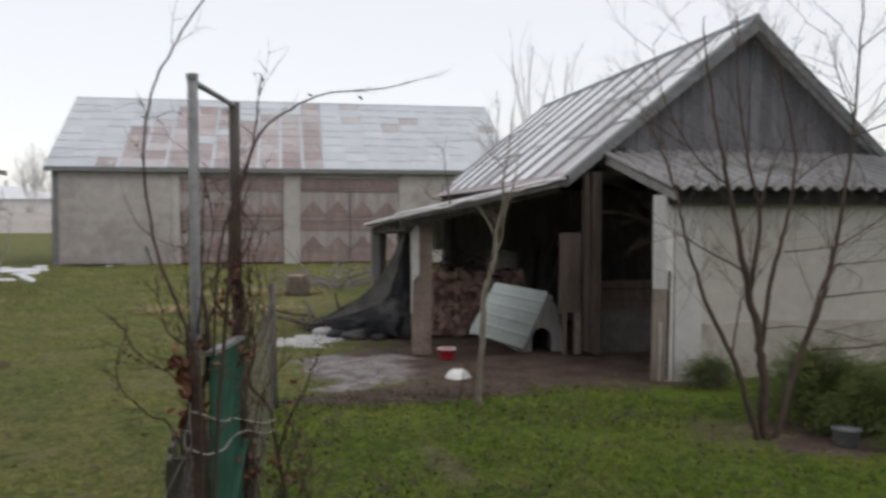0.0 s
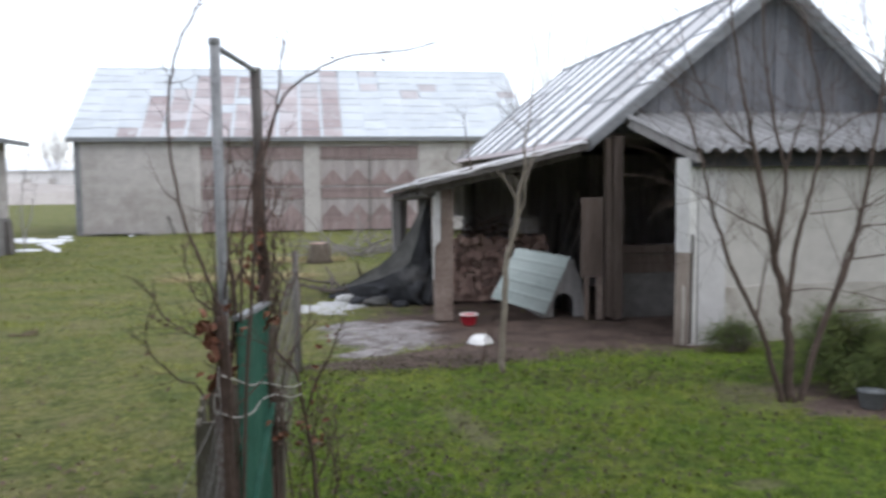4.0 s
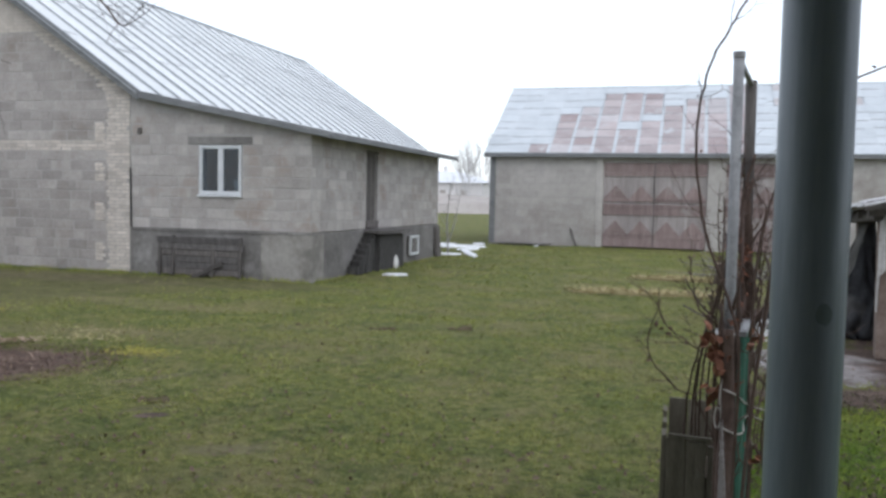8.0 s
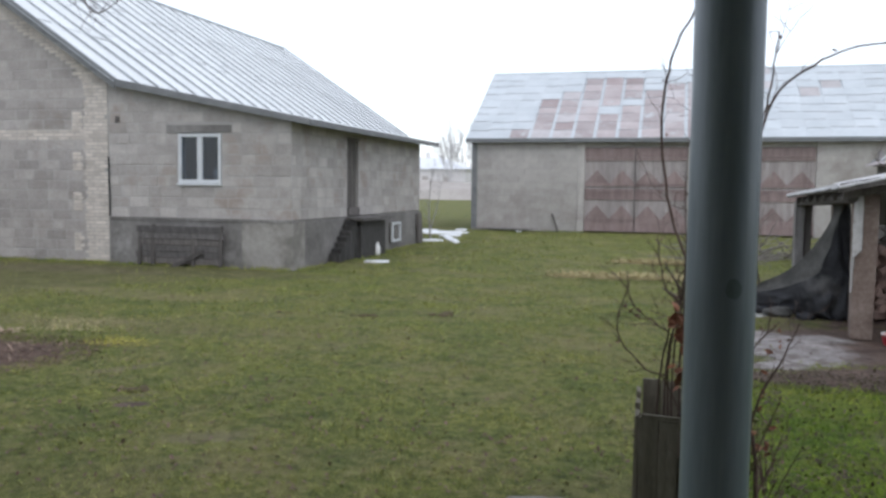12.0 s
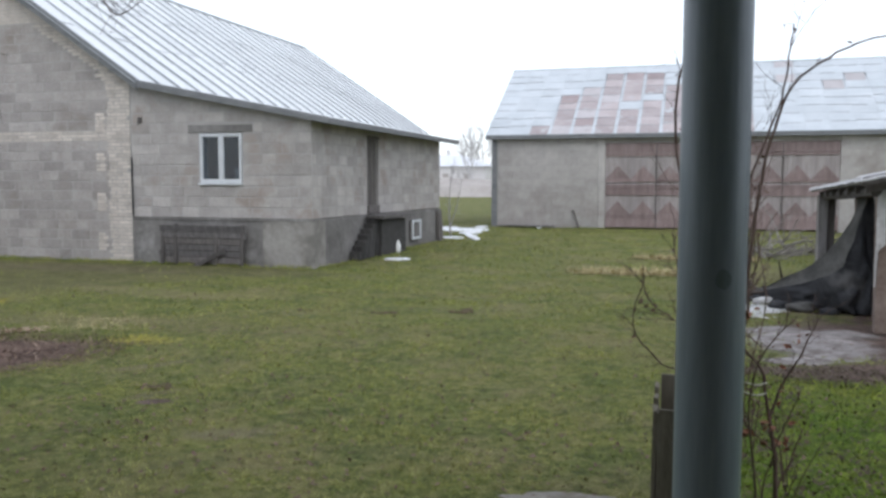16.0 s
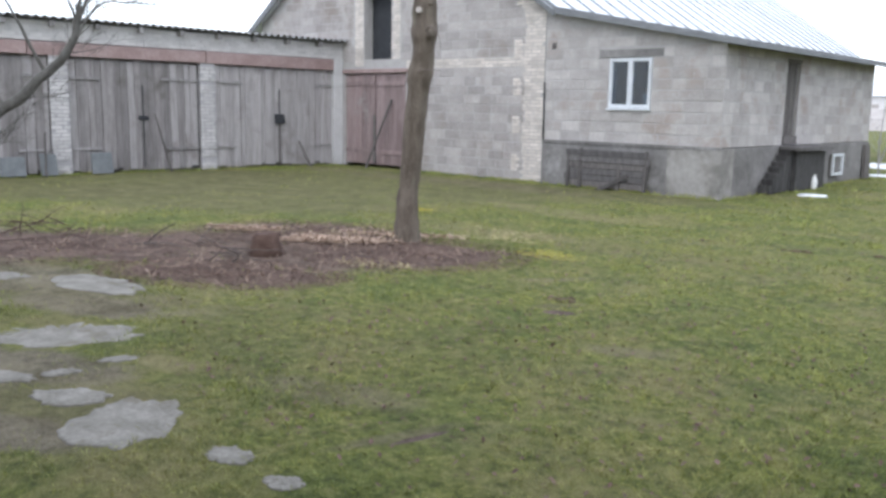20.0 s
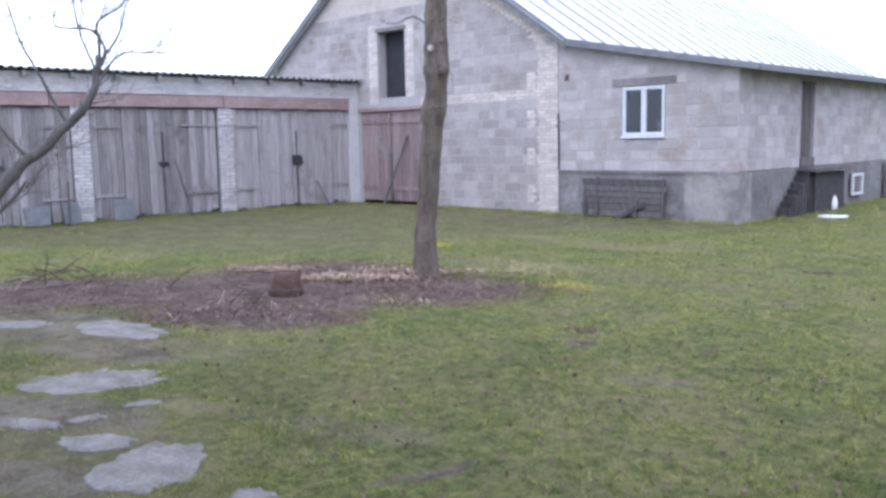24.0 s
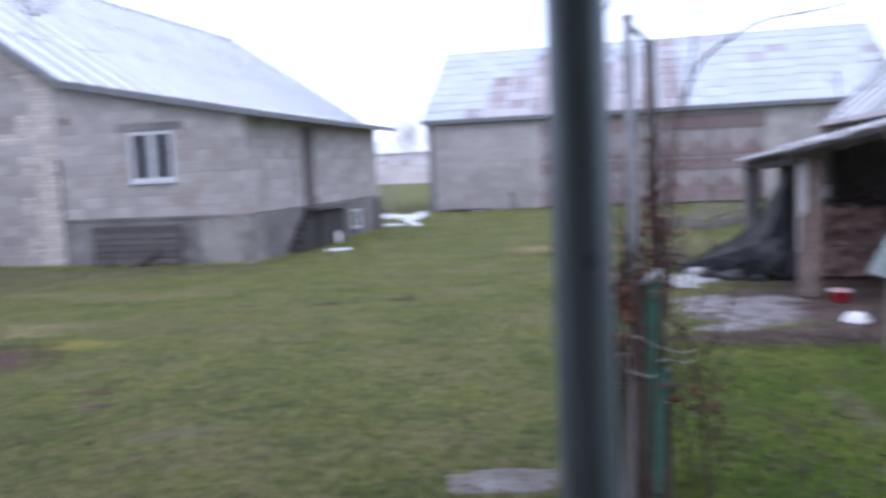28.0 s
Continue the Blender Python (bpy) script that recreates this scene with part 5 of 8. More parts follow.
        part("rafter", bm, DARKWOOD, sh)
    part("eave_beam", tube(bmesh.new(), [(2.06, gy + 0.15, 1.55), (2.13, 13.3, 1.48), (2.22, 16.1, 1.42)], 0.06, 6), DARKWOOD, sh)
    # posts
    p = part("brick_post", box((2.12, 10.84, 0), (2.35, 11.06, 1.6), None, 0.014, 0.014), PILLAR, sh, "crumbling whitewashed brick post")
    bm = bmesh.new()
    rows = []
    for k in range(15):
        q = k / 14
        z = 1.6 - q * 1.08
        right = 2.18 if z > 0.95 else 2.13 - 0.03 * q
        wob = 0.014 * noise.noise(Vector((z * 6, 1, 0)))
        rows.append([bm.verts.new((2.085 + (right - 2.085) * e + wob, 10.815 + 0.014 * math.sin(e * 7 + z * 3), z)) for e in (0, 0.2, 0.4, 0.6, 0.8, 1)])
    for a, b in zip(rows, rows[1:]):
        for k in range(5):
            bm.faces.new((a[k], a[k + 1], b[k + 1], b[k]))
    part("torn_sheet", bm, RAG, p, "torn white sheet nailed to the post", True)
    part("post", box((2.13, 15.74, 0), (2.27, 15.84, 1.44), None, 0.015, 0.012), OLDWOOD, sh, "broad grey board post")
    part("post", box((2.27, 15.76, 0), (2.39, 15.88, 1.46), None, 0.015, 0.012), DARKWOOD, sh, "dark board post")
    part("post", tube(bmesh.new(), [(2.27, 12.5, 0), (2.24, 12.48, 0.8), (2.22, 12.45, 1.56)], [0.09, 0.085, 0.095], 9), POSTWOOD, sh, "crooked log post behind the tarpaulin", True)
    part("post", tube(bmesh.new(), [(3.05, 13.3, 0), (3.02, 13.3, 0.9), (3.04, 13.3, 1.8)], [0.1, 0.095, 0.09], 10), OLDWOOD, sh, "stout round log post", True)
    bm = bmesh.new()
    rows = []
    for k in range(9):
        x = 2.74 + 0.19 * k / 8
        foot = 1.17 + 0.05 * noise.noise(Vector((k * 1.9, 4, 0)))
        rows.append([bm.verts.new((x, 13.25 + 0.015 * math.sin(k + 3 * e), foot + (1.68 - foot) * e)) for e in (0, 0.3, 0.6, 1)])
    for a, b in zip(rows, rows[1:]):
        for k in range(3):
            bm.faces.new((a[k], a[k + 1], b[k + 1], b[k]))
    part("torn_sheet", bm, RAG, sh, "ragged white sheet hanging under the roof", True)
    part("post", box((4.24, 10.48, 0), (4.345, 10.6, 2.2), None, 0.006, 0.008), POSTWOOD, sh, "tall wooden corner post")
    part("post", box((4.16, 10.52, 0), (4.225, 10.62, 2.15), pose(0, 0, 0, 0, -0.5, 0), 0.006), POSTWOOD, sh, "split board nailed to the post")
    part("outer_wall", box((4.0, 14.0, -0.1), (4.1, by - 0.15, 2.1)), DARKWOOD, sh)
    # walls inside, in the dark
    part("back_wall", box((4.0, by - 0.15, -0.1), (8.6, by, 2.4)), OLDWOOD, sh)
    part("right_wall", box((8.45, gy + 0.2, -0.1), (8.6, by - 0.15, 2.1)), OLDWOOD, sh)
    pw = part("inner_wall", box((4.0, 13.9, -0.1), (8.45, 14.0, 2.1)), OLDWOOD, sh, "dark inner plank wall")
    for i in range(24):
        part("plank", box((4.0 + i * 0.185, 13.86, 0), (4.18 + i * 0.185, 13.9, 2.1), None, 0.004), OLDWOOD, pw)
    part("rear_boarding_low", box((3.05, 13.42, 0), (3.98, 13.47, 1.85)), OLDWOOD, sh, "dark boards closing the lean-to")
    part("low_wall", box((4.45, 10.8, -0.1), (8.4, 10.98, 0.51), None, 0.01), FOUND, sh, "low grey wall inside")
    for z in (0.52, 0.64, 0.76):
        part("wall_board", box((4.4, 10.86, z), (8.4, 10.89, z + 0.112), None, 0.006), POSTWOOD, sh)
    part("loft_floor", box((4.2, gy + 0.2, 2.2), (8.45, by - 0.2, 2.28)), OLDWOOD, sh)
    # whitewashed front room
    part("white_wall", box((4.5, 8.95, -0.2), (13.5, 9.2, 1.9), None, 0, 0.015), SHEDWHITE, sh, "stained whitewashed wall")
    part("wall_corner", box((4.43, 8.92, -0.1), (4.52, 9.22, 1.9), None, 0.006, 0.006), PVCOLD, sh, "white painted corner board")
    part("wall_pilaster", box((4.525, 8.915, -0.1), (4.83, 9.0, 1.83), None, 0.004, 0.012), WHITE, sh, "paler whitewashed corner pilaster")
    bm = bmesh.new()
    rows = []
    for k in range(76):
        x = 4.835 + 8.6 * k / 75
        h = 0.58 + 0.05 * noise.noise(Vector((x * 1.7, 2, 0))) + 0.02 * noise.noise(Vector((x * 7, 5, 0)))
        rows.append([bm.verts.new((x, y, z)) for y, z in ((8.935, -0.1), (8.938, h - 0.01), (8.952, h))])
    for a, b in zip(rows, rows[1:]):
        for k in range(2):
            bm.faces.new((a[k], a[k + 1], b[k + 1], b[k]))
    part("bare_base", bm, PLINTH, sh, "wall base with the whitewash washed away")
    part("wall_ledge", box((6.9, 8.84, 0.0), (8.2, 8.95, 0.07), None, 0.015, 0.01), WHITE, sh)
    part("side_wall", box((13.3, 9.2, -0.2), (13.5, 10.6, 2.3)), WHITE, sh)
    part("rear_boarding", box((5.4, 10.62, 0.9), (13.4, 10.66, 2.3)), DARKWOOD, sh)
    bm = corrugated((4.36, 8.66, 1.96), (13.6, 8.66, 1.96), (0, 2.02, 0.53), 0.17, 0.026, steps=8)
    part("corrugated_roof", bm, ASBESTOS, sh, "weathered corrugated fibre-cement roof", True)
    bm = bmesh.new()
    vs = [[bm.verts.new((x, y, z)) for y, z in ((8.7, 1.84), (8.7, 1.93), (10.6, 2.44), (10.6, 2.33))] for x in (4.4, 4.45)]
    for s in (0, 1):
        bm.faces.new(vs[s])
    for i in range(4):
        bm.faces.new((vs[0][i], vs[0][(i + 1) % 4], vs[1][(i + 1) % 4], vs[1][i]))
    part("verge_board", bm, OLDWOOD, sh)
    # black strip along the wall top paints the dark band of eave shade
    part("eave_shade_strip", box((4.45, 8.84, 1.8), (13.5, 8.93, 1.93), None, 0.006), BLACK, sh)
    part("roof_batten", box((4.45, 8.86, 1.9), (13.4, 8.96, 1.95)), BLACK, sh)


POSTWOOD = surf("old_brown_post", (0.075, 0.054, 0.044), (0.13, 0.1, 0.083), (0.2, 0.16, 0.137), 3, 0.9, 0.7, vary=0.2, stretch=(5, 5, 0.6))
SHEDOLD = surf("dirty_tin", (0.42, 0.41, 0.41), (0.53, 0.525, 0.53), (0.62, 0.62, 0.625), 2.2, 0.5, 0.3, vary=0.1, stain=((0.33, 0.28, 0.265), 2.2, 0.58))
SHEDZINC = surf("shed_zinc", (0.75, 0.755, 0.77), (0.82, 0.825, 0.84), (0.86, 0.865, 0.875), 1.2, 0.45, 0.2, vary=0.07, stain=((0.44, 0.4, 0.385), 1.6, 0.65))
PILLAR = surf("worn_pillar", (0.12, 0.088, 0.072), (0.19, 0.148, 0.125), (0.28, 0.23, 0.2), 3.5, 0.95, 0.8, stain=((0.34, 0.3, 0.275), 2.2, 0.66))
PVCOLD = surf("old_white_paint", (0.5, 0.49, 0.47), (0.62, 0.61, 0.59), (0.7, 0.69, 0.67), 5, 0.7, 0.3, stain=((0.3, 0.26, 0.22), 3, 0.63))
BROWNBOARD = surf("brown_grey_board", (0.13, 0.105, 0.088), (0.21, 0.176, 0.152), (0.3, 0.26, 0.23), 4, 0.9, 0.6, stretch=(5, 5, 0.6))
build_shed()


def build_shed_things():
    wp = thing("woodpile", (0, 0, 0), "stacked split firewood under the shed roof", "firewood")
    meshes = []
    for k in range(9):
        rnd = random.Random(k + 50)
        bm = bmesh.new()
        m = rnd.choice((3, 4, 5, 6))
        pts = [(math.cos(2 * math.pi * i / m) * rnd.uniform(0.75, 1.25), math.sin(2 * math.pi * i / m) * rnd.uniform(0.7, 1.2)) for i in range(m)]
        prism(bm, pts, 0, 0.45)
        meshes.append(mesh_of("split_log", bm, LOGEND))
    z = 0.07
    while z < 0.92:
        x = 2.46 + random.uniform(0, 0.07)
        while x < 3.95:
            r = random.uniform(0.05, 0.09)
            piece("split_log", meshes[random.randrange(9)], wp, pose(x, 12.35 + random.uniform(-0.09, 0.08), z + random.uniform(-0.022, 0.022), random.uniform(-5, 5), random.uniform(0, 360), random.uniform(-9, 9)) @ Matrix.Diagonal((r * random.uniform(0.9, 1.4), random.uniform(0.8, 1.1), r * random.uniform(0.7, 1), 1)))
            x += random.uniform(0.085, 0.14)
        z += 0.098
    part("pile_core", box((2.47, 12.45, 0), (3.9, 13.15, 0.82), None, 0.03), LOGEND, wp)
    # black tarpaulin hung at the side
    tp = thing("tarpaulin", (0, 0, 0), "dirty black tarpaulin drooping from the shed eave to the ground", "tarpaulin")
    # outline, inner fold and hem, from the eave down to the tail
    outer = ((2.12, 12.35, 1.57), (2.12, 12.35, 1.27), (1.905, 12.5, 0.85), (1.665, 12.7, 0.565), (1.41, 12.95, 0.39), (1.21, 13.3, 0.22), (0.91, 13.9, 0.05))
    inner = ((2.31, 12.25, 1.52), (2.17, 12.2, 1.26), (2.07, 12.22, 0.81), (1.945, 12.3, 0.55), (1.67, 12.6, 0.37), (1.36, 12.95, 0.24), (0.95, 13.75, 0.05))
    hem = ((2.46, 12.35, 0.012), (2.4, 12.3, 0.012), (2.26, 12.22, 0.012), (2.05, 12.3, 0.012), (1.76, 12.55, 0.012), (1.4, 12.85, 0.012), (0.97, 13.65, 0.012))
    rear = tuple((x + 0.25 * z, y + 0.55 * z + 0.1, 0.012) for x, y, z in outer)

    def sheet(a, b, folds, steps, seed, bulge=0.0):
        bm = bmesh.new()
        la, lb = grow(a, 9), grow(b, 9)
        cols = []
        for i, (p, q) in enumerate(zip(la, lb)):
            u = i / (len(la) - 1)
            col = []
            for k in range(steps + 1):
                w = k / steps
                v = p.lerp(q, w)
                n = noise.noise(Vector((u * 7, w * 4, seed)))
                mid = math.sin(math.pi * w)
                v += Vector((0.035 * n * w, -folds * (math.sin(u * 26 + 2.2 * w + 3 * n) * w + 0.4 * n) - bulge * mid, 0.03 * n * mid - 0.12 * bulge * mid))
                v.z = max(0.008, v.z)
                col.append(bm.verts.new(v))
            cols.append(col)
        for p, q in zip(cols, cols[1:]):
            for k in range(steps):
                bm.faces.new((p[k], p[k + 1], q[k + 1], q[k]))
        return bm

    # flank faces the sky, so its lit look is painted with the paler copy
    part("tarp_flank", sheet(outer, inner, 0.012, 6, 1, -0.03), TARPLIT, tp, "outer flank of the tarpaulin, coloured paler as if lit by the sky", True)
    part("tarp_front", sheet(inner, hem, 0.075, 16, 7, 0.03), TARP, tp, "hanging black front of the tarpaulin", True)
    part("tarp_back", sheet(outer, rear, 0.02, 8, 4), TARP, tp, smooth=True)
    ru = thing("rubble_heap", (1.45, 12.5, 0), "grey bags and rubble at the foot of the tarpaulin", "rubble")
    for i, (x, y, r, m) in enumerate(((0.12, 0.0, 0.15, TARPLIT), (-0.12, 0.25, 0.12, TARP), (-0.3, 0.6, 0.11, RAG), (0.42, -0.2, 0.1, TARP), (-0.42, 0.85, 0.09, TARP))):
        bm = bmesh.new()
        bmesh.ops.create_icosphere(bm, subdivisions=3, radius=1)
        for v in bm.verts:
            v.co *= 1 + 0.35 * noise.noise(v.co * 1.7 + Vector((i * 9, 0, 0))) + 0.12 * noise.noise(v.co * 5 + Vector((i * 4, 0, 0)))
            v.co = Vector((v.co.x * r * 1.25 + x, v.co.y * r + y, max(-0.02, v.co.z * r * 0.55 + r * 0.2 + 0.05 * r * noise.noise(v.co * 11))))
        part("bag", bm, m, ru, smooth=True)
    for i, (x, y, r) in enumerate(((2.02, 15.3, 0.13), (2.35, 15.5, 0.1), (2.2, 15.1, 0.09))):
        st = thing("field_stone", (x, y, 0), "pale rough stone at the foot of the post", "stone")
        bm = bmesh.new()
        bmesh.ops.create_icosphere(bm, subdivisions=2, radius=r)
        for v in bm.verts:
            v.co = Vector((v.co.x * 1.3, v.co.y, v.co.z * 0.8 + r * 0.5)) * (1 + 0.3 * noise.noise(v.co * 9 + Vector((i * 5, 0, 0))))
        part("stone_body", bm, PVCOLD, st, smooth=True)
    # kennel and the tin sheet against it
    k = thing("dog_kennel", (3.72, 10.85, 0), "small pale board kennel with arched dark entrance", "kennel")
    bm = bmesh.new()
    arch = [(-0.13, 0)] + [(-0.13, 0.17)] + [(0.13 * math.cos(a), 0.17 + 0.13 * math.sin(a)) for a in np.linspace(math.pi, 0, 9)[1:-1]] + [(0.13, 0.17), (0.13, 0)]
    prism(bm, [(-0.3, 0), *arch, (0.285, 0), (0.22, 0.5), (0.1, 0.7), (-0.22, 0.7)], 0, 0.03)
    part("front_panel", bm, OLDWOOD, k, "pale board with arched hole")
    part("kennel_side", box((-0.28, 0.03, 0), (-0.25, 0.7, 0.6)), OLDWOOD, k)
    part("kennel_side", box((0.19, 0.03, 0), (0.22, 0.7, 0.5)), OLDWOOD, k)
    # back board coloured black for the darkness seen through the entrance
    part("kennel_back", box((-0.25, 0.67, 0), (0.19, 0.7, 0.5)), BLACK, k)
    part("kennel_roof", box((-0.26, 0.0, 0.66), (0.14, 0.76, 0.69), None, 0.006), OLDWOOD, k)
    tn = thing("tin_sheet", (0, 0, 0), "pale green-grey ribbed tin sheet leaning askew", "tin sheet")
    bl, br, tr, tl = Vector((2.70, 10.42, 0.33)), Vector((3.45, 10.75, 0.06)), Vector((3.76, 10.72, 0.758)), Vector((3.09, 10.72, 0.884))
    bm = bmesh.new()
    nu, nv = 8, 40
    nor = (br - bl).cross(tl - bl).normalized()
    for off in (0, 0.004):
        rows = []
        for j in range(nv + 1):
            a, b = bl.lerp(tl, j / nv), br.lerp(tr, j / nv)
            rows.append([bm.verts.new(a.lerp(b, i / nu) + nor * (off + (0.005 if j % 8 in (0, 1) else 0) + 0.008 * noise.noise(Vector((i * 0.6, j * 0.12, 3))))) for i in range(nu + 1)])
        for r0, r1 in zip(rows, rows[1:]):
            for i in range(nu):
                bm.faces.new((r0[i], r0[i + 1], r1[i + 1], r1[i]))
    part("ribbed_panel", bm, PALETIN, tn)
    dp = thing("door_panel", (3.88, 10.58, 0), "grey wooden door panel standing by the post", "door panel")
    part("panel", box((-0.02, 0, 0.52), (0.25, 0.03, 1.47), None, 0.01), POSTWOOD, dp)
    part("panel_leg", box((0.02, 0.0, 0), (0.07, 0.03, 0.52)), POSTWOOD, dp)
    part("panel_leg", box((0.17, 0.0, 0), (0.25, 0.03, 0.52)), PILLAR, dp)
    for (x, h, w, m, lab) in ((4.255, 0.94, 0.15, BROWNBOARD, "brown-grey board leaning at the wall corner"), (4.42, 1.12, 0.02, DARKWOOD, "dark board leaning at the wall corner"), (4.33, 0.6, 0.022, CORD, "thin pale stick leaning at the wall corner")):
        b = thing("leaning_board", (x, 8.86, 0), lab, "board")
        part("plank", box((0, 0, 0), (w, 0.025, h), pose(0, 0, 0, -2, 2, 0), 0.005), m, b)
    # clutter in the dark behind the woodpile
    jk = thing("stored_timber", (3.0, 13.2, 0), "dark stored boards and poles in the shed", "timber")
    for i in range(14):
        a = (random.uniform(-0.6, 2.6), random.uniform(0, 0.5), random.uniform(0.0, 0.2))
        tube_m = tube(bmesh.new(), [a, (a[0] + random.uniform(-0.5, 0.5), a[1] + 0.1, random.uniform(1.1, 1.7))], random.uniform(0.02, 0.05), 5)
        part("pole", tube_m, OLDWOOD if i % 4 == 0 else DARKWOOD, jk)
    bx_ = thing("crate", (3.55, 12.4, 0.955), "small wooden crate on the woodpile", "crate")
    part("crate_body", box((0, 0, 0), (0.3, 0.3, 0.22), None, 0.006), OLDWOOD, bx_)

    def bowl(name, x, y, r, h, material, rim, label):
        t = thing(name, (x, y, lie(x, y)), label, "bowl")
        bm = bmesh.new()
        prof = [(0.6, 0), (0.85, 0.3), (1.0, 1.0), (1.05, 1.0), (1.04, 0.93), (0.93, 0.93), (0.8, 0.4), (0.55, 0.15)]
        rings = [[bm.verts.new((r * q * math.cos(2 * math.pi * i / 24), r * q * math.sin(2 * math.pi * i / 24), h * z)) for i in range(24)] for q, z in prof]
        for a, b in zip(rings, rings[1:]):
            for i in range(24):
                bm.faces.new((a[i], a[(i + 1) % 24], b[(i + 1) % 24], b[i]))
        bm.faces.new(rings[0])
        bm.faces.new(rings[-1])
        part("bowl_body", bm, material, t, smooth=True)
        bm = bmesh.new()
        tube(bm, [(r * 1.03 * math.cos(a), r * 1.03 * math.sin(a), h) for a in np.linspace(0, 2 * math.pi, 25)], 0.008, 6)
        part("bowl_rim", bm, rim, t, "white rim", True)

    bowl("red_bowl", 2.46, 10.52, 0.105, 0.13, REDPL, ENAMEL, "red plastic dog bowl with white rim")
    # an upturned white enamel basin
    t = thing("white_basin", (2.37, 9.45, lie(2.37, 9.45)), "chipped white enamel basin lying upside down", "basin")
    bm = bmesh.new()
    prof = [(1.1, 0.0), (1.06, 0.1), (1.0, 0.3), (0.9, 0.58), (0.72, 0.82), (0.48, 0.95), (0.2, 1.0)]
    rings = [[bm.verts.new((0.125 * q * math.cos(2 * math.pi * i / 24), 0.125 * q * math.sin(2 * math.pi * i / 24), 0.085 * z + 0.004 * math.sin(i))) for i in range(24)] for q, z in prof]
    for a, b in zip(rings, rings[1:]):
        for i in range(24):
            bm.faces.new((a[i], a[(i + 1) % 24], b[(i + 1) % 24], b[i]))
    bm.faces.new(rings[-1])
    part("basin_body", bm, ENAMEL, t, smooth=True)
    bk = thing("plastic_bucket", (4.6, 6.32, 0), "grey-blue plastic bucket under the juniper", "bucket")
    part("bucket_body", tube(bmesh.new(), [(0, 0, 0), (0, 0, 0.02), (0, 0, 0.12), (0, 0, 0.13)], [0.075, 0.08, 0.1, 0.108], 16), BLUEPL, bk, smooth=True)


build_shed_things()


def puddle(name, x, y, rx, ry, rot, seed):
    flat_patch(name, x, y, rx, ry, rot, WETMUD, "shallow trampled wet puddle in the mud", "puddle", 0.003, 72, 0.4, seed)


WETMUD = surf("wet_grey_mud", (0.13, 0.114, 0.107), (0.225, 0.206, 0.2), (0.36, 0.342, 0.338), 4.5, 0.6, 1.0, spec=0.4, stain=((0.1, 0.08, 0.07), 4.2, 0.47))
puddle("puddle", 1.4, 10.05, 0.62, 0.5, -50, 5)
puddle("puddle", 1.1, 10.85, 0.3, 0.2, 20, 12)
puddle("puddle", 1.55, 9.45, 0.3, 0.25, 30, 14)
puddle("puddle", 1.2, 9.15, 0.26, 0.14, 10, 6)
puddle("puddle", 1.75, 10.75, 0.35, 0.22, 0, 8)


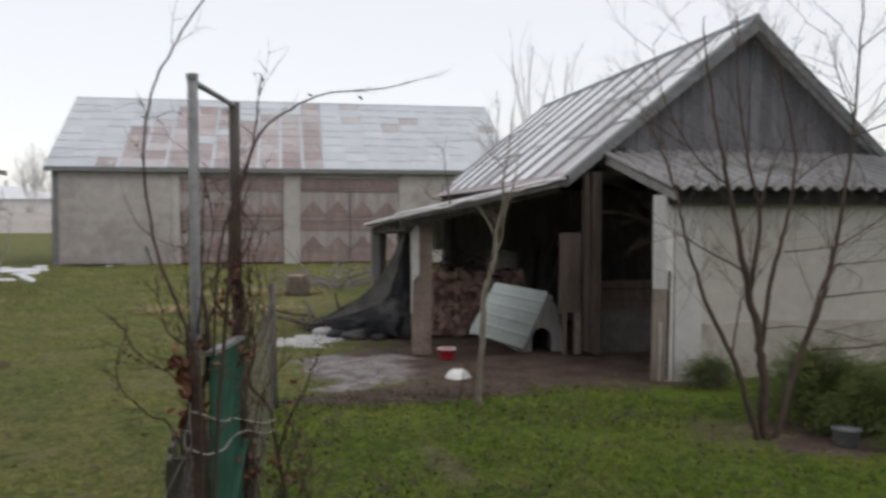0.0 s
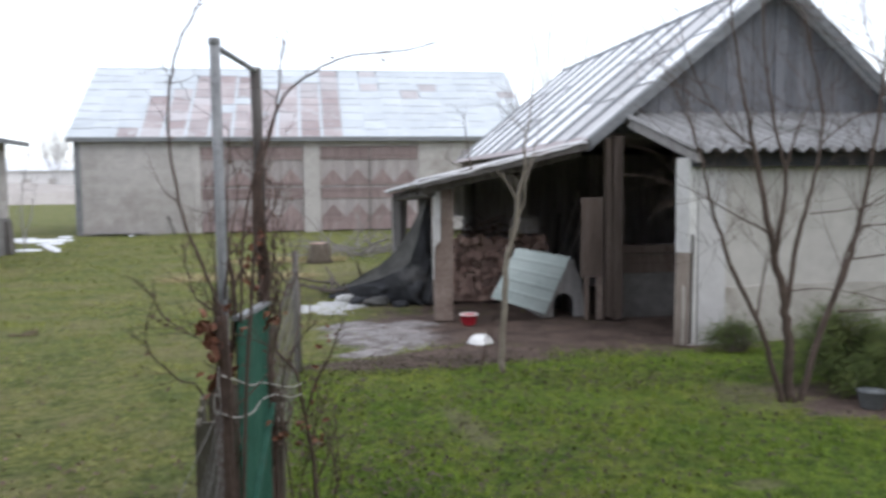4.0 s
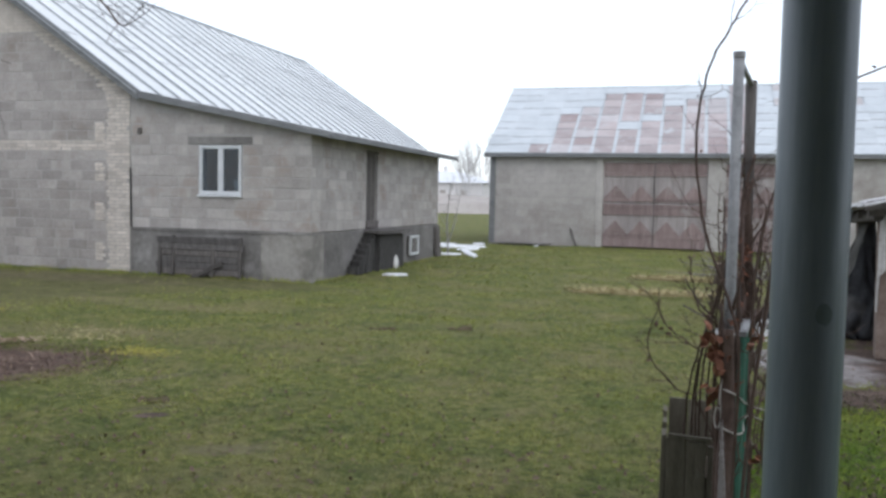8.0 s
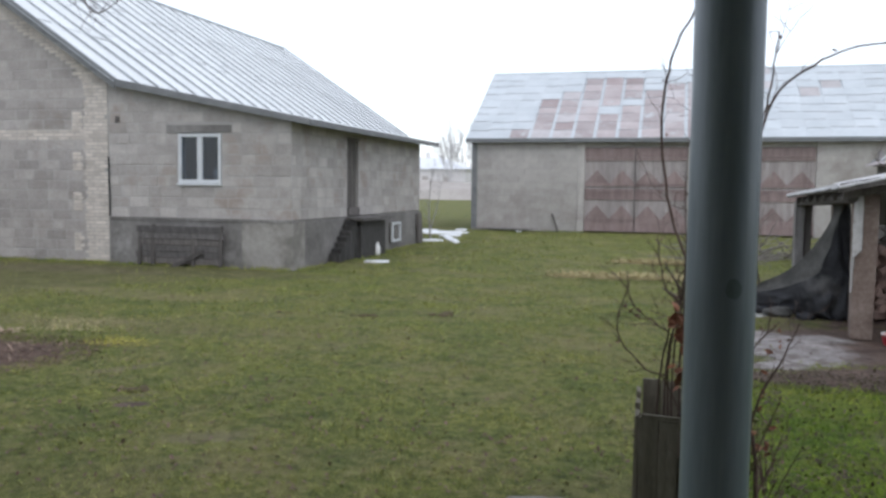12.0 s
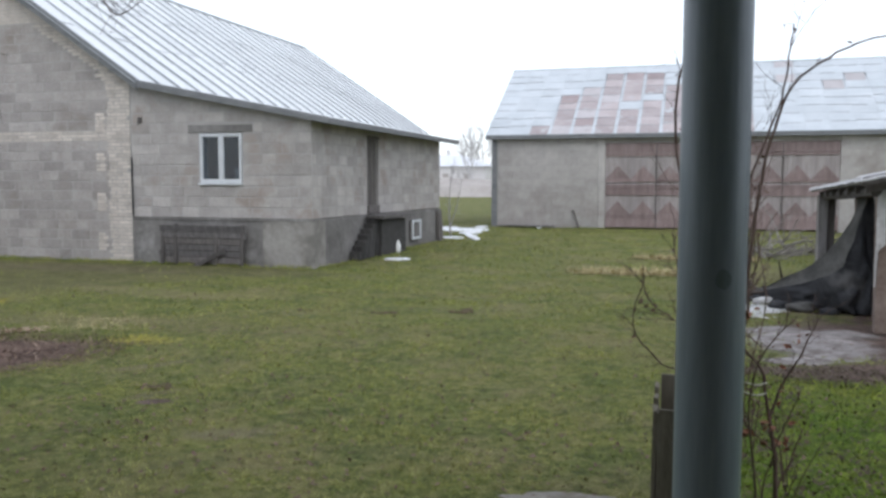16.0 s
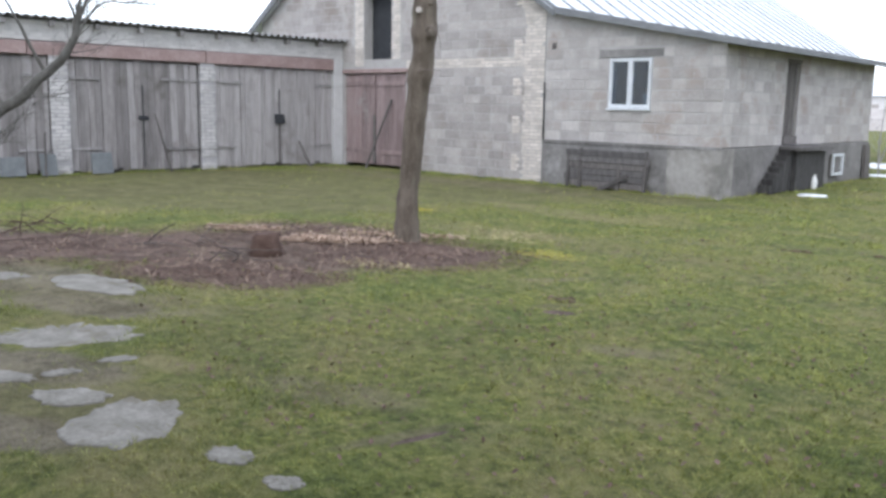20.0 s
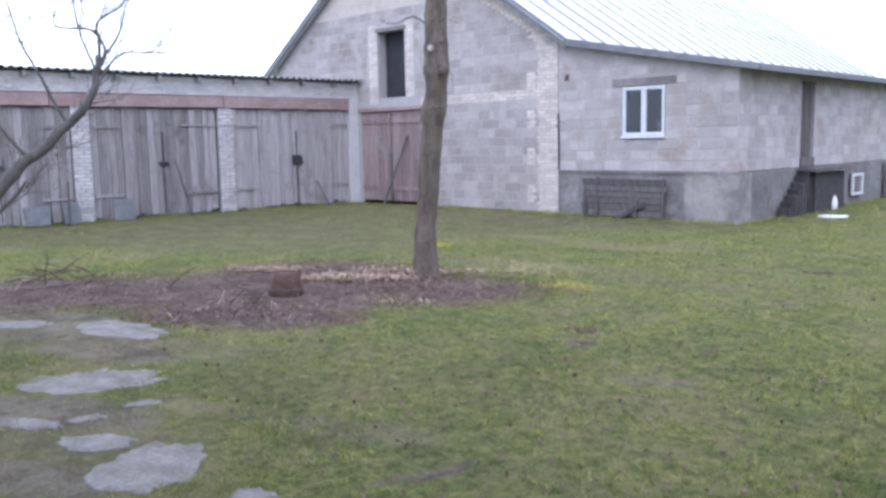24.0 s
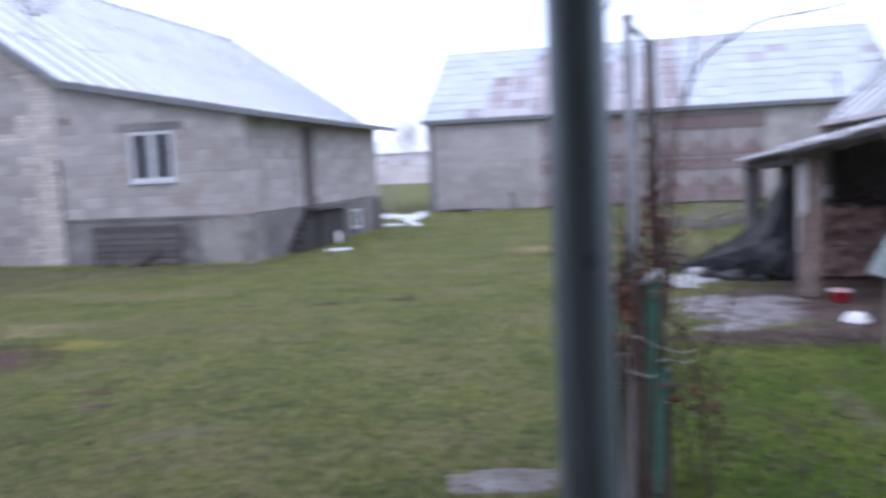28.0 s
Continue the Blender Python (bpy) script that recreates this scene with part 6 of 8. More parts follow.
# ---- green pipe post and the little gate ----
CORDS = ((1.02, 0.78), (0.89, 0.735))
def build_near():
    p = thing("pipe_post", (0.2537, 1.5665, 0), "dark green-grey painted steel pipe post", "post")
    bm = tube(bmesh.new(), [(0, 0, -0.1), (0, 0, 1.5), (0, 0, 2.7)], 0.0274, 40)
    part("pipe", bm, PIPE, p, smooth=True)
    bm = bmesh.new()
    n = 14
    a0 = -math.pi / 2 + 0.32
    c = bm.verts.new((0.0279 * math.cos(a0), 0.0279 * math.sin(a0), 1.553))
    ring = [bm.verts.new((0.02765 * math.cos(a0 + 0.24 * math.cos(q)), 0.02765 * math.sin(a0 + 0.24 * math.cos(q)), 1.553 + 0.0085 * math.sin(q) * random.uniform(0.85, 1.1))) for q in np.linspace(0, 2 * math.pi, n, endpoint=False)]
    for i in range(n):
        bm.faces.new((c, ring[i], ring[(i + 1) % n]))
    part("paint_chip", bm, PIPECHIP, p, "bare scraped spot")
    g = thing("gate_posts", (0, 0, 0), "two thin posts joined by a top bar, overgrown by vines", "gate frame")
    a = part("steel_post", tube(bmesh.new(), [(0.294, 3.836, -0.1), (0.297, 3.836, 1.2), (0.294, 3.836, 2.125)], [0.017, 0.0175, 0.0175], 14), GALV, g, "galvanised pipe", True)
    part("post_cap", tube(bmesh.new(), [(0.294, 3.836, 2.12), (0.294, 3.836, 2.14)], 0.02, 12), GALV, a)
    part("wooden_post", tube(bmesh.new(), [(0.40, 4.66, -0.1), (0.392, 4.66, 1.0), (0.386, 4.66, 1.7), (0.382, 4.66, 2.158)], [0.026, 0.024, 0.022, 0.024], 9), DARKWOOD, g, "dark wooden post", True)
    part("top_bar", tube(bmesh.new(), [(0.294, 3.836, 2.115), (0.382, 4.66, 2.145)], 0.011, 8), GALV, g)
    gp = thing("green_panel", (0, 0, 0), "green corrugated plastic panel tied between the posts", "panel")
    pts = [Vector((0.335, 3.87, 0)), Vector((0.405, 4.63, 0))]
    bm = bmesh.new()
    side = Vector((1, -0.09, 0)).normalized()
    nu = 48
    for off in (0, 0.004):
        lo, hi = [], []
        for i in range(nu + 1):
            q = pts[0].lerp(pts[1], i / nu) + side * (off + 0.009 * math.sin(i * 1.6))
            lo.append(bm.verts.new(q + Vector((0, 0, 0.18 + 0.1 * i / nu))))
            hi.append(bm.verts.new(q + Vector((0, 0, 1.19 - 0.05 * i / nu))))
        for i in range(nu):
            bm.faces.new((lo[i], lo[i + 1], hi[i + 1], hi[i]))
    part("corrugated_sheet", bm, GREENPL, gp)
    part("panel_edge", box((0, 0, 0), (0.035, 0.765, 0.016), slope_frame((0.32, 3.865, 1.19), (0.995, -0.09, 0), (0.07, 0.76, -0.05))), GALV, gp, "whitish top edge strip")
    part("panel_stay", box((0, 0, 0), (0.02, 0.8, 0.02), slope_frame((0.345, 3.87, 0.4), (0.995, -0.09, 0), (0.07, 0.76, 0.3))), GREENPL, gp)
    for z0, z1 in CORDS:
        t = thing("tie_cord", (0, 0, 0), "pale cord tied round the gate posts", "cord")
        line = grow([(0.285, 3.79, z0), (0.33, 3.80, z0 - 0.02), (0.37, 4.05, (z0 * 2 + z1) / 3 - 0.02), (0.385, 4.35, (z0 + z1 * 2) / 3), (0.43, 4.6, z1 + 0.01), (0.5, 4.62, z1 - 0.01), (0.545, 4.635, z1)], 4)
        part("cord", tube(bmesh.new(), line, 0.0034, 6), CORD, t, smooth=True)
    t = thing("tie_cord", (0, 0, 0), "pale looped cord hanging on the pipe", "cord")
    line = [Vector((0.27 + 0.011 * math.cos(q), 3.80, 0.92 + 0.035 * math.sin(q))) for q in np.linspace(0, 6.2, 14)] + [Vector((0.281 + 0.006 * math.sin(z * 30), 3.80, z)) for z in np.linspace(0.95, 1.14, 8)]
    part("cord", tube(bmesh.new(), line, 0.0027, 5), CORD, t)

    # chain-link netting
    def netting(name, a, b, h, label, cell=0.05, r=0.0016, sag=0.0):
        t = thing(name, (0, 0, 0), label, "fence")
        a, b = Vector(a), Vector(b)
        d = b - a
        n = int(d.length / cell)
        bm = bmesh.new()
        rows = int(h / cell)
        for s in (0, 1):
            for i in range(-rows, n + 1):
                line = []
                for k in range(rows + 1):
                    u = i + k if s == 0 else i + rows - k
                    if 0 <= u <= n:
                        line.append(a + d * u / n + Vector((0.006 * (-1) ** (k + s), 0, k * cell - sag * math.sin(math.pi * u / n))))
                if len(line) > 1:
                    tube(bm, line, r, 3)
        tagged(part("wire_mesh", bm, WIRE, t), kind="stuff")
        part("top_wire", tube(bmesh.new(), [a + Vector((0, 0, h)), b + Vector((0, 0, h))], r * 0.8, 5), WIRE, t)
        return t

    netting("chain_link_fence", (0.285, 3.80, 0.02), (0.255, 2.5, 0.02), 0.9, "rusty chain-link netting hanging slack beside the gate", sag=0.12)
    f2 = netting("chain_link_fence", (0.40, 4.7, 0.02), (0.5, 8.38, 0.02), 1.0, "grey chain-link netting between the wooden posts", 0.08, 0.0011)
    part("fence_post", tube(bmesh.new(), [(0.5, 8.4, -0.1), (0.495, 8.4, 0.5), (0.49, 8.4, 1.08)], [0.031, 0.03, 0.028], 9), DARKWOOD, f2, "grey round wooden post", True)

    # plank planter
    pl = thing("plank_planter", (0.075, 4.78, 0), "grey wooden plank planter box holding vine stems", "planter")
    for i in range(4):
        part("board", box((0.012 + i * 0.092, -0.02, 0.0), (0.097 + i * 0.092, 0.0, 0.575 - 0.012 * i), None, 0.004), PLANTER, pl)
        part("board", box((0.012 + i * 0.092, 0.34, 0.0), (0.097 + i * 0.092, 0.36, 0.66 + random.uniform(-0.02, 0.02)), None, 0.004), PLANTER, pl)
    for x in (0.0, 0.37):
        for i in range(3):
            part("board", box((x - 0.01, i * 0.115, 0.0), (x + 0.01, 0.108 + i * 0.115, 0.58 + 0.03 * i), None, 0.004), PLANTER, pl)
    part("top_rail", box((0, -0.025, 0.575), (0.38, 0.0, 0.595), pose(0, 0, 0, 0, 2, 0), 0.003), PLANTER, pl)
    part("planter_soil", box((0.02, 0.0, 0), (0.36, 0.34, 0.4), None, 0.01), BARK, pl)


PIPECHIP = surf("bare_steel_spot", (0.11, 0.145, 0.155), (0.135, 0.172, 0.184), (0.165, 0.2, 0.212), 60, 0.5, 0.1)
WIRE = surf("rusty_wire", (0.08, 0.072, 0.066), (0.14, 0.13, 0.12), (0.2, 0.19, 0.18), 15, 0.7, 0.0)
PLANTER = surf("greenish_old_board", (0.07, 0.062, 0.045), (0.115, 0.103, 0.078), (0.17, 0.155, 0.12), 4, 0.9, 0.6, vary=0.2, stretch=(5, 5, 0.7))
build_near()


# unseen walls and ceiling added round the camera to darken pipe and near lawn
tagged(part("porch_wall", box((-7.0, -1.0, -0.1), (8.0, -0.75, 5.2)), BARNWALL), "unseen plain wall added behind the camera to block light", "wall", kind="structure")
tagged(part("porch_side_wall", box((1.55, -0.75, -0.1), (1.8, 1.3, 3.2)), BARNWALL), "unseen plain side wall added to shade the pipe post", "wall", kind="structure")
tagged(part("porch_ceiling", box((-1.6, -0.75, 2.7), (1.55, 1.68, 2.8)), BARNWALL), "unseen plain ceiling added to shade the pipe post", "ceiling", kind="structure")


# ---- shrubs, vines and trees ----
def leaf_quad(bm, p, size, d=None):
    """A curled leaf folded along its rib."""
    d = d or Vector([random.uniform(-1, 1) for _ in range(3)]).normalized()
    s = d.orthogonal().normalized()
    n = d.cross(s) * size * random.uniform(0.08, 0.25)
    w = size * random.uniform(0.2, 0.34)
    rib = [bm.verts.new(v) for v in (p, p + d * size * 0.5 - n, p + d * size)]
    for k in (-1, 1):
        edge = [bm.verts.new(v) for v in (p + d * size * 0.3 + s * w * k + n * 0.4, p + d * size * 0.75 + s * w * 0.7 * k + n)]
        bm.faces.new((rib[0], rib[1], edge[0]))
        bm.faces.new((rib[1], edge[1], edge[0]))
        bm.faces.new((rib[1], rib[2], edge[1]))


def rough_line(line, amount):
    return [p + Vector([random.uniform(-amount, amount) for _ in range(3)]) for p in line]


def build_vines():
    v = thing("grape_vine", (0.3, 3.9, 0), "leafless vine climbing the gate posts", "vine")
    off = Vector((-0.3, -3.9, 0))
    lines = (
        ([(0.31, 3.8, 0), (0.32, 3.75, 0.6), (0.32, 3.63, 1.15), (0.28, 3.63, 1.34), (0.22, 3.63, 1.5), (0.18, 3.63, 1.68), (0.17, 3.63, 1.89), (0.2, 3.63, 2.06), (0.25, 3.63, 2.17), (0.3, 3.63, 2.26), (0.42, 3.65, 2.45)], 0.006, 0.003),
        ([(0.33, 3.8, 0), (0.36, 3.75, 0.8), (0.41, 3.7, 1.43), (0.43, 3.7, 1.61), (0.46, 3.7, 1.77), (0.52, 3.7, 1.94), (0.64, 3.7, 2.03), (0.74, 3.7, 2.07), (0.92, 3.7, 2.09), (1.03, 3.7, 2.12)], 0.007, 0.0015),
        ([(0.36, 3.76, 1.2), (0.38, 3.75, 1.54), (0.44, 3.75, 1.75), (0.49, 3.75, 1.9), (0.51, 3.75, 2.06), (0.52, 3.75, 2.13)], 0.005, 0.002),
        ([(0.31, 3.9, 1.1), (0.27, 3.9, 1.21), (0.2, 3.9, 1.27), (0.17, 3.9, 1.38), (0.16, 3.9, 1.46)], 0.004, 0.002),
        ([(0.31, 3.9, 0.7), (0.2, 3.9, 0.95), (0.13, 3.9, 0.99), (0.03, 3.9, 1.12), (0.07, 3.9, 1.3)], 0.004, 0.002),
        ([(0.3, 3.9, 1.06), (0.2, 3.9, 1.13), (0.08, 3.9, 1.22), (0.06, 3.88, 1.34)], 0.003, 0.0015),
        ([(0.296, 3.805, -0.03), (0.30, 3.808, 0.3), (0.297, 3.806, 0.7), (0.299, 3.81, 1.0), (0.29, 3.812, 1.22)], 0.034, 0.02),
        ([(0.27, 3.82, -0.03), (0.275, 3.815, 0.4), (0.27, 3.82, 0.8), (0.28, 3.815, 1.1), (0.265, 3.82, 1.3)], 0.012, 0.006),
        ([(0.395, 4.62, -0.03), (0.40, 4.622, 0.5), (0.392, 4.62, 1.0), (0.395, 4.622, 1.45), (0.375, 4.63, 1.7)], 0.024, 0.016),
        ([(0.33, 3.86, 0), (0.325, 3.87, 0.5), (0.3, 3.87, 0.9), (0.33, 3.9, 1.25), (0.3, 3.88, 1.45)], 0.012, 0.007),
        ([(0.28, 3.85, 0), (0.27, 3.86, 0.5), (0.285, 3.86, 0.95), (0.27, 3.9, 1.2)], 0.009, 0.006),
        ([(0.42, 4.64, 0), (0.43, 4.62, 0.6), (0.40, 4.6, 1.1), (0.36, 4.6, 1.5), (0.40, 4.6, 1.75)], 0.011, 0.006),
        ([(0.35, 4.65, 0.0), (0.36, 4.62, 0.9), (0.42, 4.6, 1.3), (0.36, 4.62, 1.6), (0.41, 4.62, 1.85)], 0.01, 0.005),
        ([(0.22, 4.95, 0.4), (0.21, 4.8, 0.8), (0.24, 4.7, 1.1), (0.3, 4.65, 1.3)], 0.006, 0.004),
        ([(0.3, 4.95, 0.4), (0.28, 4.8, 0.9), (0.26, 4.75, 1.2)], 0.006, 0.003),
        ([(0.47, 4.5, 0.0), (0.5, 4.45, 0.35), (0.46, 4.4, 0.7), (0.5, 4.35, 0.95), (0.62, 4.3, 1.12)], 0.006, 0.002),
        ([(0.55, 4.6, 0.0), (0.53, 4.55, 0.3), (0.58, 4.5, 0.55), (0.66, 4.45, 0.8)], 0.004, 0.002),
        ([(0.44, 4.7, 0.2), (0.47, 4.8, 0.7), (0.55, 4.9, 1.1), (0.5, 5.0, 1.4)], 0.004, 0.002),
    )
    lines = lines + (
        ([(0.6, 4.65, -0.03), (0.598, 4.65, 0.25), (0.59, 4.65, 0.43), (0.57, 4.65, 0.57), (0.54, 4.65, 0.74), (0.52, 4.65, 0.84), (0.44, 4.65, 0.94), (0.46, 4.65, 1.1), (0.43, 4.65, 1.3)], 0.011, 0.004),
        ([(0.6, 4.65, 0.32), (0.65, 4.65, 0.44), (0.69, 4.65, 0.58)], 0.006, 0.002),
        ([(0.56, 4.65, 0.62), (0.61, 4.65, 0.78), (0.67, 4.65, 0.89), (0.7, 4.65, 0.97), (0.735, 4.65, 1.05)], 0.006, 0.0025),
        ([(0.57, 4.6, 0.5), (0.5, 4.6, 0.56), (0.42, 4.6, 0.63)], 0.005, 0.002),
    )
    rnd = random.Random(31)
    lines = lines + tuple(([(0.16 + 0.035 * k, 4.95, 0.4), (0.17 + 0.03 * k, 4.8, 0.75 + 0.03 * k), (0.21 + 0.02 * k, 4.4, 1.05 + 0.04 * k), (0.26 + 0.01 * k, 4.0, 1.3 + 0.05 * k), (0.25 + 0.02 * k, 3.9, 1.6 + 0.06 * k)], 0.0055, 0.002) for k in range(5))
    tangle = []
    for _ in range(26):
        x, y = rnd.choice(((0.3, 3.84), (0.39, 4.6), (0.4, 4.6), (0.42, 4.7)))
        z = rnd.uniform(0.1, 1.3)
        tangle.append(([(x, y, z), (x + rnd.gauss(0, 0.05), y + rnd.gauss(0, 0.08), z + 0.2), (x + rnd.gauss(0, 0.07), y + rnd.gauss(0, 0.12), z + 0.4), (x + rnd.gauss(0, 0.1), y + rnd.gauss(0, 0.15), z + 0.55)], rnd.uniform(0.003, 0.006), 0.0015))
    lines = lines + tuple(tangle)
    buds = bmesh.new()
    for pts, r0, r1 in lines:
        line = rough_line([p + off for p in grow(pts)], 0.0025)
        part("vine_stem", tube(bmesh.new(), line, taper(r0, r1, len(line)), 6), VINE, v, smooth=True)
        bm = bmesh.new()
        twigs(bm, line, 0.0018, 6, 0.14, 1, 0.8)
        if bm.verts:
            tagged(part("side_shoot", bm, VINE, v), kind="stuff")
        for _ in range(6):
            p = random.choice(line)
            leaf_quad(buds, p + Vector([random.uniform(-0.02, 0.02) for _ in range(3)]), random.uniform(0.012, 0.025))
    tagged(part("withered_leaf", buds, LEAFDRY, v), kind="stuff")
    bm = bmesh.new()
    for c, n, s in (((0.26, 3.82, 1.16), 26, 0.075), ((0.28, 3.82, 1.03), 14, 0.07), ((0.44, 4.5, 1.1), 9, 0.06), ((0.43, 4.5, 0.6), 8, 0.06), ((0.35, 4.58, 1.44), 22, 0.04), ((0.345, 4.58, 1.34), 20, 0.04), ((0.34, 4.6, 1.24), 14, 0.045), ((0.56, 4.65, 0.6), 7, 0.06), ((0.57, 4.65, 0.52), 6, 0.05), ((0.68, 4.66, 0.95), 5, 0.06), ((0.6, 4.65, 0.76), 5, 0.05)):
        for _ in range(n):
            p = Vector(c) + off + Vector([random.gauss(0, 0.03) for _ in range(3)])
            leaf_quad(bm, p, s * random.uniform(0.4, 1.0))
    tagged(part("russet_leaf", bm, RUSTLEAF, v, "russet withered leaves"), kind="stuff")


build_vines()


def bare_tree(name, loc, stems, label, material=TWIG, shoots=9, shoot=0.55, depth=2, r_tw=0.004, category="tree", spread=0.9, rise=0.05):
    t = thing(name, loc, label, category)
    o = Vector(loc)
    reach = [sum(math.dist(a, b) for a, b in zip(pts, pts[1:])) for pts, _, _ in stems]
    for i, (pts, r0, r1) in enumerate(stems):
        line = rough_line([p - o for p in grow(pts)], r0 * 0.25)
        part("trunk" if i == 0 else "limb", tube(bmesh.new(), line, taper(r0, r1, len(line)), 8), material, t, smooth=True)
        bm = bmesh.new()
        twigs(bm, line, r_tw, max(3, round(shoots * reach[i] / max(reach))), shoot, depth, spread, rise)
        tagged(part("twig_growth", bm, material, t), kind="stuff")
    return t


def build_plants():
    bare_tree("shrub", (4.13, 6.6, 0), (
        ([(4.13, 6.6, -0.05), (4.11, 6.6, 0.35), (4.08, 6.6, 0.68), (4.01, 6.6, 0.98), (3.95, 6.6, 1.23), (3.87, 6.6, 1.58), (3.79, 6.6, 1.97), (3.73, 6.6, 2.2), (3.62, 6.58, 2.74), (3.56, 6.55, 3.1)], 0.042, 0.004),
        ([(4.08, 6.6, -0.05), (3.96, 6.6, 0.35), (3.85, 6.6, 0.63), (3.63, 6.6, 1.05), (3.55, 6.58, 1.26), (3.47, 6.56, 1.43), (3.39, 6.55, 1.74), (3.31, 6.55, 2.0), (3.19, 6.55, 2.3)], 0.024, 0.004),
        ([(3.98, 6.61, 1.06), (4.06, 6.63, 1.42), (4.08, 6.64, 1.72), (4.01, 6.64, 1.97), (3.95, 6.64, 2.27), (3.89, 6.64, 2.65), (3.88, 6.62, 3.0)], 0.02, 0.004),
        ([(4.08, 6.58, 0.72), (4.12, 6.54, 1.2), (4.18, 6.52, 1.45), (4.25, 6.5, 1.83), (4.27, 6.5, 2.2), (4.17, 6.5, 2.57), (4.12, 6.48, 2.8)], 0.02, 0.004),
        ([(4.2, 6.6, -0.05), (4.32, 6.6, 0.39), (4.45, 6.6, 0.72), (4.56, 6.6, 0.97), (4.65, 6.6, 1.28), (4.7, 6.6, 1.5), (4.79, 6.6, 2.01), (4.84, 6.6, 2.57), (4.87, 6.6, 2.97), (4.9, 6.6, 3.3)], 0.028, 0.005),
        ([(3.85, 6.6, 0.63), (3.89, 6.62, 0.85), (3.94, 6.62, 1.07)], 0.011, 0.004),
        ([(3.92, 6.6, 1.28), (3.62, 6.56, 1.42), (3.29, 6.55, 1.6)], 0.009, 0.003),
        ([(4.08, 6.64, 1.7), (4.17, 6.66, 1.99), (4.3, 6.66, 2.25)], 0.012, 0.003),
        ([(4.44, 6.58, 0.75), (4.52, 6.5, 1.17), (4.64, 6.48, 1.33)], 0.011, 0.004),
        ([(4.47, 6.55, 0.68), (4.89, 6.5, 0.69), (5.23, 6.5, 0.77), (5.57, 6.5, 0.93), (5.74, 6.5, 1.03)], 0.009, 0.003),
        ([(4.6, 6.6, 1.06), (4.95, 6.6, 1.09), (5.29, 6.6, 1.11), (5.53, 6.6, 1.15)], 0.007, 0.0025),
        ([(4.66, 6.6, 1.3), (5.04, 6.6, 1.33), (5.34, 6.6, 1.37)], 0.006, 0.0025),
        ([(4.7, 6.6, 1.44), (5.0, 6.6, 1.61), (5.19, 6.6, 1.74)], 0.007, 0.0025),
        ([(4.08, 6.55, 0.84), (4.3, 6.5, 0.86), (4.66, 6.5, 0.8)], 0.006, 0.0025),
        ([(4.2, 6.5, 1.41), (4.45, 6.48, 1.43), (4.74, 6.48, 1.47)], 0.006, 0.0025),
        ([(4.82, 6.6, 2.28), (5.29, 6.55, 2.44), (5.65, 6.5, 2.6), (5.95, 6.5, 2.75)], 0.008, 0.0025),
        ([(4.82, 6.6, 2.3), (5.1, 6.62, 2.55), (5.4, 6.65, 2.9)], 0.007, 0.0025),
        ([(4.86, 6.6, 2.93), (5.09, 6.58, 3.11), (5.34, 6.55, 3.3)], 0.006, 0.0025),
        ([(4.84, 6.6, 2.5), (4.57, 6.6, 2.65), (4.4, 6.6, 2.8)], 0.006, 0.0025),
        ([(4.82, 6.58, 2.4), (4.66, 6.55, 2.7), (4.5, 6.5, 3.05)], 0.006, 0.0025),
        ([(3.8, 6.6, 1.9), (3.55, 6.6, 2.1), (3.3, 6.6, 2.5), (3.2, 6.6, 2.9)], 0.008, 0.0025),
        ([(4.25, 6.5, 1.9), (4.5, 6.45, 2.1), (4.75, 6.45, 2.15)], 0.006, 0.0025),
    ), "leafless many-stemmed shrub before the whitewashed wall", shoots=22, shoot=0.55, r_tw=0.0031, category="shrub", spread=0.7, rise=0.03, material=SHRUBBARK)
    bare_tree("sapling", (2.25, 8.03, 0), (
        ([(2.25, 8.03, -0.05), (2.28, 8.03, 0.45), (2.31, 8.03, 0.98), (2.35, 8.03, 1.12), (2.4, 8.03, 1.33), (2.41, 8.03, 1.51), (2.44, 8.03, 1.61), (2.48, 8.03, 1.8), (2.48, 8.03, 2.03), (2.51, 8.03, 2.15), (2.56, 8.03, 2.53), (2.58, 8.03, 2.75)], 0.03, 0.003),
        ([(2.4, 8.03, 1.5), (2.33, 8.03, 1.65), (2.23, 8.03, 1.76)], 0.011, 0.006),
        ([(2.4, 8.03, 1.33), (2.46, 8.01, 1.49), (2.47, 8.0, 1.65), (2.54, 8.0, 1.89), (2.58, 8.0, 2.05), (2.62, 8.0, 2.35)], 0.01, 0.003),
        ([(2.33, 8.02, 1.08), (2.34, 8.0, 1.26)], 0.008, 0.005),
        ([(2.48, 8.03, 2.1), (2.38, 8.03, 2.2), (2.25, 8.03, 2.34)], 0.006, 0.002),
    ), "slim forked leafless sapling in front of the shed", shoots=5, shoot=0.3, depth=1, r_tw=0.0024, material=SAPBARK)
    bare_tree("caught_branch", (2.49, 10.45, 1.78), (
        ([(2.49, 10.45, 1.8), (2.45, 10.45, 2.07), (2.4, 10.45, 2.47)], 0.012, 0.004),
        ([(2.48, 10.45, 1.86), (2.29, 10.45, 1.88), (2.19, 10.45, 1.97)], 0.008, 0.003),
    ), "dead branch caught on the ragged shed roof edge", shoots=3, shoot=0.25, depth=0, r_tw=0.003, category="branch")
    # the lopped tree in the leaf bed
    t = thing("lopped_tree", (-7.03, 7.77, 0), "tall lopped tree trunk with knots and stubs", "tree")
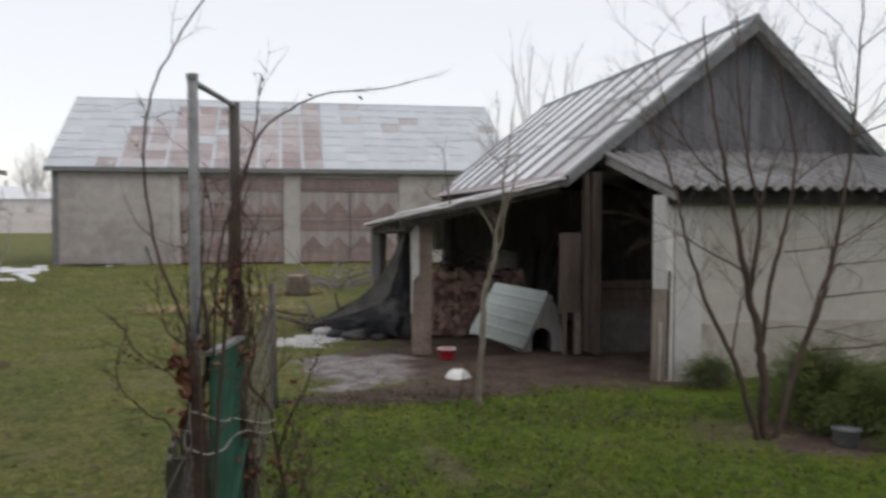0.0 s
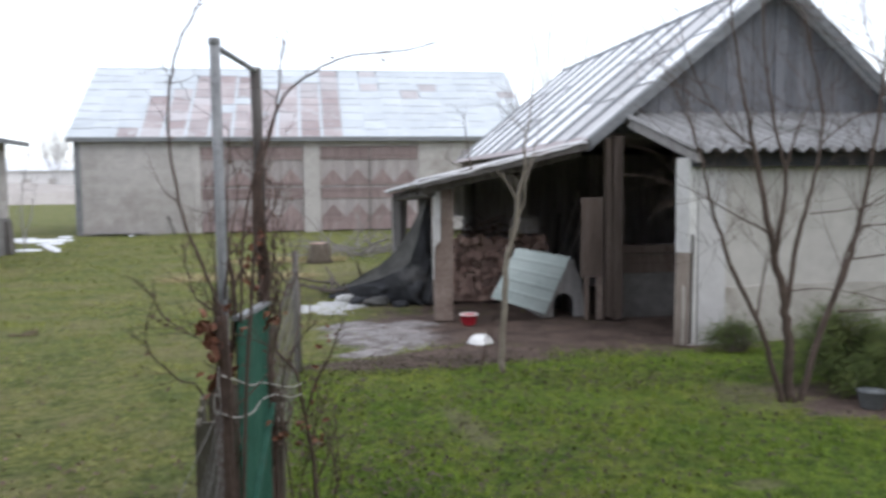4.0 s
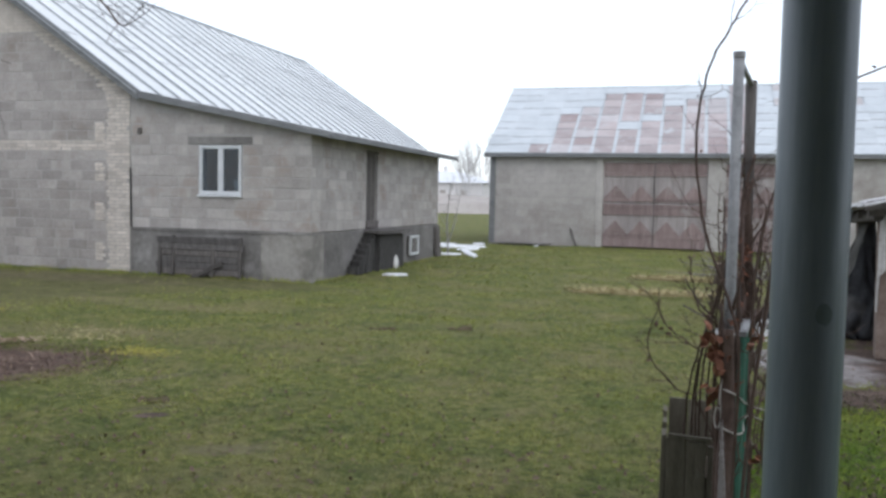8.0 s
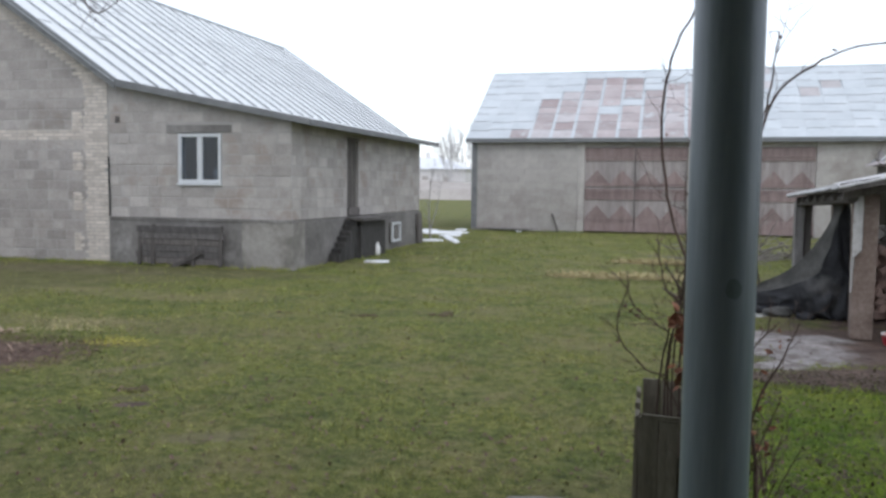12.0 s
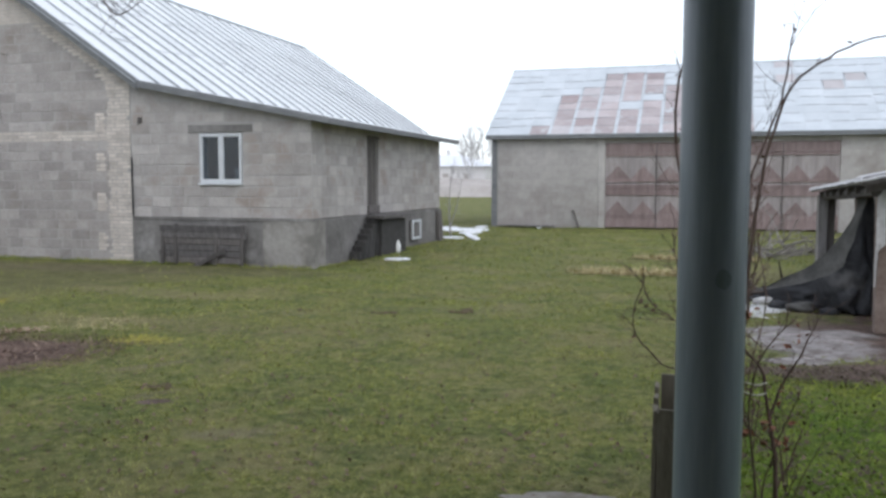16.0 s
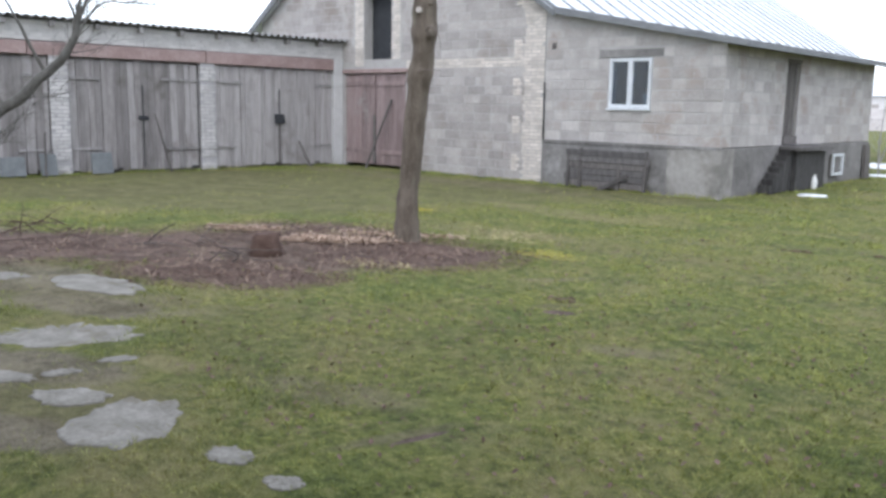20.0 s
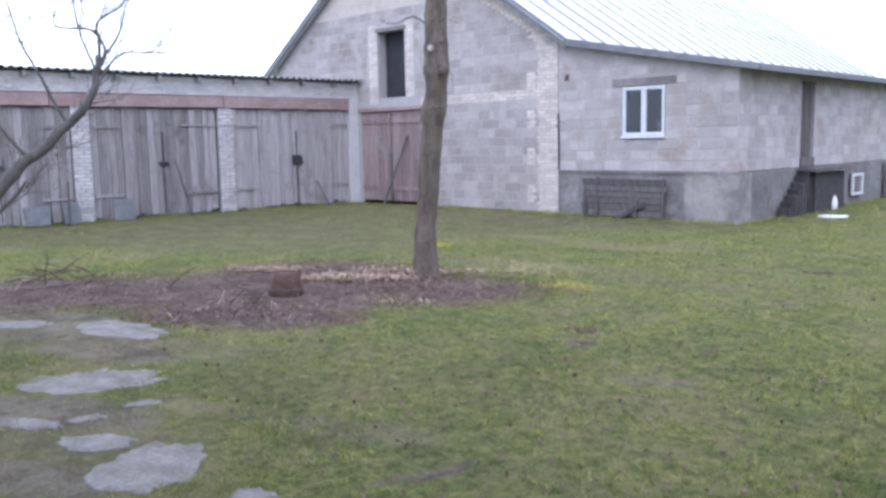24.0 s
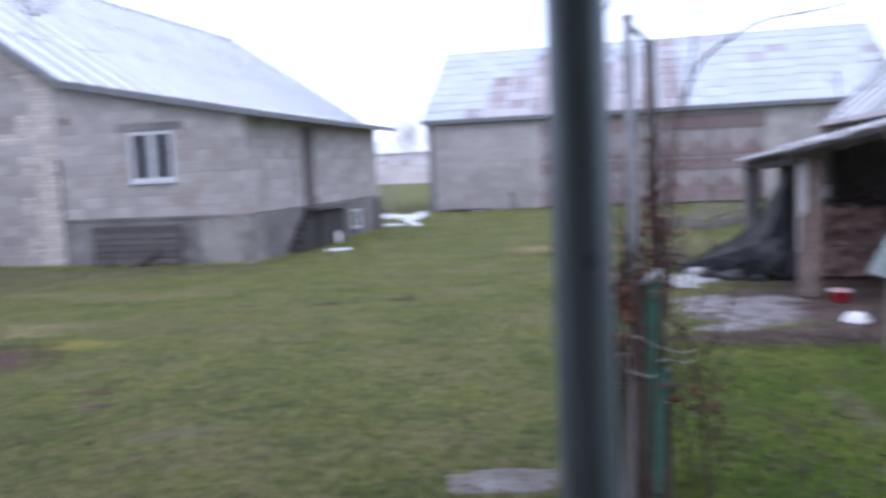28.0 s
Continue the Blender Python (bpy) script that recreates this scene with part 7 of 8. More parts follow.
    pts = grow([(0.0, 0, -0.1), (-0.01, 0, 0.25), (0.03, 0, 0.74), (0.11, 0, 1.41), (0.19, 0, 1.95), (0.24, 0, 2.4), (0.24, 0, 2.75), (0.26, 0, 3.3), (0.3, 0.02, 4.2), (0.38, 0.02, 5.6)], 9)
    rad = []
    for p in pts:
        r = 0.124 + 0.042 * max(0, 0.5 - p.z) / 0.5 - 0.004 * max(0, p.z - 3)
        for z, a in ((1.93, 0.024), (2.4, 0.03), (2.66, 0.018), (3.3, 0.014), (1.3, 0.008), (0.45, 0.008)):
            r += a * math.exp(-((p.z - z) / 0.1) ** 2)
        rad.append(r)
    bm = tube(bmesh.new(), pts, rad, 28)
    for v in bm.verts:
        v.co += 0.014 * Vector((noise.noise(v.co * 9), noise.noise(v.co * 9 + Vector((5, 0, 0))), 0)) + 0.02 * Vector((noise.noise(v.co * 3.1 + Vector((0, 7, 0))), noise.noise(v.co * 3.1 + Vector((9, 0, 0))), 0))
    part("trunk", bm, BARK, t, smooth=True)
    for z, dx, dy, l, r in ((2.7, 0.3, -0.1, 0.015, 0.034), (2.37, 0.3, -0.12, 0.045, 0.046), (1.97, 0.25, -0.2, 0.0, 0.04), (1.93, -0.05, -0.3, 0.0, 0.05), (3.0, -0.3, -0.1, 0.0, 0.03)):
        c = min(pts, key=lambda p: abs(p.z - z))
        part("stub", tube(bmesh.new(), [c, c + Vector((dx * 0.4, dy * 0.4, 0.02)), c + Vector((dx, dy, 0.03)).normalized() * (0.145 + l)], [r * 1.5, r * 1.15, r * 0.75], 9), BARK, t, "sawn branch stub", True)
    part("cut_scar", tube(bmesh.new(), [(0.27, -0.06, 2.64), (0.288, -0.146, 2.645)], [0.045, 0.034], 9), CUTWOOD, t, "pale fresh saw cut")
    for own, r0 in (([(0.3, -0.08, 2.4), (0.46, -0.12, 2.45), (0.57, -0.12, 2.38), (0.62, -0.12, 2.28)], 0.011), ([(0.25, -0.06, 1.98), (0.5, -0.1, 1.99)], 0.01), ([(0.15, -0.06, 2.93), (0.0, -0.1, 3.02), (-0.12, -0.1, 3.02), (-0.3, -0.1, 2.98), (-0.45, -0.1, 3.0), (-0.61, -0.1, 3.06)], 0.013), ([(0.33, -0.06, 2.94), (0.5, -0.1, 2.94), (0.7, -0.1, 2.88)], 0.007)):
        line = rough_line(grow(own), 0.006)
        bm = tube(bmesh.new(), line, taper(r0, 0.003, len(line)), 6)
        twigs(bm, line, 0.0028, 3, 0.16, 0)
        part("branch", bm, TWIG, t)
    line = grow([(0.2, 0, 4.15), (0.85, -0.03, 4.05), (1.43, -0.07, 3.72), (1.78, -0.07, 3.4), (1.97, -0.07, 3.21), (2.2, -0.07, 3.3)], 5)
    bm = tube(bmesh.new(), line, taper(0.022, 0.004, len(line)), 6)
    twigs(bm, line, 0.0045, 14, 0.35, 1, 0.9)
    part("branch", bm, TWIG, t, "thin drooping branch")
    # fruit tree at the yard's near side
    bare_tree("fruit_tree", (-9.2, 2.5, 0), (
        ([(-9.22, 2.45, -0.05), (-9.12, 2.85, 0.5), (-8.94, 3.53, 1.05), (-8.8, 3.94, 1.49), (-8.67, 4.3, 1.82), (-8.57, 4.55, 2.19), (-8.55, 4.59, 2.51)], 0.085, 0.03),
        ([(-8.57, 4.55, 2.19), (-8.53, 4.62, 2.62), (-8.56, 4.56, 2.79), (-8.68, 4.27, 2.81), (-8.69, 4.25, 2.95)], 0.022, 0.006),
        ([(-8.57, 4.55, 2.28), (-8.51, 4.67, 2.57), (-8.54, 4.61, 2.85), (-8.42, 4.87, 3.08), (-8.34, 5.03, 3.4)], 0.02, 0.005),
        ([(-8.58, 4.52, 2.11), (-8.46, 4.79, 2.54), (-8.33, 5.07, 2.57), (-8.27, 5.17, 2.72)], 0.016, 0.004),
        ([(-9.1, 2.95, 0.6), (-8.97, 3.42, 0.82), (-8.88, 3.72, 1.04), (-8.82, 3.9, 1.26)], 0.03, 0.012),
        ([(-9.0, 3.3, 0.9), (-9.05, 3.4, 1.7), (-8.95, 3.6, 2.4), (-8.9, 3.8, 3.0)], 0.03, 0.006),
        ([(-8.8, 3.94, 1.5), (-8.95, 3.7, 1.9), (-9.0, 3.5, 2.5), (-9.1, 3.4, 3.0)], 0.022, 0.005),
        ([(-8.67, 4.3, 1.82), (-8.75, 4.1, 2.3), (-8.85, 3.95, 2.7), (-8.9, 3.85, 3.2)], 0.02, 0.005),
        ([(-8.56, 4.57, 2.4), (-8.45, 4.8, 2.75), (-8.4, 4.9, 3.1), (-8.25, 5.2, 3.3)], 0.016, 0.004),
        ([(-8.56, 4.57, 2.4), (-8.6, 4.45, 2.8), (-8.62, 4.4, 3.3)], 0.014, 0.004),
    ), "leaning leafless fruit tree with crooked branches", shoots=30, shoot=0.5, depth=2, r_tw=0.0055, material=MOSSBARK)
    # dead weeds along the garden fence
    rnd = random.Random(8)
    for x, y in ((0.62, 4.95), (0.75, 5.6), (0.6, 6.3), (2.05, 8.1)):
        stems = []
        for k in range(4):
            dx, dy, z = rnd.uniform(-0.18, 0.18), rnd.uniform(-0.18, 0.18), rnd.uniform(0.25, 0.6)
            stems.append(([(x + dx * 0.2, y + dy * 0.2, -0.02), (x + dx * 0.5, y + dy * 0.4, z * 0.5), (x + dx, y + dy, z)], 0.004, 0.0015))
        bare_tree("dead_weed", (x, y, 0), stems, "thin dead weed stalks beside the netting", shoots=3, shoot=0.16, depth=1, r_tw=0.0018, material=VINE, category="weed")
    # bare trees behind the shed and the barn
    for i, (x, y, h) in enumerate(((8.6, 27.5, 7.3), (10.1, 28.4, 6.8), (7.8, 28.6, 5.6), (11.5, 27, 6.5))):
        stems = [([(x, y, 0), (x + 0.1, y, h * 0.4), (x - 0.1, y, h * 0.75), (x + 0.05, y, h)], 0.05, 0.008)]
        for k in range(5):
            a, z = random.uniform(0, 6.3), h * random.uniform(0.3, 0.6)
            stems.append(([(x, y, z), (x + 0.4 * math.cos(a), y + 0.4 * math.sin(a), z + h * 0.2), (x + 0.7 * math.cos(a), y + 0.7 * math.sin(a), z + h * 0.42)], 0.022, 0.006))
        bare_tree("bare_tree", (x, y, 0), stems, "slender leafless tree behind the sheds", shoots=7, shoot=0.9, depth=1, r_tw=0.007, material=MIDTWIG, spread=0.5)
    # trailing juniper
    for i, (x, y, rx, ry, h, n) in enumerate(((4.9, 7.05, 0.66, 0.5, 0.64, 16000), (5.0, 6.62, 0.45, 0.3, 0.42, 9000), (4.72, 8.5, 0.32, 0.25, 0.24, 2600), (5.6, 6.75, 0.8, 0.55, 0.46, 14000), (5.35, 5.85, 0.75, 0.45, 0.46, 15000), (6.2, 5.6, 0.8, 0.6, 0.48, 8200), (6.6, 6.6, 0.9, 0.7, 0.5, 6600), (6.6, 7.7, 1.1, 0.6, 0.5, 6200))):
        b = thing("juniper_bush", (x, y, 0), "low spreading green juniper bush", "bush")
        bm, bw = bmesh.new(), bmesh.new()
        rnd = random.Random(i)
        arms = []
        for _ in range(64):
            a, e = rnd.uniform(0, 2 * math.pi), rnd.uniform(0.15, 1.0)
            tip = Vector((rx * math.cos(a) * e, ry * math.sin(a) * e, h * (1 - 0.8 * e * e) * rnd.uniform(0.55, 1.1)))
            line = grow([(0.1 * math.cos(a), 0.1 * math.sin(a), 0), tip * 0.6 + Vector((0, 0, 0.1)), tip], 6)
            tube(bw, line, taper(0.008, 0.002, len(line)), 4)
            arms.append(line)
        for _ in range(n):
            line = rnd.choice(arms)
            k = rnd.randrange(2, len(line))
            p = line[k] + Vector([rnd.gauss(0, 0.055) for _ in range(3)])
            if p.z < 0.03:
                continue
            d = ((line[k] - line[k - 1]).normalized() + 0.7 * Vector([rnd.uniform(-1, 1) for _ in range(3)])).normalized()
            s = d.orthogonal().normalized()
            l, w = rnd.uniform(0.04, 0.1), rnd.uniform(0.002, 0.005)
            bm.faces.new([bm.verts.new(q) for q in (p - s * w, p + s * w, p + d * l)])
        part("stem_tangle", bw, TWIG, b)
        tagged(part("foliage", bm, BUSH, b), kind="stuff")
    # spruce whose boughs reach in at the side
    s = thing("spruce", (9.05, 7.9, 0), "dark green spruce beside the whitewashed wall", "tree")
    part("trunk", tube(bmesh.new(), [(0, 0, -0.1), (0, 0, 2.5), (0, 0, 7.5)], [0.13, 0.1, 0.01], 10), BARK, s, smooth=True)
    rnd = random.Random(77)

    def sprig(bm, p, d, l):
        """A side shoot thick with needles."""
        line = wander(p, d, l, 4, 0.12)
        tube(bm, line, taper(0.007, 0.004, 5), 4)
        for p0, p1 in zip(line, line[1:]):
            for _ in range(int(210 * l)):
                q = p0.lerp(p1, rnd.random())
                nd = ((p1 - p0).normalized() * 0.8 + Vector([rnd.uniform(-1, 1) for _ in range(3)])).normalized()
                o = nd.orthogonal().normalized() * 0.0036
                bm.faces.new([bm.verts.new(v) for v in (q - o, q + o, q + nd * 0.03)])
        return line

    for k in range(42):
        # full on the side towards the yard, sparse elsewhere
        z = 2.98 + 0.046 * k if k < 30 else 2.9 + 0.36 * (k - 30)
        a = radians(120 + (k * 47) % 115) if k < 30 else radians(240 + (k * 137) % 230)
        L = (1.55 + 0.2 * math.sin(k * 2.1)) * (1 if k < 30 else 1 - (z - 2.4) / 6)
        d = Vector((math.cos(a), math.sin(a), 0.1))
        line = [Vector((0, 0, z)) + d * L * q + Vector((0, 0, -0.16 * L * q * q)) for q in np.linspace(0, 1, 10)]
        bough = part("bough", tube(bmesh.new(), line, taper(0.02, 0.006, 10), 5), BARK, s)
        bm = bmesh.new()
        for q in range(3, 10):
            fade = 1 - (q - 3) / 9
            for side in (-1, 1):
                lat = Vector((-d.y, d.x, 0)) * side * rnd.uniform(0.6, 1.0) + d * 0.75 + Vector((0, 0, rnd.uniform(-0.6, 0.7)))
                main = sprig(bm, line[q], lat, 0.42 * fade)
                for e in (1, 2, 3):
                    for w in (-1, 1):
                        sprig(bm, main[e], lat.normalized() + 0.7 * w * d + Vector((rnd.uniform(-0.3, 0.3), rnd.uniform(-0.3, 0.3), rnd.uniform(-0.7, 0.6))), 0.2 * fade)
            sprig(bm, line[q], d + Vector((0, 0, rnd.uniform(-0.5, 0.3))), 0.18)
        part("needles", bm, SPRUCE, bough)


MOSSBARK = surf("mossy_grey_bark", (0.06, 0.056, 0.049), (0.105, 0.1, 0.09), (0.165, 0.16, 0.146), 7, 0.95, 0.9, stretch=(2, 2, 1))
SHRUBBARK = surf("red_brown_shrub_bark", (0.052, 0.036, 0.029), (0.088, 0.064, 0.052), (0.138, 0.105, 0.088), 6, 0.85, 0.4)
CUTWOOD = surf("fresh_cut_wood", (0.34, 0.3, 0.26), (0.44, 0.4, 0.36), (0.52, 0.48, 0.44), 9, 0.8, 0.2)
SAPBARK = surf("greenish_young_bark", (0.13, 0.11, 0.085), (0.21, 0.18, 0.145), (0.28, 0.25, 0.2), 9, 0.85, 0.4)
PILETWIG = surf("cut_branch_bark", (0.14, 0.125, 0.115), (0.22, 0.2, 0.185), (0.32, 0.3, 0.28), 5, 0.9, 0.2)
MIDTWIG = surf("grey_twig_bark", (0.26, 0.245, 0.24), (0.34, 0.325, 0.32), (0.42, 0.4, 0.395), 3, 0.9, 0.0)
build_plants()


# ---- leaf bed, brush, stumps, straw ----
def litter(name, blobs, count, size, material, label, up=0.04, seed=2, edge=1.0, slim=0.3, fade=0.5, steep=0.6):
    rnd = random.Random(seed)
    bm = bmesh.new()
    for _ in range(count):
        cx, cy, rx, ry, rot = rnd.choice(blobs)
        a, e = rnd.uniform(0, 2 * math.pi), rnd.random() ** fade * edge
        u, v = rx * e * math.cos(a), ry * e * math.sin(a)
        c, s = math.cos(radians(rot)), math.sin(radians(rot))
        x, y = cx + c * u - s * v, cy + s * u + c * v
        p = Vector((x, y, lie(x, y) + rnd.uniform(0.0, up)))
        d = Vector((rnd.uniform(-1, 1), rnd.uniform(-1, 1), rnd.uniform(-0.2, steep))).normalized()
        sd = d.cross(Vector((rnd.uniform(-0.4, 0.4), rnd.uniform(-0.4, 0.4), 1))).normalized()
        l = size * rnd.uniform(0.5, 1.3)
        m = p + d * l * 0.5 + Vector((0, 0, l * 0.1))
        bm.faces.new([bm.verts.new(q) for q in (p, m + sd * l * slim, p + d * l, m - sd * l * slim)])
    ob = new(name, mesh_of(name, bm, material))
    tagged(ob, label, "litter", kind="stuff")


YELLOW = surf("yellowed_grass", (0.3, 0.26, 0.05), (0.4, 0.36, 0.075), (0.48, 0.43, 0.11), 9, 0.9, 0.2, vary=0.2, island=True)
CHIPS = surf("fresh_wood_chip", (0.3, 0.215, 0.16), (0.43, 0.325, 0.25), (0.55, 0.435, 0.345), 9, 0.9, 0.2, vary=0.2, island=True)
litter("leaf_litter", BED, 52000, 0.022, LEAFDRY, "brown dead leaves and stalks round the lopped tree", 0.01, 3, 1.3, 0.35, 0.65, 0.25)
litter("bed_stalks", BED, 700, 0.12, CHIPS, "pale dry stalks lying in the leaf bed", 0.04, 9, 1.0, 0.03)
litter("fallen_leaves", ((2.0, 6.6, 2.2, 1.6, 0), (2.0, 6.4, 2.2, 1.5, 0), (1.6, 6.2, 1.0, 1.4, 0), (2.6, 5.4, 2.0, 1.3, 0), (2.0, 8.5, 1.9, 0.4, 6), (1.4, 8.45, 1.1, 0.35, 0), (3.4, 7.6, 1.4, 0.5, 0)), 6200, 0.034, DARKLEAF, "scattered dark fallen leaves on the grass", 0.05, 4)
litter("lawn_leaves", ((-3.0, 6.5, 5.0, 3.0, 10), (-3.5, 10.0, 6.0, 3.5, 0), (-2.5, 4.8, 3.0, 1.8, 10)), 3800, 0.035, LEAFDRY, "brown leaf scraps scattered on the lawn", 0.03, 44)
litter("fence_leaves", ((0.85, 5.4, 0.45, 1.1, 0), (0.75, 7.4, 0.35, 0.9, 0)), 450, 0.045, DARKLEAF, "dark dead leaves under the netting", 0.05, 21)
litter("straw", DRY[:2], 4600, 0.16, STRAW, "strewn yellow straw on the lawn", 0.03, 5, 0.9, 0.04)
litter("dry_stalks", ((-8.0, 7.3, 1.5, 0.25, 34), (-6.0, 6.35, 0.5, 0.12, 20), (-6.6, 9.1, 0.9, 0.25, 10), (-6.2, 8.6, 0.7, 0.12, 12)), 480, 0.1, STRAW, "pale dry stalks in the lawn", 0.03, 6, 0.9, 0.05)
litter("yellow_tuft", ((-5.2, 8.15, 0.36, 0.2, 0), (-8.9, 9.9, 0.2, 0.12, 0)), 900, 0.06, YELLOW, "yellowed tuft of dead grass in the lawn", 0.03, 15, 1.2, 0.06, 0.7)
litter("wood_chips", ((-7.45, 7.15, 0.75, 0.2, 40), (-7.7, 6.8, 0.4, 0.14, 40), (-7.3, 7.95, 0.9, 0.14, 36), (-8.9, 6.7, 0.55, 0.14, 30), (-7.5, 7.1, 0.6, 0.16, 40)), 3400, 0.05, CHIPS, "pale wood chips strewn by the lopped trunk", 0.05, 8, 0.95, 0.22)


def heap(name, x, y, rx, ry, h, count, length, r, label, material, seed, category="brushwood", z=0.0):
    t = thing(name, (x, y, z), label, category)
    rnd = random.Random(seed)
    for _ in range(count):
        a, e = rnd.uniform(0, 2 * math.pi), math.sqrt(rnd.random())
        p = Vector((rx * e * math.cos(a), ry * e * math.sin(a), 0.02 + h * (1 - e) * rnd.random()))
        d = Vector((rnd.uniform(-1, 1), rnd.uniform(-1, 1), rnd.uniform(-0.1, 0.35)))
        line = wander(p, d, length * rnd.uniform(0.5, 1.2), 6, 0.22)
        line = [Vector((q.x, q.y, max(0.01, q.z))) for q in line]
        part("stick", tube(bmesh.new(), line, taper(r * rnd.uniform(0.6, 1.3), r * 0.35, 7), 5), material, t)


heap("branch_pile", 2.0, 21.6, 1.3, 1.4, 0.38, 80, 1.3, 0.02, "tangled pile of cut branches by the shed", PILETWIG, 11)
heap("brushwood", 2.95, 12.62, 0.5, 0.16, 0.3, 34, 0.5, 0.012, "dark brushwood thrown on top of the firewood", VINE, 17, z=0.9)
heap("brushwood", 3.6, 12.6, 0.35, 0.16, 0.16, 18, 0.4, 0.012, "dark brushwood thrown on top of the firewood", TWIG, 18, z=0.9)
heap("brushwood", -10.3, 4.75, 1.0, 0.5, 0.12, 26, 0.6, 0.008, "dark twigs and brush at the edge of the bed", VINE, 12)
heap("brushwood", -7.9, 5.5, 1.0, 0.5, 0.12, 16, 0.6, 0.009, "loose twigs lying in the leaf bed", TWIG, 13)
heap("firewood_heap", 0.95, 13.6, 0.6, 0.5, 0.3, 14, 0.8, 0.03, "rough branches lying beside the tarpaulin", TWIG, 14)


ROTTEN = surf("rotten_brown_wood", (0.05, 0.03, 0.023), (0.09, 0.057, 0.044), (0.14, 0.096, 0.077), 9, 0.95, 0.9)


def stump(x, y, r, h, label, material=BARK, face=LOGEND):
    t = thing("tree_stump", (x, y, 0), label, "stump")
    bm = tube(bmesh.new(), [(0, 0, -0.05), (0, 0, 0.08), (0.01, 0, h * 0.6), (0.0, 0, h)], [r * 1.35, r * 1.1, r, r * 0.96], 16)
    for v in bm.verts:
        v.co += Vector((0.12 * r * noise.noise(v.co * 5), 0.12 * r * noise.noise(v.co * 5 + Vector((3, 0, 0))), 0.02 * noise.noise(v.co * 9)))
    part("stump_body", bm, material, t, smooth=True)
    part("cut_face", tube(bmesh.new(), [(0, 0, h), (0, 0, h + 0.012)], r * 0.86, 16), face, t)


stump(0.9, 19.4, 0.24, 0.4, "grey sawn tree stump behind the gate")
stump(-7.35, 5.97, 0.15, 0.2, "low brown rotten stump in the leaf bed", ROTTEN, ROTTEN)


def molehill(x, y, r, seed):
    bm = bmesh.new()
    rnd = random.Random(seed)
    for i in range(9):
        c = Vector((rnd.gauss(0, r * 0.5), rnd.gauss(0, r * 0.3), 0))
        res = bmesh.ops.create_icosphere(bm, subdivisions=2, radius=r * rnd.uniform(0.25, 0.5))
        for v in res["verts"]:
            v.co = Vector((v.co.x, v.co.y, v.co.z * 0.45)) * (1 + 0.3 * noise.noise(v.co * 25)) + c
    ob = new("earth_clods", mesh_of("earth_clods", bm, EARTH, True))
    ob.matrix_basis = pose(x, y, lie(x, y))
    tagged(ob, "small dark clods of earth on the lawn", "earth", kind="stuff")


EARTH = surf("bare_earth", (0.05, 0.04, 0.02), (0.085, 0.068, 0.036), (0.12, 0.098, 0.056), 12, 0.95, 0.8)
for i, (x, y, r) in enumerate(((-2.56, 11.1, 0.16), (-3.5, 10.7, 0.13), (-4.6, 10.6, 0.09), (-3.86, 6.5, 0.11))):
    molehill(x, y, r, i)


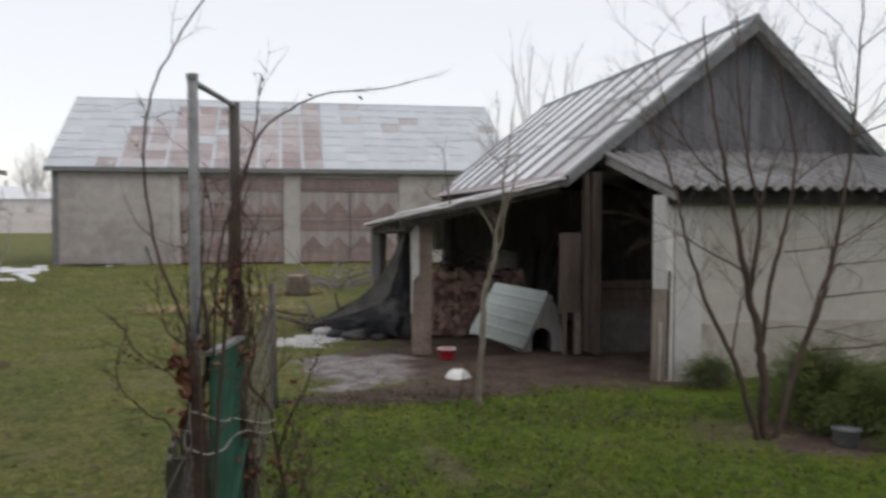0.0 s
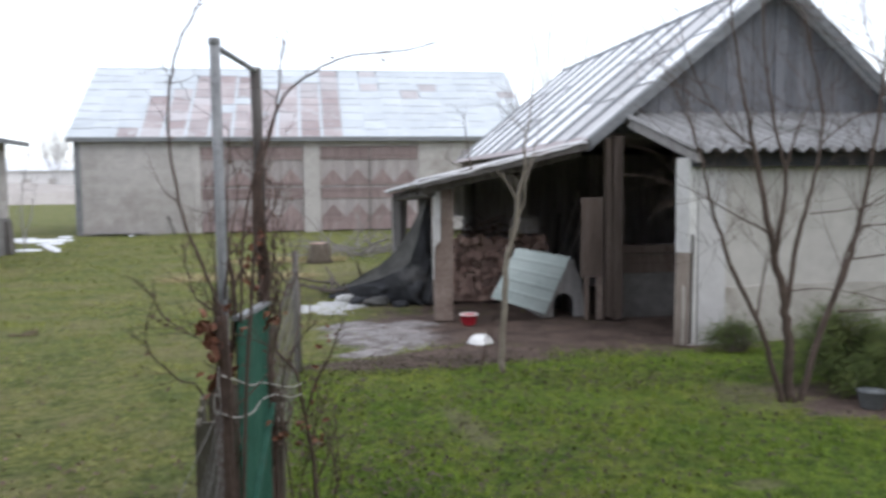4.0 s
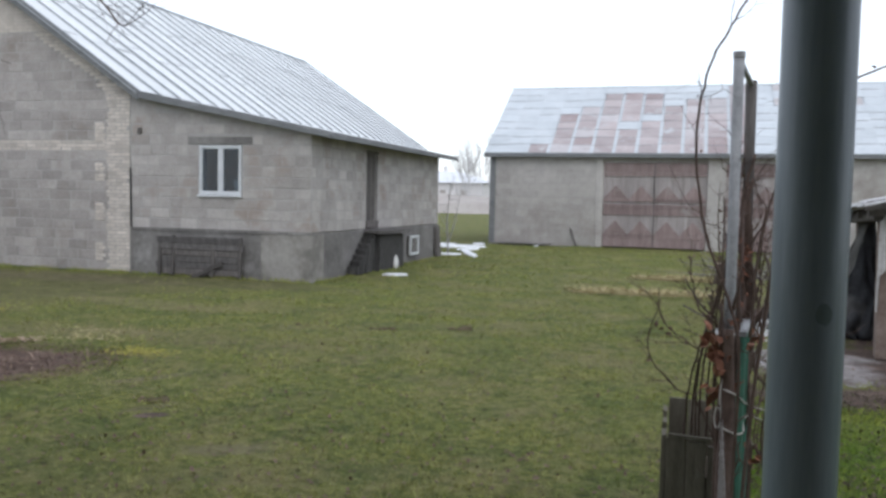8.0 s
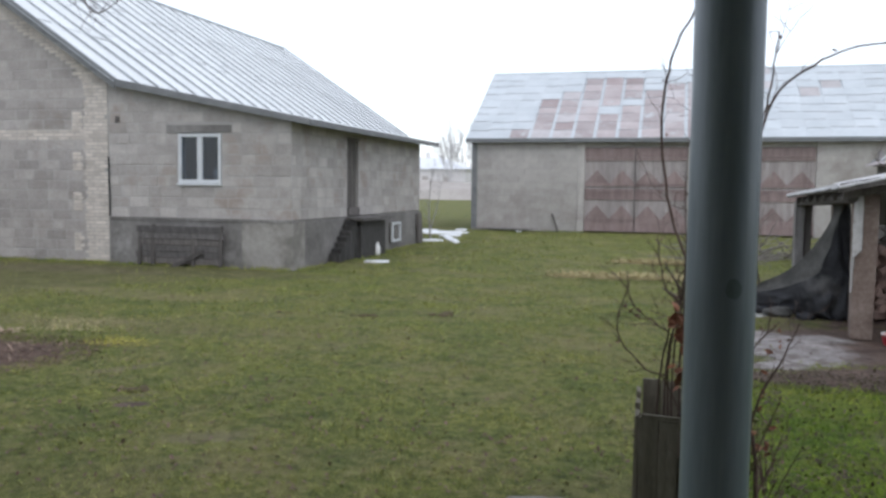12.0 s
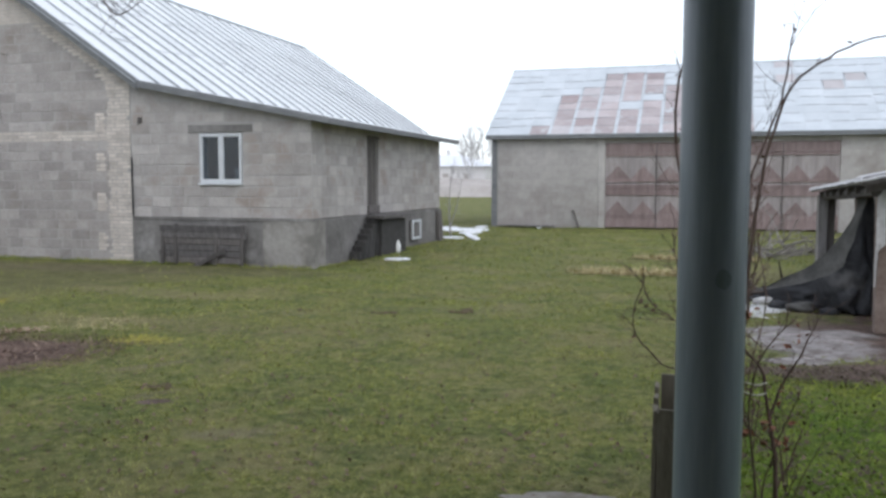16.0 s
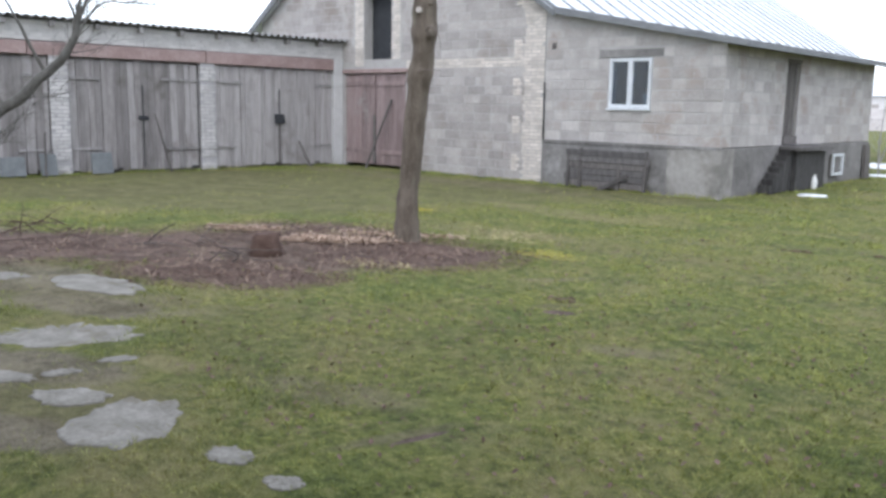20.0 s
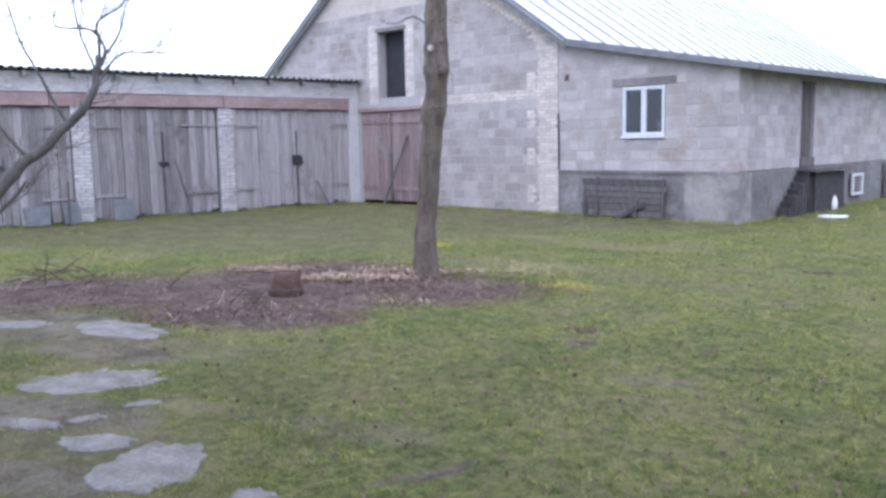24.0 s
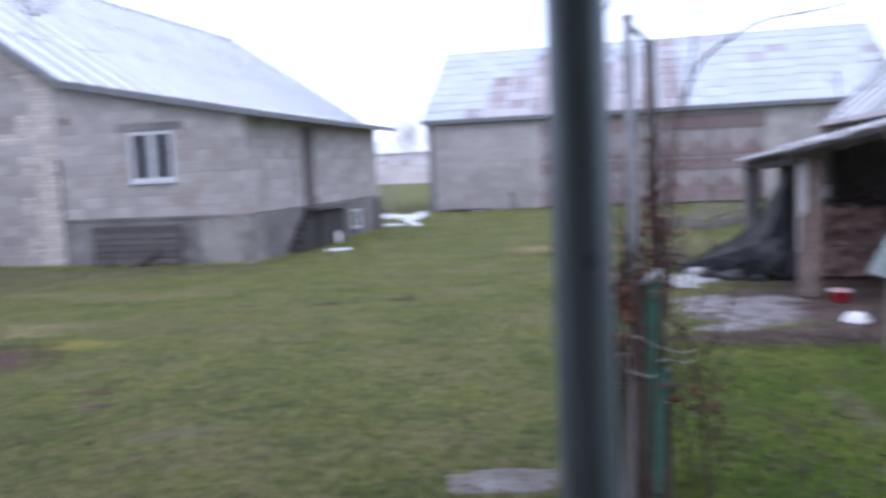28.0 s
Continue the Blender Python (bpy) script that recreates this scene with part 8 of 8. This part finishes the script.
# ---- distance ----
# no mist is built here; the pale materials carry it
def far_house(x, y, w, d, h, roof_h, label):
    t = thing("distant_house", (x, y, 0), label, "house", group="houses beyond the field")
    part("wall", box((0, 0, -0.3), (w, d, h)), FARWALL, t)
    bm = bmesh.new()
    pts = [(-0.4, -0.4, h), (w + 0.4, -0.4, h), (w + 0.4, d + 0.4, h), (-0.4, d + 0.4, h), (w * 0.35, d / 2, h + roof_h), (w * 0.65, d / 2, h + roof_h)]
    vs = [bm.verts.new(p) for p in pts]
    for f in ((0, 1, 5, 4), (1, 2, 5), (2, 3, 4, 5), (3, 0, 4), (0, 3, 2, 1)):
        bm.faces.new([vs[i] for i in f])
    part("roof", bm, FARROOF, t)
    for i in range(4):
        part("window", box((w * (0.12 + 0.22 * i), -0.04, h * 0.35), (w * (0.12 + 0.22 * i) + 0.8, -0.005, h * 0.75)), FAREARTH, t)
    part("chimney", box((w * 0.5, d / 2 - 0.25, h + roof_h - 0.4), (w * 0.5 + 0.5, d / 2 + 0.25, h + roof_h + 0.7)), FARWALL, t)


far_house(-39.6, 108, 13.2, 9, 3.85, 1.7, "distant farmhouse, mist put into its pale colours")
far_house(-52, 112, 11, 8, 2.8, 2.4, "distant farmhouse, mist put into its pale colours")
far_house(-17, 118, 9, 7, 2.6, 2.2, "distant farmhouse, mist put into its pale colours")
bk = thing("field_bank", (-30, 98, 0), "low earth bank along the field, paled by painted mist", "bank", kind="structure")
bm = bmesh.new()
prev = None
for i in range(81):
    x = -60 + 1.5 * i
    r = [bm.verts.new((x, y + 0.4 * noise.noise(Vector((x * 0.3, y, 0))), z * (1 + 0.2 * noise.noise(Vector((x * 0.2, 3, z)))))) for y, z in ((0, -0.2), (1.5, 1.3), (5, 2.25), (9, -0.2))]
    if prev:
        for k in range(3):
            bm.faces.new((prev[k], prev[k + 1], r[k + 1], r[k]))
    prev = r
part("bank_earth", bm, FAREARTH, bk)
for i, (x, y, h) in enumerate(((-27.5, 104, 8), (-24.8, 106, 9.5), (-22.5, 103, 7), (-30, 120, 9), (-33, 125, 10), (-19, 110, 8), (-44, 118, 9))):
    stems = [([(x, y, 0), (x + 0.3, y, h * 0.5), (x, y, h)], 0.16, 0.03)]
    for k in range(6):
        a, z = random.uniform(0, 6.3), h * random.uniform(0.25, 0.6)
        stems.append(([(x, y, z), (x + 1.1 * math.cos(a), y, z + h * 0.2), (x + 1.7 * math.cos(a), y, z + h * 0.38)], 0.07, 0.02))
    bare_tree("distant_tree", (x, y, 0), stems, "leafless distant tree, mist put into its pale bark", shoots=20, shoot=1.7, depth=1, r_tw=0.03, material=FARTWIG, spread=0.6)
hb = bare_tree("hedge_shrub", (-7.0, 25.6, 0), [([(-7.0, 25.6, 0), (-7.05, 25.6, 1.0), (-6.95, 25.6, 2.0)], 0.03, 0.008), ([(-7.0, 25.6, 0.3), (-6.8, 25.6, 1.0), (-6.65, 25.6, 1.7)], 0.02, 0.006)], "thin leafless shrub behind the house corner", shoots=10, shoot=0.5, depth=1, r_tw=0.008, material=MIDTWIG, category="shrub")
